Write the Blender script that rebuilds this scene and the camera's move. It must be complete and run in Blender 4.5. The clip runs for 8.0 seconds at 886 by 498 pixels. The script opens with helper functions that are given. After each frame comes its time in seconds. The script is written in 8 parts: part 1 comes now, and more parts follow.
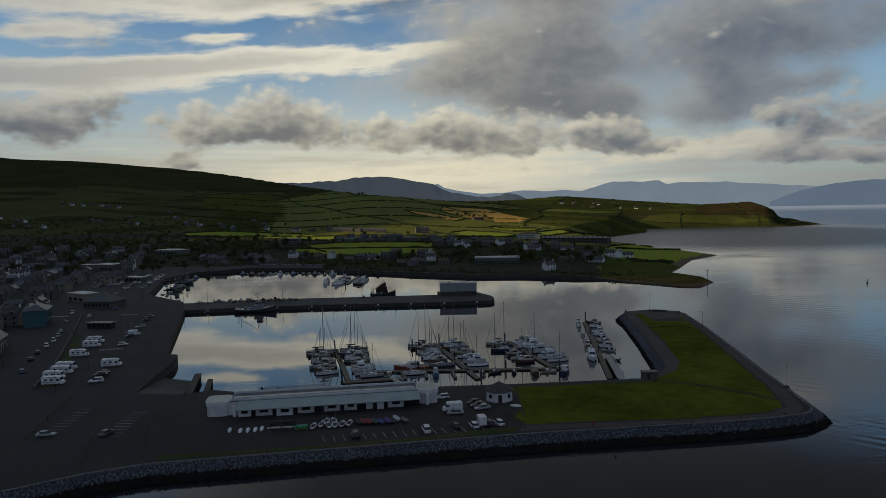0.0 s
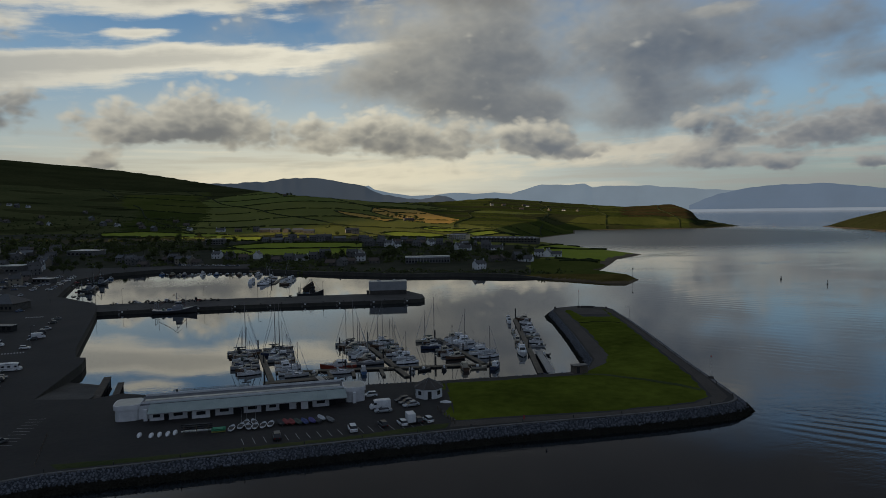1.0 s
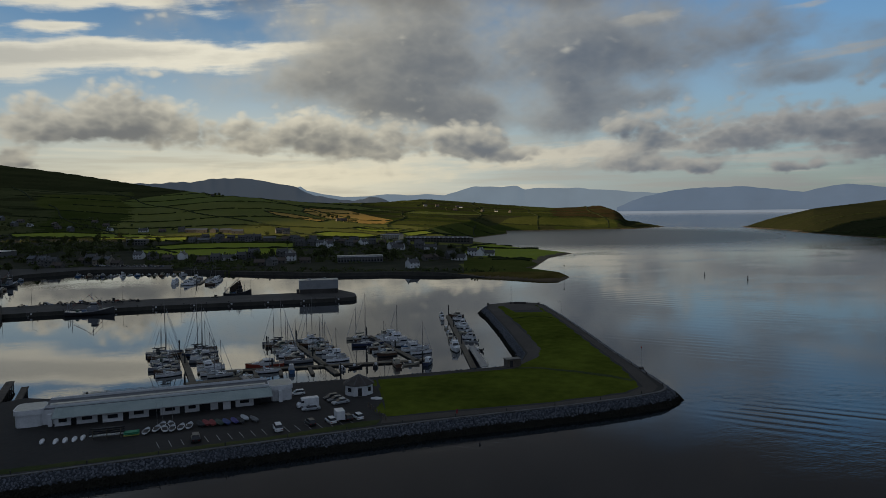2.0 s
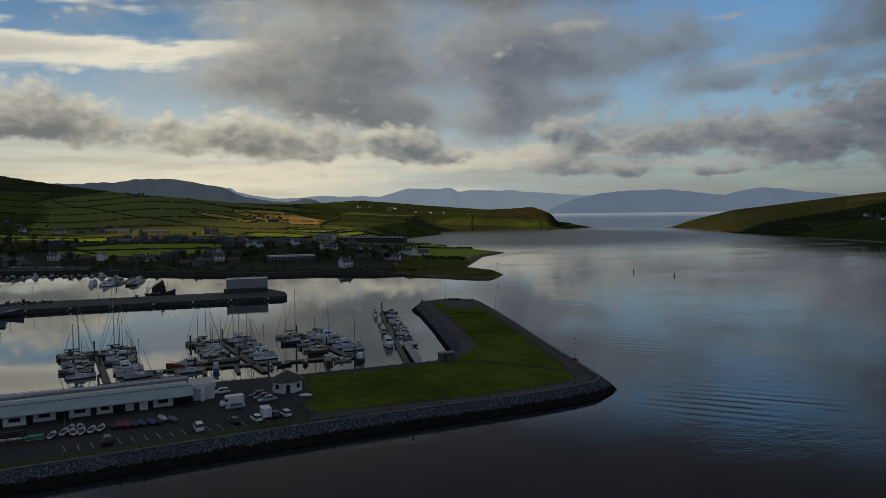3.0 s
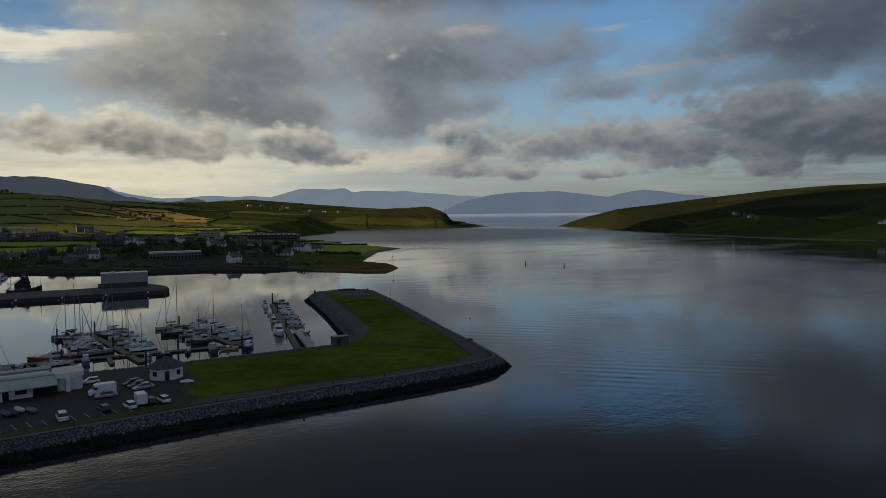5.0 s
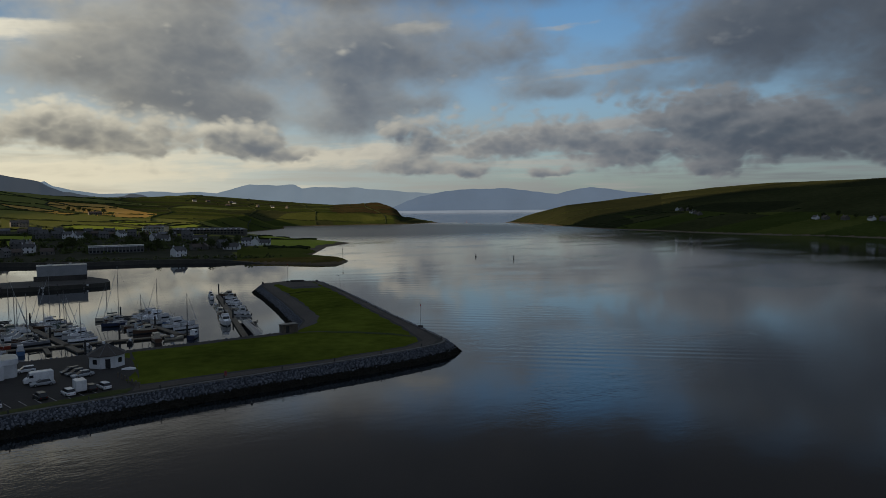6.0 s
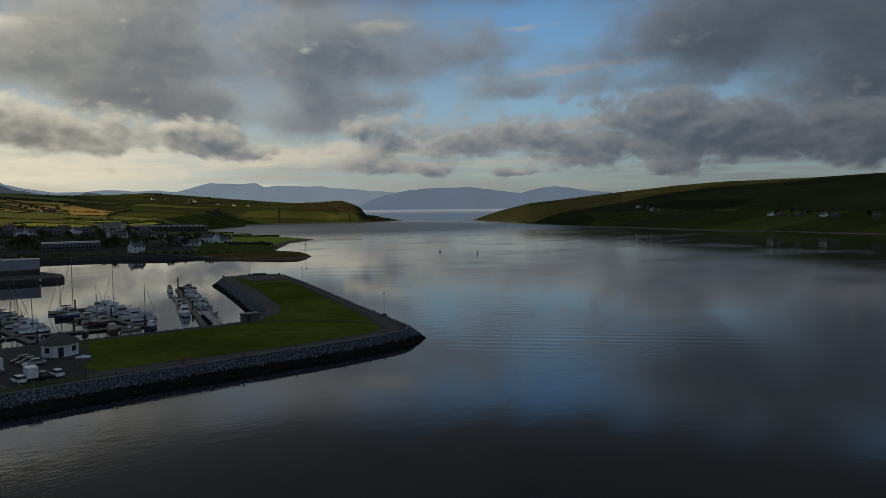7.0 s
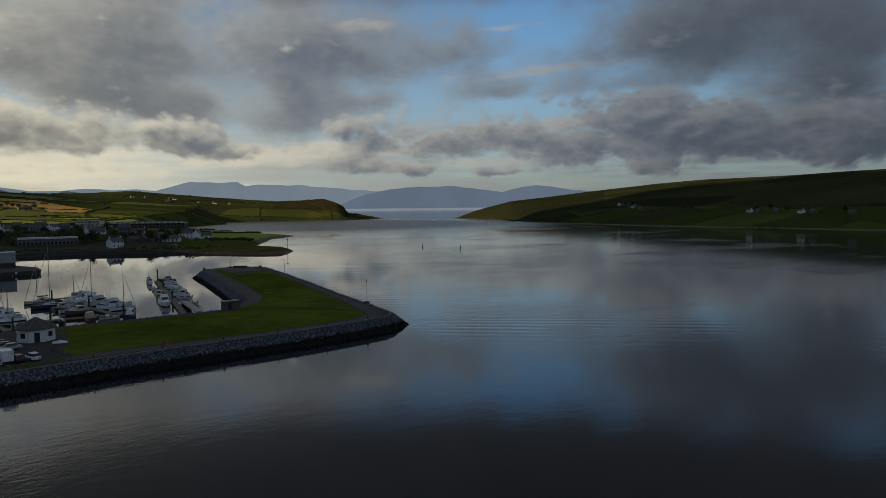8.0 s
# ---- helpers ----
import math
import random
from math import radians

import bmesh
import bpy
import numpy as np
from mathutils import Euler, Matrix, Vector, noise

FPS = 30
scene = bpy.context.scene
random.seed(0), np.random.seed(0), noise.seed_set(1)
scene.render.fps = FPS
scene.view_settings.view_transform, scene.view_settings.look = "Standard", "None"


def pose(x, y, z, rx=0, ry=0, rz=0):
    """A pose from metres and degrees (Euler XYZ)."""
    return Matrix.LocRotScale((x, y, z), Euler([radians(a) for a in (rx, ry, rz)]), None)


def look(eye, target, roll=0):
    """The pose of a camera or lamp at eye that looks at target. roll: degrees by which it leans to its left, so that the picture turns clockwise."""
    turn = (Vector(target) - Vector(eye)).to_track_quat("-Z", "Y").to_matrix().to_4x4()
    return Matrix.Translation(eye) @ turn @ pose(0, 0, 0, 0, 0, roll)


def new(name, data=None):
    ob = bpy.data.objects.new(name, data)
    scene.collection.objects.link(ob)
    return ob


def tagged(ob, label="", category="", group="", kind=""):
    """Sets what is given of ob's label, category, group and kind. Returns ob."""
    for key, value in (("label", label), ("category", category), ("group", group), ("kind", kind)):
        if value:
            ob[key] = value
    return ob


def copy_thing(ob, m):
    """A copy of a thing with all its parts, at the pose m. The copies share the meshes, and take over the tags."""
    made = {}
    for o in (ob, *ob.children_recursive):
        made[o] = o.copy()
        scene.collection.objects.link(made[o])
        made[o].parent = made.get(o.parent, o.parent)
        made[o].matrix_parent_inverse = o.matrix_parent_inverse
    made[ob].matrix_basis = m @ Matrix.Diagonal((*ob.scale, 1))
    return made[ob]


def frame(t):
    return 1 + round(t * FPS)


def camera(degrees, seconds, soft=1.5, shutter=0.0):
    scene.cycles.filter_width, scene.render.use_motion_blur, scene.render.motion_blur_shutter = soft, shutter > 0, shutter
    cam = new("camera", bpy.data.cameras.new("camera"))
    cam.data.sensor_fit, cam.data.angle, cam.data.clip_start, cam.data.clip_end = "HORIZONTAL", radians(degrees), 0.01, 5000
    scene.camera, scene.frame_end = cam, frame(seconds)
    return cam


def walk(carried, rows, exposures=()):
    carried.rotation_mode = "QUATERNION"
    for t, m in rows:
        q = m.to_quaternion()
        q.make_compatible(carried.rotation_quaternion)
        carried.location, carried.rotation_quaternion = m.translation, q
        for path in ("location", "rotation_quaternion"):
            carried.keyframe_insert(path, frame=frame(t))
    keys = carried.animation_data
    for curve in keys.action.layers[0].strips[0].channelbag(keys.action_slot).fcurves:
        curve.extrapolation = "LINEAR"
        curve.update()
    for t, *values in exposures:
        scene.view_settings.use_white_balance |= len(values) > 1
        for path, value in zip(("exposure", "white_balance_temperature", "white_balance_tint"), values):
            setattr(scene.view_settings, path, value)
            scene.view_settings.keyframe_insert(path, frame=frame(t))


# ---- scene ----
# ---- camera ----
cam = camera(65.69, 8.0, soft=0.5)


def eye(x, y, z, yaw, pitch, roll):
    """A drone's pose: yaw to the left from +y, pitch up, roll about the line of sight."""
    return pose(x, y, z, 90 + pitch, 0, yaw) @ pose(0, 0, 0, 0, 0, roll)


walk(cam, [
    (0.0, eye(0.00, -0.00, 60.00, 0.00, -3.59, -1.22)),
    (0.5, eye(0.68, 2.99, 58.40, -2.83, -3.57, -1.09)),
    (1.0, eye(0.94, 5.64, 56.82, -5.76, -3.49, -0.98)),
    (1.5, eye(1.55, 7.99, 55.35, -8.51, -3.46, -0.90)),
    (3.0, eye(3.73, 14.56, 50.25, -16.76, -3.28, -0.76)),
    (3.5, eye(4.45, 16.26, 48.64, -19.24, -3.26, -0.71)),
    (4.0, eye(4.99, 17.61, 46.97, -21.45, -3.23, -0.68)),
    (4.5, eye(5.42, 18.30, 45.21, -23.54, -3.18, -0.70)),
    (6.0, eye(5.37, 18.11, 40.43, -29.63, -3.52, -0.50)),
    (6.5, eye(5.42, 18.07, 38.67, -31.75, -3.58, -0.52)),
    (7.0, eye(5.67, 18.16, 36.93, -32.60, -3.59, -0.53)),
    (7.5, eye(5.72, 18.28, 34.95, -33.37, -3.63, -0.60)),
    (8.0, eye(5.71, 18.42, 33.28, -34.06, -3.65, -0.54)),
])

# ---- world and sun ----
SUN_AZ, SUN_EL = -97.0, 12.0        # degrees; azimuth clockwise from +y

SKY_GAIN = (0.0776, 0.107, 0.1368)

world = bpy.data.worlds.new("sky")
scene.world = world
world.use_nodes = True
wn, wl = world.node_tree.nodes, world.node_tree.links
wn.clear()


def wmath(op, a, b=None, c=None):
    n = wn.new("ShaderNodeMath")
    n.operation = op
    for i, v in enumerate((a, b, c)):
        if v is None:
            continue
        if isinstance(v, (int, float)):
            n.inputs[i].default_value = v
        else:
            wl.new(v, n.inputs[i])
    return n.outputs[0]


def wvec(op, a, b=None):
    n = wn.new("ShaderNodeVectorMath")
    n.operation = op
    for i, v in enumerate((a, b)):
        if v is None:
            continue
        if isinstance(v, (tuple, list)):
            n.inputs[i].default_value = v
        else:
            wl.new(v, n.inputs[i])
    return n.outputs["Value"] if op in ("DOT_PRODUCT", "LENGTH") else n.outputs["Vector"]


def wnoise(vec, scale, detail, rough=0.55):
    n = wn.new("ShaderNodeTexNoise")
    wl.new(vec, n.inputs["Vector"])
    n.inputs["Scale"].default_value, n.inputs["Detail"].default_value = scale, detail
    n.inputs["Roughness"].default_value = rough
    return n.outputs["Fac"]


def wmix(fac, a, b):
    n = wn.new("ShaderNodeMix")
    n.data_type = "RGBA"
    for i, v in ((0, fac), (6, a), (7, b)):
        if isinstance(v, (int, float)):
            n.inputs[i].default_value = v
        elif isinstance(v, tuple):
            n.inputs[i].default_value = (*v, 1)
        else:
            wl.new(v, n.inputs[i])
    return n.outputs[2]


def wramp(v, lo, hi):
    n = wn.new("ShaderNodeMapRange")
    n.interpolation_type = "SMOOTHSTEP"
    wl.new(v, n.inputs[0])
    n.inputs[1].default_value, n.inputs[2].default_value = lo, hi
    return n.outputs[0]


coord = wn.new("ShaderNodeTexCoord")
way = wvec("NORMALIZE", coord.outputs["Generated"])
sep = wn.new("ShaderNodeSeparateXYZ")
wl.new(way, sep.inputs[0])
az = wmath("MULTIPLY", wmath("ARCTAN2", sep.outputs[0], sep.outputs[1]), 57.2958)
el = wmath("MULTIPLY", wmath("ARCSINE", sep.outputs[2]), 57.2958)
flat = wn.new("ShaderNodeCombineXYZ")
wl.new(az, flat.inputs[0])
wl.new(el, flat.inputs[1])
ae = flat.outputs[0]

# heap clouds with flattish bases: azimuth, elevation, half width, height over that point (degrees), density
HEAPS_HIGH = [
    (8.8, 12.5, 7.5, 5.2, 1.35), (8.0, 8.9, 4.1, 2.9, 1.0), (0.6, 9.9, 4.4, 2.2, 0.75), (13.2, 7.9, 3.0, 1.5, 0.95), (23.7, 12.5, 5.8, 3.3, 1.15), (23.2, 9.1, 3.1, 3.1, 1.15),
    (28.7, 8.3, 2.0, 1.0, 0.9), (34.6, 12.4, 3.6, 2.8, 0.85), (38.5, 9.2, 2.4, 1.0, 0.6), (47.2, 12.3, 3.6, 2.2, 0.5), (55.4, 12.6, 5.9, 3.9, 1.2), (64.0, 9.9, 4.5, 5.4, 1.25),
    (20.0, 6.7, 4.8, 1.2, 0.6), (49.0, 9.5, 4.9, 1.0, 0.5), (45, 24, 50, 6.5, 1.7), (-12, 25, 26, 4.5, 1.1), (-60, 9, 14, 5, 0.8),
]
HEAPS_LOW = [
    (-29.7, 6.4, 4.8, 2.1, 1.2), (-19.2, 6.4, 2.8, 1.8, 1.1), (-13.0, 7.1, 2.4, 3.0, 1.15), (-15.8, 6.0, 1.6, 1.0, 0.8), (-9.7, 6.5, 1.8, 1.7, 0.75), (-6.3, 5.7, 2.8, 1.7, 1.1),
    (-1.6, 5.6, 2.6, 1.8, 1.1), (2.6, 5.6, 3.0, 2.2, 1.2), (7.1, 5.1, 2.6, 1.8, 1.2), (-20.4, 3.9, 1.5, 0.8, 1.0), (13.4, 4.9, 2.7, 1.7, 1.1), (17.2, 4.5, 2.2, 1.2, 0.8),
    (26.5, 3.5, 2.8, 0.9, 1.0), (28.8, 5.3, 3.4, 2.2, 1.0), (36.0, 4.8, 2.8, 1.9, 0.95), (40.5, 5.6, 3.0, 1.7, 0.95), (44.7, 4.2, 3.2, 1.8, 1.0), (49.1, 5.6, 3.8, 3.3, 1.2),
    (55.4, 4.6, 4.3, 2.9, 1.2), (64.3, 4.1, 4.3, 2.5, 1.15), (38.5, 2.6, 2.0, 0.5, 0.8), (31.5, 3.0, 2.2, 0.6, 0.8), (50.5, 2.6, 2.4, 0.7, 0.8),
]
# high sheets that slope gently up to the right, seen against the light; their elevations are along the slope
SHEETS = [(-16, 18.0, 24, 1.7, 1.3), (-14, 12.7, 15, 1.05, 1.25), (-29, 12.2, 8, 1.5, 0.95), (-29, 15.4, 4.0, 0.55, 0.9), (-17.2, 14.8, 2.2, 0.4, 0.9), (-8, 3.1, 26, 1.0, 0.85),
          (20, 1.9, 30, 0.7, 0.55), (44, 7.2, 7, 0.5, 0.7), (40, 10.8, 5, 0.35, 0.7), (27.5, 11.9, 3, 0.6, 0.65), (17.3, 11.3, 1.3, 1.6, 0.6), (46, 3.0, 22, 0.7, 0.6)]


def heap_sum(vec, rows, base=1.0):
    """Density at a direction, and how high it lies within its cloud; base: how much sharper the underside ends."""
    total, lift = 0.0, 0.0
    for a0, e0, sa, se, amp in rows:
        d = wvec("MULTIPLY", wvec("SUBTRACT", vec, (a0, e0, 0)), (1 / sa, 1 / se, 0))
        m = wvec("MAXIMUM", d, wvec("MULTIPLY", d, (-1, -base, 0)))
        g = wmath("MULTIPLY", wmath("EXPONENT", wmath("MULTIPLY", wvec("DOT_PRODUCT", m, m), -0.85)), amp)
        total = wmath("ADD", g, total)
        lift = wmath("MULTIPLY_ADD", wvec("DOT_PRODUCT", d, (-0.30, 1.0, 0)), g, lift)
    return total, lift


def centred(v, gain):
    return wmath("MULTIPLY_ADD", v, gain, -0.5 * gain)


stretched = wvec("MULTIPLY", ae, (0.8, 1.25, 1))
towards_light = wvec("ADD", stretched, (-0.40, 0.62, 0))
n_big = wnoise(stretched, 0.20, 4, 0.45)
n_big_lit = wnoise(towards_light, 0.20, 4, 0.45)
n_fine = wnoise(stretched, 0.75, 4, 0.5)


def puffs(vec, scale):
    """Rounded heads with creases between them."""
    return wmath("ABSOLUTE", wmath("MULTIPLY_ADD", wnoise(vec, scale, 1.5, 0.45), 4.0, -2.0))


puff = wmath("MULTIPLY_ADD", puffs(stretched, 0.95), 0.4, wmath("MULTIPLY", puffs(stretched, 0.42), 0.7))
puff_lit = wmath("MULTIPLY_ADD", puffs(towards_light, 0.95), 0.4, wmath("MULTIPLY", puffs(towards_light, 0.42), 0.7))
relief = wmath("MULTIPLY_ADD", wmath("SUBTRACT", puff, puff_lit), 0.42, wmath("MULTIPLY", wmath("SUBTRACT", n_big, n_big_lit), 2.6))
warp = wn.new("ShaderNodeTexNoise")
wl.new(stretched, warp.inputs["Vector"])
warp.inputs["Scale"].default_value, warp.inputs["Detail"].default_value, warp.inputs["Roughness"].default_value = 0.34, 4, 0.5
shove = wvec("MULTIPLY", wvec("SUBTRACT", warp.outputs["Color"], (0.5, 0.5, 0.5)), (4.2, 2.2, 0))
bent = wvec("ADD", ae, shove)
d_high, l_high = heap_sum(bent, HEAPS_HIGH, 1.5)
d_low, l_low = heap_sum(bent, HEAPS_LOW, 1.9)
over = wmath("MAXIMUM", wramp(el, 28.0, 45.0), wramp(wmath("ABSOLUTE", wmath("SUBTRACT", az, 16.0)), 70.0, 90.0))
ragged = wmath("ADD", wmath("ADD", centred(n_big, 1.15), centred(n_fine, 0.30)), wmath("MULTIPLY_ADD", puff, 0.46, -0.20))


def filled(d):
    """Heaps that overlap thicken only slowly."""
    return wmath("SUBTRACT", 1.0, wmath("EXPONENT", wmath("MULTIPLY", d, -1.15)))


dens_low = wmath("ADD", wmath("ADD", filled(d_low), -0.31), ragged)
dens_high = wmath("ADD", wmath("MULTIPLY_ADD", over, 0.9, wmath("ADD", filled(d_high), -0.33)), wmath("MULTIPLY_ADD", puff, 0.16, wmath("ADD", centred(n_big, 0.85), -0.07)))
lift_low = wmath("DIVIDE", l_low, wmath("ADD", d_low, 0.2))
lift_high = wmath("DIVIDE", l_high, wmath("ADD", d_high, 0.2))
tilted = wn.new("ShaderNodeCombineXYZ")
wl.new(az, tilted.inputs[0])
wl.new(wmath("MULTIPLY_ADD", az, -0.085, el), tilted.inputs[1])
slanted = wvec("ADD", tilted.outputs[0], wvec("MULTIPLY", shove, (0.6, 0.30, 0)))
n_sheet = wnoise(wvec("MULTIPLY", tilted.outputs[0], (0.16, 1.0, 1)), 0.6, 8, 0.58)
d_sheet = heap_sum(slanted, SHEETS)[0]
thin = wmath("ADD", wmath("ADD", d_sheet, -0.42), wmath("ADD", centred(n_sheet, 1.9), centred(n_fine, 0.35)))

sky = wn.new("ShaderNodeTexSky")
sky.sky_type, sky.sun_disc = "NISHITA", False
sky.sun_elevation, sky.sun_rotation = radians(SUN_EL), radians(SUN_AZ)
sky.air_density, sky.dust_density, sky.ozone_density = 1.0, 1.5, 1.5
blue = wvec("MULTIPLY", sky.outputs[0], SKY_GAIN)
sunward = wmath("EXPONENT", wmath("MULTIPLY", wmath("POWER", wmath("DIVIDE", wmath("ADD", az, 3.0), 34.0), 2.0), -1.0))
low = wramp(el, 11.0, 2.0)
glow = wramp(az, 26.0, 0.0)
seaward = wramp(az, 34.0, 66.0)
# sunlit fringes, and the shaded bodies of the clouds
lit = wmix(low, wmix(sunward, (0.24, 0.265, 0.295), (0.82, 0.77, 0.62)), wmix(sunward, (0.31, 0.305, 0.31), (0.74, 0.68, 0.51)))
lit = wmix(wmath("MULTIPLY", seaward, 0.55), lit, (0.085, 0.100, 0.122))
shade = wmix(low, wmix(sunward, (0.088, 0.112, 0.150), wmix(glow, (0.122, 0.150, 0.190), (0.160, 0.168, 0.172))),
             wmix(sunward, (0.096, 0.120, 0.158), wmix(glow, (0.152, 0.172, 0.200), (0.174, 0.172, 0.160))))
shade = wmix(wmath("MULTIPLY", seaward, 0.62), shade, (0.034, 0.042, 0.055))
overcast = wmix(wramp(el, 64.0, 30.0), (0.128, 0.158, 0.205), (0.195, 0.24, 0.325))     # cloud cover, lighter towards the horizon
shade_high = wmix(over, shade, overcast)
haze = wmath("MULTIPLY", wramp(el, 16.5, 1.0), wmath("MULTIPLY_ADD", sunward, 0.55, 0.38))
clear = wmix(haze, wmix(wmath("MULTIPLY", seaward, 0.5), blue, (0.05, 0.075, 0.11)), wmix(sunward, (0.25, 0.255, 0.275), wmix(low, (0.50, 0.57, 0.59), wmix(glow, (0.56, 0.62, 0.60), (0.74, 0.69, 0.53)))))
# layered streaks low over the horizon
n_streak = wnoise(wvec("MULTIPLY", ae, (0.07, 1.1, 1)), 0.9, 6, 0.55)
streak = wmath("MULTIPLY", wramp(n_streak, 0.44, 0.62), wmath("MULTIPLY", wramp(el, 8.0, 4.0), 0.62))
clear = wmix(streak, clear, wmix(0.55, shade, lit))
bright_streak = wmath("MULTIPLY", wramp(n_streak, 0.46, 0.30), wmath("MULTIPLY", wramp(el, 7.0, 3.5), 0.7))
clear = wmix(bright_streak, clear, lit)
# a faint veil greys the gaps between the clouds
veil = wmath("MULTIPLY", wramp(wmath("MULTIPLY_ADD", d_high, 0.5, n_big), 0.45, 0.95), 0.52)
col = wmix(veil, clear, wmix(0.45, shade, lit))
sheet_col = wmix(wmath("MULTIPLY", wramp(thin, 0.30, 1.0), 0.50), lit, wmix(0.30, shade, lit))
col = wmix(wmath("MULTIPLY", wramp(thin, -0.12, 0.38), 0.93), col, sheet_col)


def cloud_layer(under, dens, lift, body, edge0, edge1, bright, carved):
    """Lays heap clouds over what is behind them: dark undersides, lighter tops and thin fringes."""
    k = wmath("ADD", wmath("MULTIPLY_ADD", lift, 0.42, wmath("MULTIPLY", relief, carved)), wmath("MULTIPLY", wramp(dens, 0.7, -0.1), 0.5))
    face = wmix(wmath("MULTIPLY", wramp(k, -0.25, 1.05), bright), body, lit)
    return wmix(wmath("MULTIPLY", wramp(dens, edge0, edge1), 0.96), under, face)


col = cloud_layer(col, dens_high, lift_high, shade_high, -0.30, 0.44, 0.52, 0.40)
col = cloud_layer(col, dens_low, lift_low, shade, -0.16, 0.26, 0.80, 1.0)
# a smooth dark deck higher up towards the sea
deck = wmath("MULTIPLY", wramp(wmath("MULTIPLY_ADD", n_big, 4.0, el), 17.0, 21.0), wmath("MULTIPLY", wramp(az, -28.0, -8.0), wmath("SUBTRACT", 1.0, over)))
col = wmix(wmath("MULTIPLY", deck, 0.9), col, wmix(n_big, (0.036, 0.037, 0.042), (0.074, 0.075, 0.082)))
back = wn.new("ShaderNodeBackground")
wl.new(col, back.inputs[0])
back.inputs[1].default_value = 1.0
out = wn.new("ShaderNodeOutputWorld")
wl.new(back.outputs[0], out.inputs[0])

sun = new("sun", bpy.data.lights.new("sun", "SUN"))
sun.data.energy, sun.data.angle, sun.data.color = 5.0, radians(0.6), (1.0, 0.74, 0.44)
sa, se = radians(SUN_AZ), radians(SUN_EL)
sun.matrix_world = look((math.sin(sa) * math.cos(se) * 900, math.cos(sa) * math.cos(se) * 900, math.sin(se) * 900), (0, 0, 0))


# ---- materials ----
def material(name, a, b, scale=0.5, rough=0.85, bump=0.0, metal=0.0, fine=6.0, tint=0.0, bump_scale=None, spec=None, pieces=0.0):
    """A surface whose colour wanders between a and b at two scales; tint: how far single objects differ; pieces: how far loose pieces of one mesh do."""
    m = bpy.data.materials.new(name)
    m.use_nodes = True
    n, l = m.node_tree.nodes, m.node_tree.links
    bsdf = n["Principled BSDF"]
    place = n.new("ShaderNodeNewGeometry").outputs["Position"]
    n1, n2 = n.new("ShaderNodeTexNoise"), n.new("ShaderNodeTexNoise")
    for t, s, d in ((n1, scale, 4), (n2, scale * fine, 5)):
        l.new(place, t.inputs["Vector"])
        t.inputs["Scale"].default_value, t.inputs["Detail"].default_value = s, d
    add = n.new("ShaderNodeMath")
    add.operation = "MULTIPLY_ADD"
    l.new(n1.outputs["Fac"], add.inputs[0])
    add.inputs[1].default_value = 0.6
    half = n.new("ShaderNodeMath")
    half.operation = "MULTIPLY"
    l.new(n2.outputs["Fac"], half.inputs[0])
    half.inputs[1].default_value = 0.4
    l.new(half.outputs[0], add.inputs[2])
    ramp = n.new("ShaderNodeMapRange")
    l.new(add.outputs[0], ramp.inputs[0])
    ramp.inputs[1].default_value, ramp.inputs[2].default_value = 0.34, 0.66
    mix = n.new("ShaderNodeMix")
    mix.data_type = "RGBA"
    l.new(ramp.outputs[0], mix.inputs[0])
    mix.inputs[6].default_value, mix.inputs[7].default_value = (*a, 1), (*b, 1)
    colour = mix.outputs[2]
    if tint:
        info = n.new("ShaderNodeObjectInfo")
        hsv = n.new("ShaderNodeHueSaturation")
        span = n.new("ShaderNodeMapRange")
        l.new(info.outputs["Random"], span.inputs[0])
        span.inputs[3].default_value, span.inputs[4].default_value = 1 - tint, 1 + tint
        l.new(span.outputs[0], hsv.inputs["Value"])
        l.new(colour, hsv.inputs["Color"])
        colour = hsv.outputs[0]
    if pieces:
        hsv = n.new("ShaderNodeHueSaturation")
        span = n.new("ShaderNodeMapRange")
        l.new(n.new("ShaderNodeNewGeometry").outputs["Random Per Island"], span.inputs[0])
        span.inputs[3].default_value, span.inputs[4].default_value = 1 - pieces, 1 + pieces
        l.new(span.outputs[0], hsv.inputs["Value"])
        l.new(colour, hsv.inputs["Color"])
        colour = hsv.outputs[0]
    l.new(colour, bsdf.inputs["Base Color"])
    bsdf.inputs["Roughness"].default_value, bsdf.inputs["Metallic"].default_value = rough, metal
    if spec is not None:
        bsdf.inputs["Specular IOR Level"].default_value = spec
    if bump:
        bp = n.new("ShaderNodeBump")
        bp.inputs["Strength"].default_value, bp.inputs["Distance"].default_value = bump, 0.2
        n3 = n.new("ShaderNodeTexNoise")
        l.new(place, n3.inputs["Vector"])
        n3.inputs["Scale"].default_value, n3.inputs["Detail"].default_value = bump_scale or scale * fine, 6
        l.new(n3.outputs["Fac"], bp.inputs["Height"])
        l.new(bp.outputs[0], bsdf.inputs["Normal"])
    return m


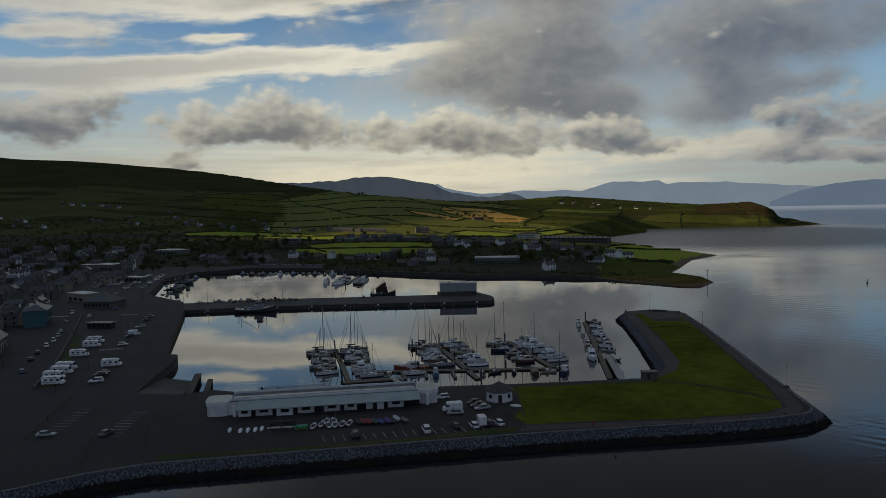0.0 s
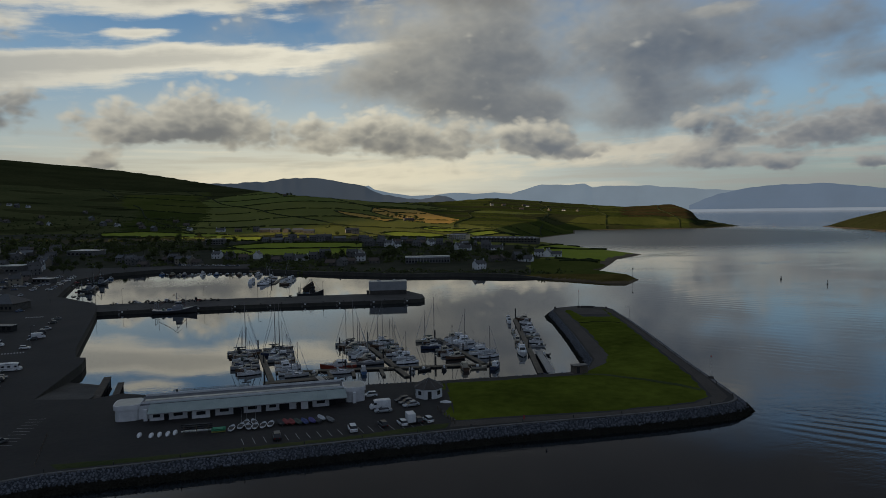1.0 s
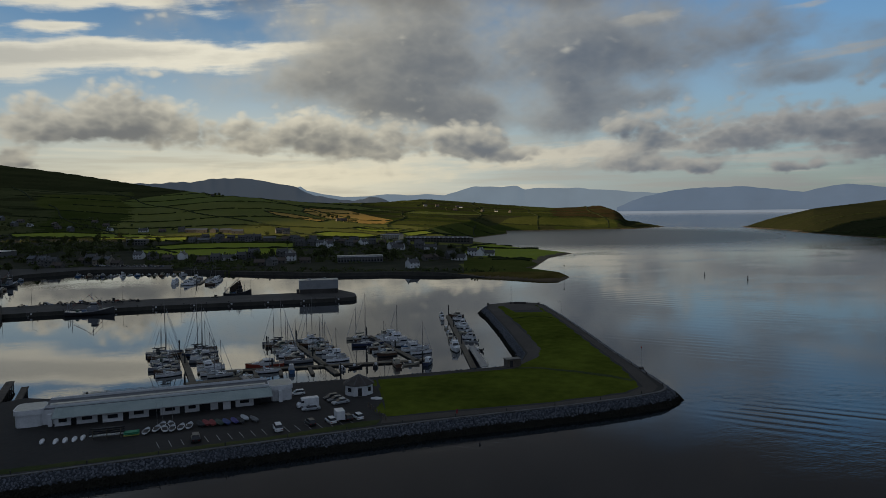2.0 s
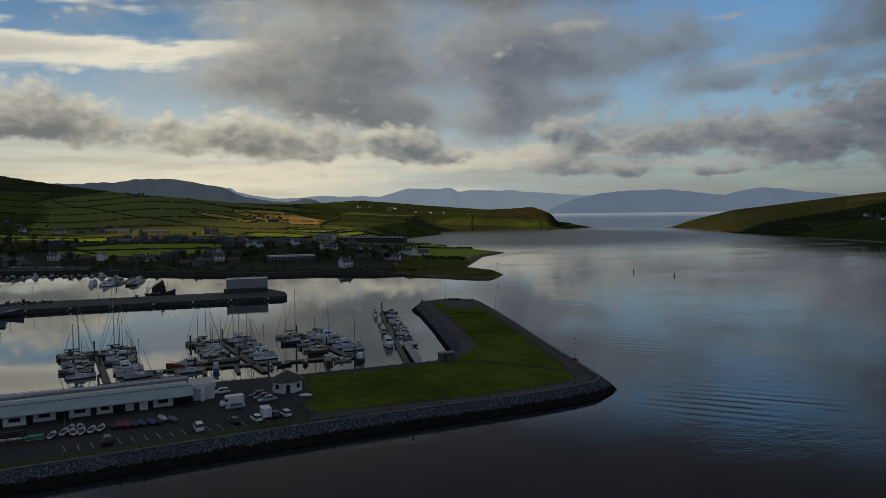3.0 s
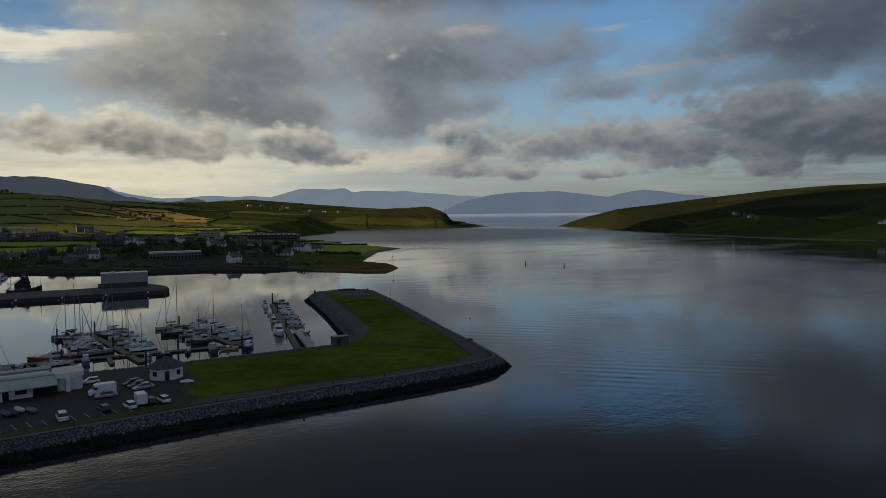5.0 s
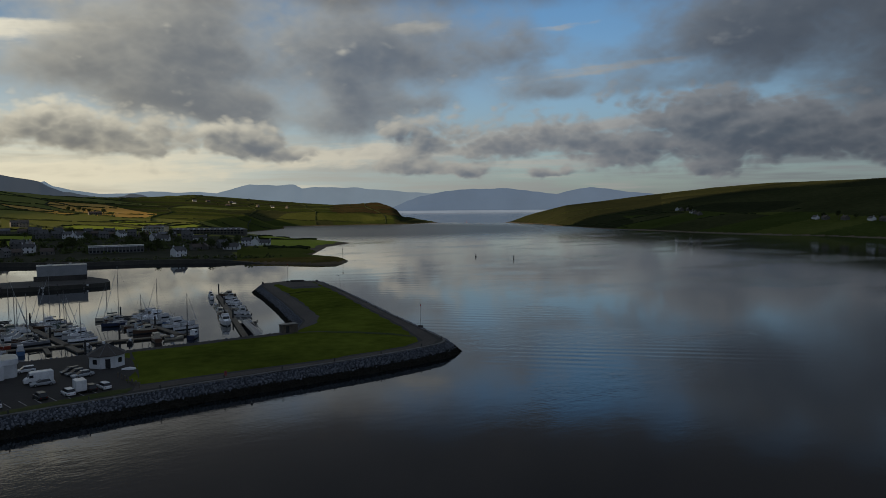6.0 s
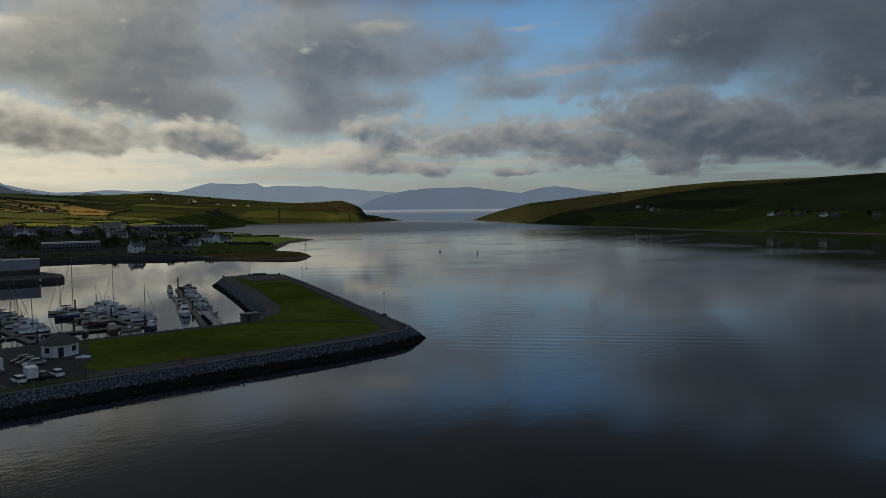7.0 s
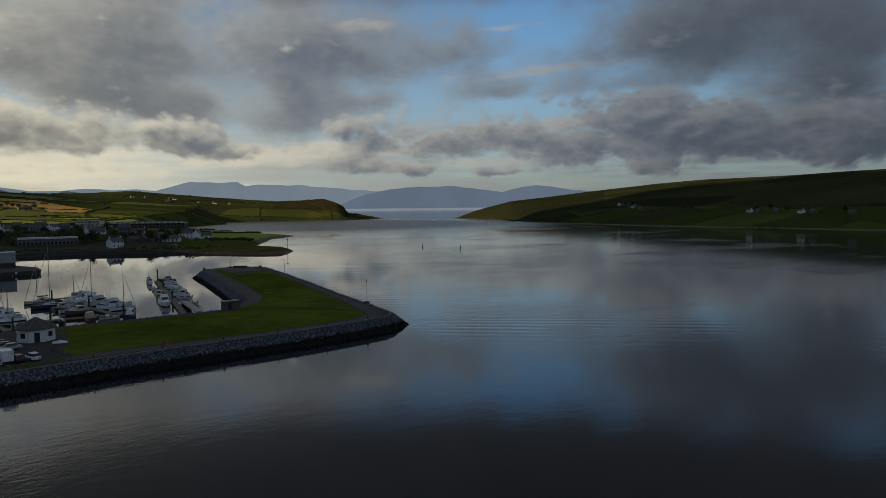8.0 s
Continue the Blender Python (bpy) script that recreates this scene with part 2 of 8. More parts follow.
def water_material():
    """Calm sea water: nearly black by itself, mirroring the sky, with wind-ruffled lanes."""
    m = bpy.data.materials.new("sea_water")
    m.use_nodes = True
    n, l = m.node_tree.nodes, m.node_tree.links
    bsdf = n["Principled BSDF"]
    bsdf.inputs["Base Color"].default_value = (0.006, 0.009, 0.011, 1)
    place = n.new("ShaderNodeNewGeometry").outputs["Position"]
    mp = n.new("ShaderNodeVectorMath")
    mp.operation = "MULTIPLY"
    l.new(place, mp.inputs[0])
    mp.inputs[1].default_value = (0.6, 1.0, 1.0)
    small, lanes = n.new("ShaderNodeTexNoise"), n.new("ShaderNodeTexNoise")
    l.new(mp.outputs[0], small.inputs["Vector"])
    small.inputs["Scale"].default_value, small.inputs["Detail"].default_value = 0.35, 4
    l.new(mp.outputs[0], lanes.inputs["Vector"])
    lanes.inputs["Scale"].default_value, lanes.inputs["Detail"].default_value = 0.018, 3
    lane = n.new("ShaderNodeMapRange")
    l.new(lanes.outputs["Fac"], lane.inputs[0])
    lane.inputs[1].default_value, lane.inputs[2].default_value = 0.52, 0.66
    lane.inputs[3].default_value, lane.inputs[4].default_value = 0.25, 2.2
    # the enclosed basin lies calmer than the open water
    away = n.new("ShaderNodeVectorMath")
    away.operation = "DISTANCE"
    l.new(place, away.inputs[0])
    away.inputs[1].default_value = (-40, 400, 0)
    open_water = n.new("ShaderNodeMapRange")
    l.new(away.outputs["Value"], open_water.inputs[0])
    open_water.inputs[1].default_value, open_water.inputs[2].default_value = 190, 330
    open_water.inputs[3].default_value, open_water.inputs[4].default_value = 0.02, 0.105
    ruffle = n.new("ShaderNodeMath")
    ruffle.operation = "MULTIPLY"
    l.new(lane.outputs[0], ruffle.inputs[0])
    l.new(open_water.outputs[0], ruffle.inputs[1])
    bp = n.new("ShaderNodeBump")
    # a light breeze ripples the water off the sea wall
    inshore = n.new("ShaderNodeVectorMath")
    inshore.operation = "DISTANCE"
    l.new(place, inshore.inputs[0])
    inshore.inputs[1].default_value = (-25, 118, 0)
    breeze = n.new("ShaderNodeMapRange")
    breeze.interpolation_type = "SMOOTHSTEP"
    l.new(inshore.outputs["Value"], breeze.inputs[0])
    breeze.inputs[1].default_value, breeze.inputs[2].default_value = 75, 15
    breeze.inputs[3].default_value, breeze.inputs[4].default_value = 0.0, 0.06
    rippled = n.new("ShaderNodeMath")
    rippled.operation = "ADD"
    l.new(ruffle.outputs[0], rippled.inputs[0])
    l.new(breeze.outputs[0], rippled.inputs[1])
    mirror = n.new("ShaderNodeMapRange")
    l.new(away.outputs["Value"], mirror.inputs[0])
    mirror.inputs[1].default_value, mirror.inputs[2].default_value = 170, 330
    mirror.inputs[3].default_value, mirror.inputs[4].default_value = 2.0, 1.46
    l.new(mirror.outputs[0], bsdf.inputs["IOR"])
    l.new(rippled.outputs[0], bp.inputs["Strength"])
    bp.inputs["Distance"].default_value = 0.5
    fine = n.new("ShaderNodeTexNoise")
    l.new(mp.outputs[0], fine.inputs["Vector"])
    fine.inputs["Scale"].default_value, fine.inputs["Detail"].default_value = 1.5, 3
    both = n.new("ShaderNodeMath")
    both.operation = "MULTIPLY_ADD"
    l.new(fine.outputs["Fac"], both.inputs[0])
    both.inputs[1].default_value = 0.34
    l.new(small.outputs["Fac"], both.inputs[2])
    l.new(both.outputs[0], bp.inputs["Height"])

    def calc(op, a, b=None, c=None):
        k = n.new("ShaderNodeMath")
        k.operation = op
        for i, v in enumerate((a, b, c)):
            if isinstance(v, (int, float)):
                k.inputs[i].default_value = v
            elif v is not None:
                l.new(v, k.inputs[i])
        return k.outputs[0]

    # trains of low waves running in from the mouth, in broken patches
    axes = n.new("ShaderNodeSeparateXYZ")
    l.new(place, axes.inputs[0])
    ahead = calc("MULTIPLY_ADD", axes.outputs[0], 0.64, calc("MULTIPLY", axes.outputs[1], 0.77))
    across = calc("MULTIPLY_ADD", axes.outputs[0], 0.77, calc("MULTIPLY", axes.outputs[1], -0.64))
    patch = n.new("ShaderNodeTexNoise")
    l.new(place, patch.inputs["Vector"])
    patch.inputs["Scale"].default_value, patch.inputs["Detail"].default_value = 0.035, 2
    torn = n.new("ShaderNodeMapRange")
    torn.interpolation_type = "SMOOTHSTEP"
    l.new(patch.outputs["Fac"], torn.inputs[0])
    torn.inputs[1].default_value, torn.inputs[2].default_value = 0.40, 0.56

    def train(a0, c0, half_a, half_c, length, height):
        """Waves of one length inside an oval patch of sea."""
        da, dc = calc("DIVIDE", calc("SUBTRACT", ahead, a0), half_a), calc("DIVIDE", calc("SUBTRACT", across, c0), half_c)
        fade = calc("EXPONENT", calc("MULTIPLY", calc("MULTIPLY_ADD", da, da, calc("MULTIPLY", dc, dc)), -1.0))
        swell = calc("SINE", calc("MULTIPLY_ADD", lanes.outputs["Fac"], 9.0, calc("MULTIPLY", ahead, 6.2832 / length)))
        return calc("MULTIPLY", calc("MULTIPLY", swell, fade), calc("MULTIPLY", torn.outputs[0], height))

    waves = calc("ADD", train(197, 4, 15, 32, 4.8, 0.024), calc("ADD", train(262, -36, 34, 34, 5.6, 0.009), train(420, -60, 90, 90, 8.0, 0.009)))
    swells = n.new("ShaderNodeBump")
    swells.inputs["Strength"].default_value, swells.inputs["Distance"].default_value = 1.0, 1.0
    l.new(waves, swells.inputs["Height"])
    l.new(bp.outputs[0], swells.inputs["Normal"])
    l.new(swells.outputs[0], bsdf.inputs["Normal"])
    gloss = n.new("ShaderNodeMapRange")
    l.new(away.outputs["Value"], gloss.inputs[0])
    gloss.inputs[1].default_value, gloss.inputs[2].default_value = 190, 330
    gloss.inputs[3].default_value, gloss.inputs[4].default_value = 0.015, 0.065
    # a breeze over the northern bay breaks up the mirror
    bay = n.new("ShaderNodeVectorMath")
    bay.operation = "DISTANCE"
    l.new(place, bay.inputs[0])
    bay.inputs[1].default_value = (480, 1180, 0)
    dulled = n.new("ShaderNodeMapRange")
    dulled.interpolation_type = "SMOOTHSTEP"
    l.new(bay.outputs["Value"], dulled.inputs[0])
    dulled.inputs[1].default_value, dulled.inputs[2].default_value = 540, 260
    dulled.inputs[3].default_value, dulled.inputs[4].default_value = 0.0, 0.26
    l.new(calc("ADD", gloss.outputs[0], dulled.outputs[0]), bsdf.inputs["Roughness"])
    return m


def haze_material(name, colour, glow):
    """Land and sea so far off that the air's light is painted in, as emission."""
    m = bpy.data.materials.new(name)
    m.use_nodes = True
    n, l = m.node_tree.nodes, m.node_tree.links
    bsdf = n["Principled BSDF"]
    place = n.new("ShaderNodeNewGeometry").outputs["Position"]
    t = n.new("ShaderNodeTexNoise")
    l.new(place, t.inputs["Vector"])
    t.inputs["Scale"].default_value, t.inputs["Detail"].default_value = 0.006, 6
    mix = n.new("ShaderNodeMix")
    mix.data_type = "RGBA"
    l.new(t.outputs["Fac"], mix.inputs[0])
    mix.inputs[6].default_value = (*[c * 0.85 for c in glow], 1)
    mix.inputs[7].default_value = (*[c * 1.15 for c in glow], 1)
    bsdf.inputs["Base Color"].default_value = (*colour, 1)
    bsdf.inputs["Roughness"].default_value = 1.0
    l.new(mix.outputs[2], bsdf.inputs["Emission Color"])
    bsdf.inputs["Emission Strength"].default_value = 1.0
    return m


WATER = water_material()
ASPHALT = material("asphalt", (0.009, 0.0078, 0.0069), (0.024, 0.0205, 0.0178), 0.06, 0.9, 0.2, fine=12)
KERB_STONE = material("pale_kerb", (0.06, 0.058, 0.058), (0.16, 0.157, 0.155), 0.6, 0.9, 0.3, fine=5)
GRAVEL = material("gravel", (0.033, 0.028, 0.023), (0.074, 0.062, 0.050), 0.08, 0.95, 0.4, fine=20)
LAWN = material("mown_grass", (0.043, 0.055, 0.009), (0.110, 0.134, 0.019), 0.034, 0.95, 0.5, fine=9, spec=0.0)
TURF = material("rough_turf", (0.03, 0.045, 0.012), (0.07, 0.075, 0.025), 0.06, 0.95, 0.5, fine=14, spec=0.1)
CONCRETE = material("quay_concrete", (0.026, 0.0235, 0.021), (0.072, 0.065, 0.058), 0.12, 0.9, 0.25, fine=10)
WET_WALL = material("weedy_quay_wall", (0.015, 0.014, 0.010), (0.045, 0.042, 0.032), 0.3, 0.7, 0.5)
FIELD_BRIGHT = material("pasture_bright", (0.16, 0.205, 0.013), (0.225, 0.265, 0.024), 0.01, 0.95, 0.3, fine=15, spec=0.1)
FIELD_GREEN = material("pasture_green", (0.074, 0.095, 0.011), (0.120, 0.140, 0.019), 0.01, 0.95, 0.3, fine=15, spec=0.1)
FIELD_OLIVE = material("pasture_olive", (0.086, 0.098, 0.013), (0.136, 0.142, 0.023), 0.01, 0.95, 0.3, fine=15, spec=0.1)
FIELD_TAN = material("stubble_field", (0.33, 0.20, 0.042), (0.45, 0.28, 0.065), 0.012, 0.95, 0.3, fine=15, spec=0.1)
MOOR = material("hill_moor", (0.026, 0.031, 0.013), (0.055, 0.058, 0.024), 0.006, 0.95, 0.4, fine=18, spec=0.0)
# dark also to stand in for cloud shade on the far headlands
GORSE_DIM = material("dim_gorse_and_bracken", (0.018, 0.022, 0.011), (0.036, 0.040, 0.018), 0.008, 0.95, 0.4, fine=18, spec=0.0)
# darker pastures, whose colour also stands in for missing sunlight on slopes and peninsula
PASTURE_DARK = material("pasture_dark", (0.030, 0.042, 0.010), (0.055, 0.068, 0.018), 0.012, 0.95, 0.4, fine=14, spec=0.0)
PASTURE_DULL = material("pasture_dull", (0.050, 0.062, 0.014), (0.085, 0.094, 0.025), 0.012, 0.95, 0.4, fine=14, spec=0.0)
HILL_GRASS = material("hill_grass", (0.046, 0.054, 0.022), (0.088, 0.092, 0.038), 0.006, 0.95, 0.4, fine=18, spec=0.0)
BRACKEN = material("brown_bracken", (0.034, 0.026, 0.012), (0.066, 0.050, 0.022), 0.012, 0.95, 0.4, fine=18, spec=0.0)
SPIT_TURF = material("dry_spit_turf", (0.058, 0.047, 0.014), (0.125, 0.098, 0.030), 0.06, 0.95, 0.5, fine=12, spec=0.0)
SHORE = material("shore_weed", (0.035, 0.025, 0.011), (0.12, 0.08, 0.036), 0.08, 0.9, 0.4, fine=12)
TOWN_SOIL = material("gardens_and_yards", (0.011, 0.015, 0.006), (0.040, 0.040, 0.022), 0.045, 0.95, 0.3, fine=12, spec=0.1)
HEDGE = material("hedge_leaves", (0.012, 0.018, 0.006), (0.035, 0.045, 0.014), 0.2, 0.95, fine=8, tint=0.2, spec=0.1)


# ---- mesh helpers ----
def bm_box(bm, x, y, z, sx, sy, sz, turn=0.0, bevel=0.0):
    """A box from its base centre."""
    m = pose(x, y, z + sz / 2, 0, 0, turn) @ Matrix.Diagonal((sx, sy, sz, 1))
    made = bmesh.ops.create_cube(bm, size=1, matrix=m)
    if bevel:
        edges = {e for v in made["verts"] for e in v.link_edges}
        bmesh.ops.bevel(bm, geom=list(edges), offset=bevel, segments=1, affect="EDGES")


def bm_tube(bm, a, b, r1, r2=None, seg=6):
    """A round bar from a to b."""
    a, b = Vector(a), Vector(b)
    d = b - a
    m = Matrix.Translation((a + b) / 2) @ d.to_track_quat("Z", "Y").to_matrix().to_4x4()
    bmesh.ops.create_cone(bm, cap_ends=True, segments=seg, radius1=r1, radius2=r1 if r2 is None else r2, depth=d.length, matrix=m)


def bm_prism(bm, ring, z0, z1, shrink=None):
    """A block on a ring of plan points; shrink: the top ring, if it differs."""
    low = [bm.verts.new((x, y, z0)) for x, y in ring]
    high = [bm.verts.new((x, y, z1)) for x, y in (shrink or ring)]
    k = len(ring)
    for i in range(k):
        j = (i + 1) % k
        bm.faces.new((low[i], low[j], high[j], high[i]))
    edges = [bm.edges.get((high[i], high[(i + 1) % k])) for i in range(k)]
    bmesh.ops.triangle_fill(bm, edges=edges, use_beauty=True)
    edges = [bm.edges.get((low[i], low[(i + 1) % k])) for i in range(k)]
    bmesh.ops.triangle_fill(bm, edges=edges, use_beauty=True)
    bmesh.ops.recalc_face_normals(bm, faces=bm.faces[:])


def mesh_of(name, bm, *mats, smooth=False):
    me = bpy.data.meshes.new(name)
    bm.to_mesh(me)
    bm.free()
    for m in mats:
        me.materials.append(m)
    if smooth:
        me.polygons.foreach_set("use_smooth", [True] * len(me.polygons))
    return me


def part(name, bm, mat, parent, label="", smooth=False):
    ob = new(name, mesh_of(name, bm, mat, smooth=smooth))
    ob.parent = parent
    return tagged(ob, label)


def solid(name, bm, mat, label, category, kind="", group="", smooth=False):
    return tagged(new(name, mesh_of(name, bm, mat, smooth=smooth)), label, category, group, kind)


def thing(name, label, category, group="", kind="", at=None):
    ob = new(name)
    if at is not None:
        ob.matrix_basis = at
    return tagged(ob, label, category, group, kind)


def face_mesh(name, verts, faces, *mats):
    me = bpy.data.meshes.new(name)
    me.from_pydata([tuple(v) for v in verts], [], [tuple(f) for f in faces])
    for m in mats:
        me.materials.append(m)
    me.update()
    return me

# ---- plan ----
QUAY, SEA = 4.3, 1.3             # levels of the made ground and of the water
NORTH_COAST = [(-4500, -1500), (-900, -1100), (-520, -300), (-330, 105), (-205, 300), (-205, 420), (-245, 480), (-262, 650), (-190, 692), (-102, 650),
               (-69, 622), (-12, 588), (25, 566), (68, 562), (113, 538), (145, 511), (165, 486), (182, 478), (197, 499),
               (200, 520), (185, 575), (204, 597), (250, 690), (299, 746), (290, 818), (256, 982), (250, 1130), (396, 1329), (448, 1500),
               (644, 1495), (740, 1460), (874, 1568), (860, 1680), (1100, 2600), (900, 4800), (-4800, 4700)]
SOUTH_COAST = [(990, 1433), (905, 1170), (835, 920), (800, 700), (805, 550), (825, 400), (845, 200), (900, -400),
               (4600, -600), (4600, 2600), (1500, 1760), (1080, 1500)]
NORTH_COAST = [(x * 0.978, y * 0.978) for x, y in NORTH_COAST]
SOUTH_COAST = [(x * 0.978, y * 0.978) for x, y in SOUTH_COAST]
# skyline of the land: azimuth, distance and height of the ridge
NORTH_RIDGE = [(-75, 3400, 270), (-35, 3400, 262), (-32, 3400, 274), (-29, 3400, 291), (-25, 3400, 279), (-20, 3300, 246), (-16.5, 3100, 208), (-13, 2800, 162), (-10.3, 2400, 128), (-6.6, 1900, 95), (-3, 1800, 84),
               (0.8, 1800, 71), (5.5, 2000, 71), (10, 2250, 83), (12.4, 2300, 76), (16.8, 2200, 59), (21, 2050, 48),
               (24.2, 1950, 54), (25.3, 1910, 50), (25.75, 1900, 41), (26.05, 1890, 17), (27.7, 1820, 9), (29.1, 1795, 3), (31, 1700, 1)]
SOUTH_RIDGE = [(34, 1750, 1), (35, 1760, 4), (37.2, 1700, 24), (39.5, 1680, 41), (42.3, 1780, 51), (46.9, 1900, 69),
               (50.8, 1900, 85), (55, 1800, 90), (61, 1500, 86), (67, 1400, 88), (90, 1400, 80)]


def inside_distance(px, py, ring):
    """Signed distance to a ring, positive inside, for arrays of points."""
    ring = np.array(ring, float)
    best, odd = np.full(px.shape, 1e12), np.zeros(px.shape, bool)
    for (ax, ay), (bx, by) in zip(ring, np.roll(ring, -1, 0)):
        ex, ey = bx - ax, by - ay
        t = np.clip(((px - ax) * ex + (py - ay) * ey) / (ex * ex + ey * ey), 0, 1)
        best = np.minimum(best, (px - ax - t * ex) ** 2 + (py - ay - t * ey) ** 2)
        if ay != by:
            odd ^= ((ay > py) != (by > py)) & (px < ax + (py - ay) * ex / ey)
    return np.where(odd, 1, -1) * np.sqrt(best)


def wave(x, y, size, seed):
    """Soft random swell between -1 and 1."""
    rng = np.random.RandomState(seed)
    total = 0
    for k in range(7):
        a, f, p = rng.uniform(0, 6.28), rng.uniform(0.6, 1.6) / size, rng.uniform(0, 6.28)
        total = total + np.sin((x * np.cos(a) + y * np.sin(a)) * f * 6.28 + p)
    return total / 4.0


def land_height(x, y):
    x, y = np.asarray(x, float), np.asarray(y, float)
    az, r = np.degrees(np.arctan2(x, y)), np.hypot(x, y)
    s = inside_distance(x, y, NORTH_COAST)
    ta = np.array(NORTH_RIDGE)
    soft = np.where(az < -4, 1.6, np.where(az > 23, 0.12, 0.35))
    R, Z = (sum(np.interp(az + k * soft, ta[:, 0], ta[:, c]) for k in (-1, -0.6, -0.2, 0.2, 0.6, 1)) / 6 for c in (1, 2))
    start = np.interp(az, [-75, -30, -10, 5, 12, 20, 24, 30], [560, 760, 720, 640, 650, 900, 1450, 1600])
    u = np.clip((r - start) / (R - start), 0, None)
    up = np.where(u < 1, 0.35 * u + 0.65 * u * u * (1.6 - 0.6 * u), 1 - 0.35 * np.clip(u - 1, 0, 0.9))
    h = 3.6 + (Z - 3.6) * up + wave(x, y, 420, 3) * np.clip(u, 0, 1) * (1 - np.clip(u, 0, 1)) * 9
    # unseen mountains added west of the town, to keep low sun off harbour and hillside
    west = 1 / (1 + np.exp((y - 800) / 45)) / (1 + np.exp((-650 - y) / 60))
    h = h + (412 + 25 * wave(x, y, 700, 61)) * np.exp(-((x + 2500) / 420) ** 2) / (1 + np.exp((700 - y) / 60)) / (1 + np.exp((y - 3000) / 90))
    h = h + 620 * west * np.exp(-((x + 1500) / 380) ** 2)
    shore = SEA + 0.1 + np.clip(s, -40, 1e9) * np.where(s > 0, 0.10, 0.25)
    cliff = np.where((az > 22) & (az < 27.5) & (r > 1700) | (az > 14) & (az < 24) & (r < 640), 0.5, 0.12)
    hn = np.minimum(h, SEA + 0.3 + np.clip(s, 0, 1e9) * cliff + np.clip(s - 20, 0, 1e9) * 0.3 + np.clip(s - 200, 0, 1e9))
    hn = np.where(s > 0, hn, np.maximum(shore, -4))
    s2 = inside_distance(x, y, SOUTH_COAST)
    tb = np.array(SOUTH_RIDGE)
    R2, Z2 = np.interp(az, tb[:, 0], tb[:, 1]), np.interp(az, tb[:, 0], tb[:, 2])
    c2 = np.interp(az, [35, 37, 42, 49, 56, 65, 75], [1735, 1560, 1240, 1060, 980, 920, 870])
    v = np.clip((r - c2) / np.maximum(R2 - c2, 20), 0, None)
    h2 = 2 + (Z2 - 2) * np.where(v < 1, 1.25 * v - 0.25 * v * v, 1 - 0.2 * np.clip(v - 1, 0, 2)) + wave(x, y, 300, 8) * 1.2
    h2 = np.where(s2 > 0, np.minimum(h2, SEA + 0.3 + s2 * 0.35), np.maximum(SEA + 0.2 + s2 * 0.2, -4))
    return np.maximum(hn, np.where(az > 20, h2, -4))


# fields: a slanted, gently warped net of boundaries
# its two directions are not square to each other: U rises to the left, V falls gently to the right
NET = np.array([[math.cos(radians(26)) / 230, math.sin(radians(26)) / 230], [math.sin(radians(8)) / 165, math.cos(radians(8)) / 165]])
NET_BACK = np.linalg.inv(NET)


def field_net(x, y):
    wx, wy = x + 12 * wave(x, y, 500, 5), y + 14 * wave(x, y, 600, 6)
    return NET[0, 0] * wx + NET[0, 1] * wy, NET[1, 0] * wx + NET[1, 1] * wy


def small_net(x, y):
    """The smaller fields of the low peninsula and of the far shore."""
    wx, wy = x + 14 * wave(x, y, 300, 25), y + 12 * wave(x, y, 260, 26)
    a = radians(-14)
    return (wx * math.cos(a) + wy * math.sin(a)) / 150, (-wx * math.sin(a) + wy * math.cos(a)) / 88


# fields that stand out: kind of crop and corners
MEADOWS = [(0, [(-189, 858), (-180, 915), (-142, 933), (-73, 918), (-13, 904), (-12, 829), (-14, 764), (-88, 782), (-168, 812)]),
           (0, [(-414, 1097), (-356, 1130), (-238, 1096), (-157, 1024), (-155, 968), (-237, 1015), (-329, 1042), (-388, 1040)]),
           (0, [(11, 1063), (37, 1096), (92, 1069), (111, 1034), (93, 988), (26, 1003)]),
           (0, [(70, 1151), (102, 1184), (163, 1135), (146, 1097), (111, 1092)]),
           (0, [(149, 1003), (146, 1075), (173, 1102), (262, 1165), (255, 1130)])]
HILL_FIELDS = [(3, [(3, 1601), (101, 1594), (170, 1342), (135, 1238), (71, 1280), (40, 1348), (-5, 1486)]),
           (3, [(-80, 1459), (-25, 1419), (44, 1311), (24, 1269), (-53, 1377)]),
           (10, [(411, 1517), (505, 1545), (712, 1553), (708, 1481), (547, 1506)]),
           # the green point: bright pasture colour stands in for sun that misses it
           (0, [(203, 835), (239, 875), (301, 831), (298, 725), (237, 645), (192, 640), (170, 739)]),
           (4, [(315, 1561), (431, 1623), (520, 1590), (315, 1414)])]
FIELDS = MEADOWS + HILL_FIELDS


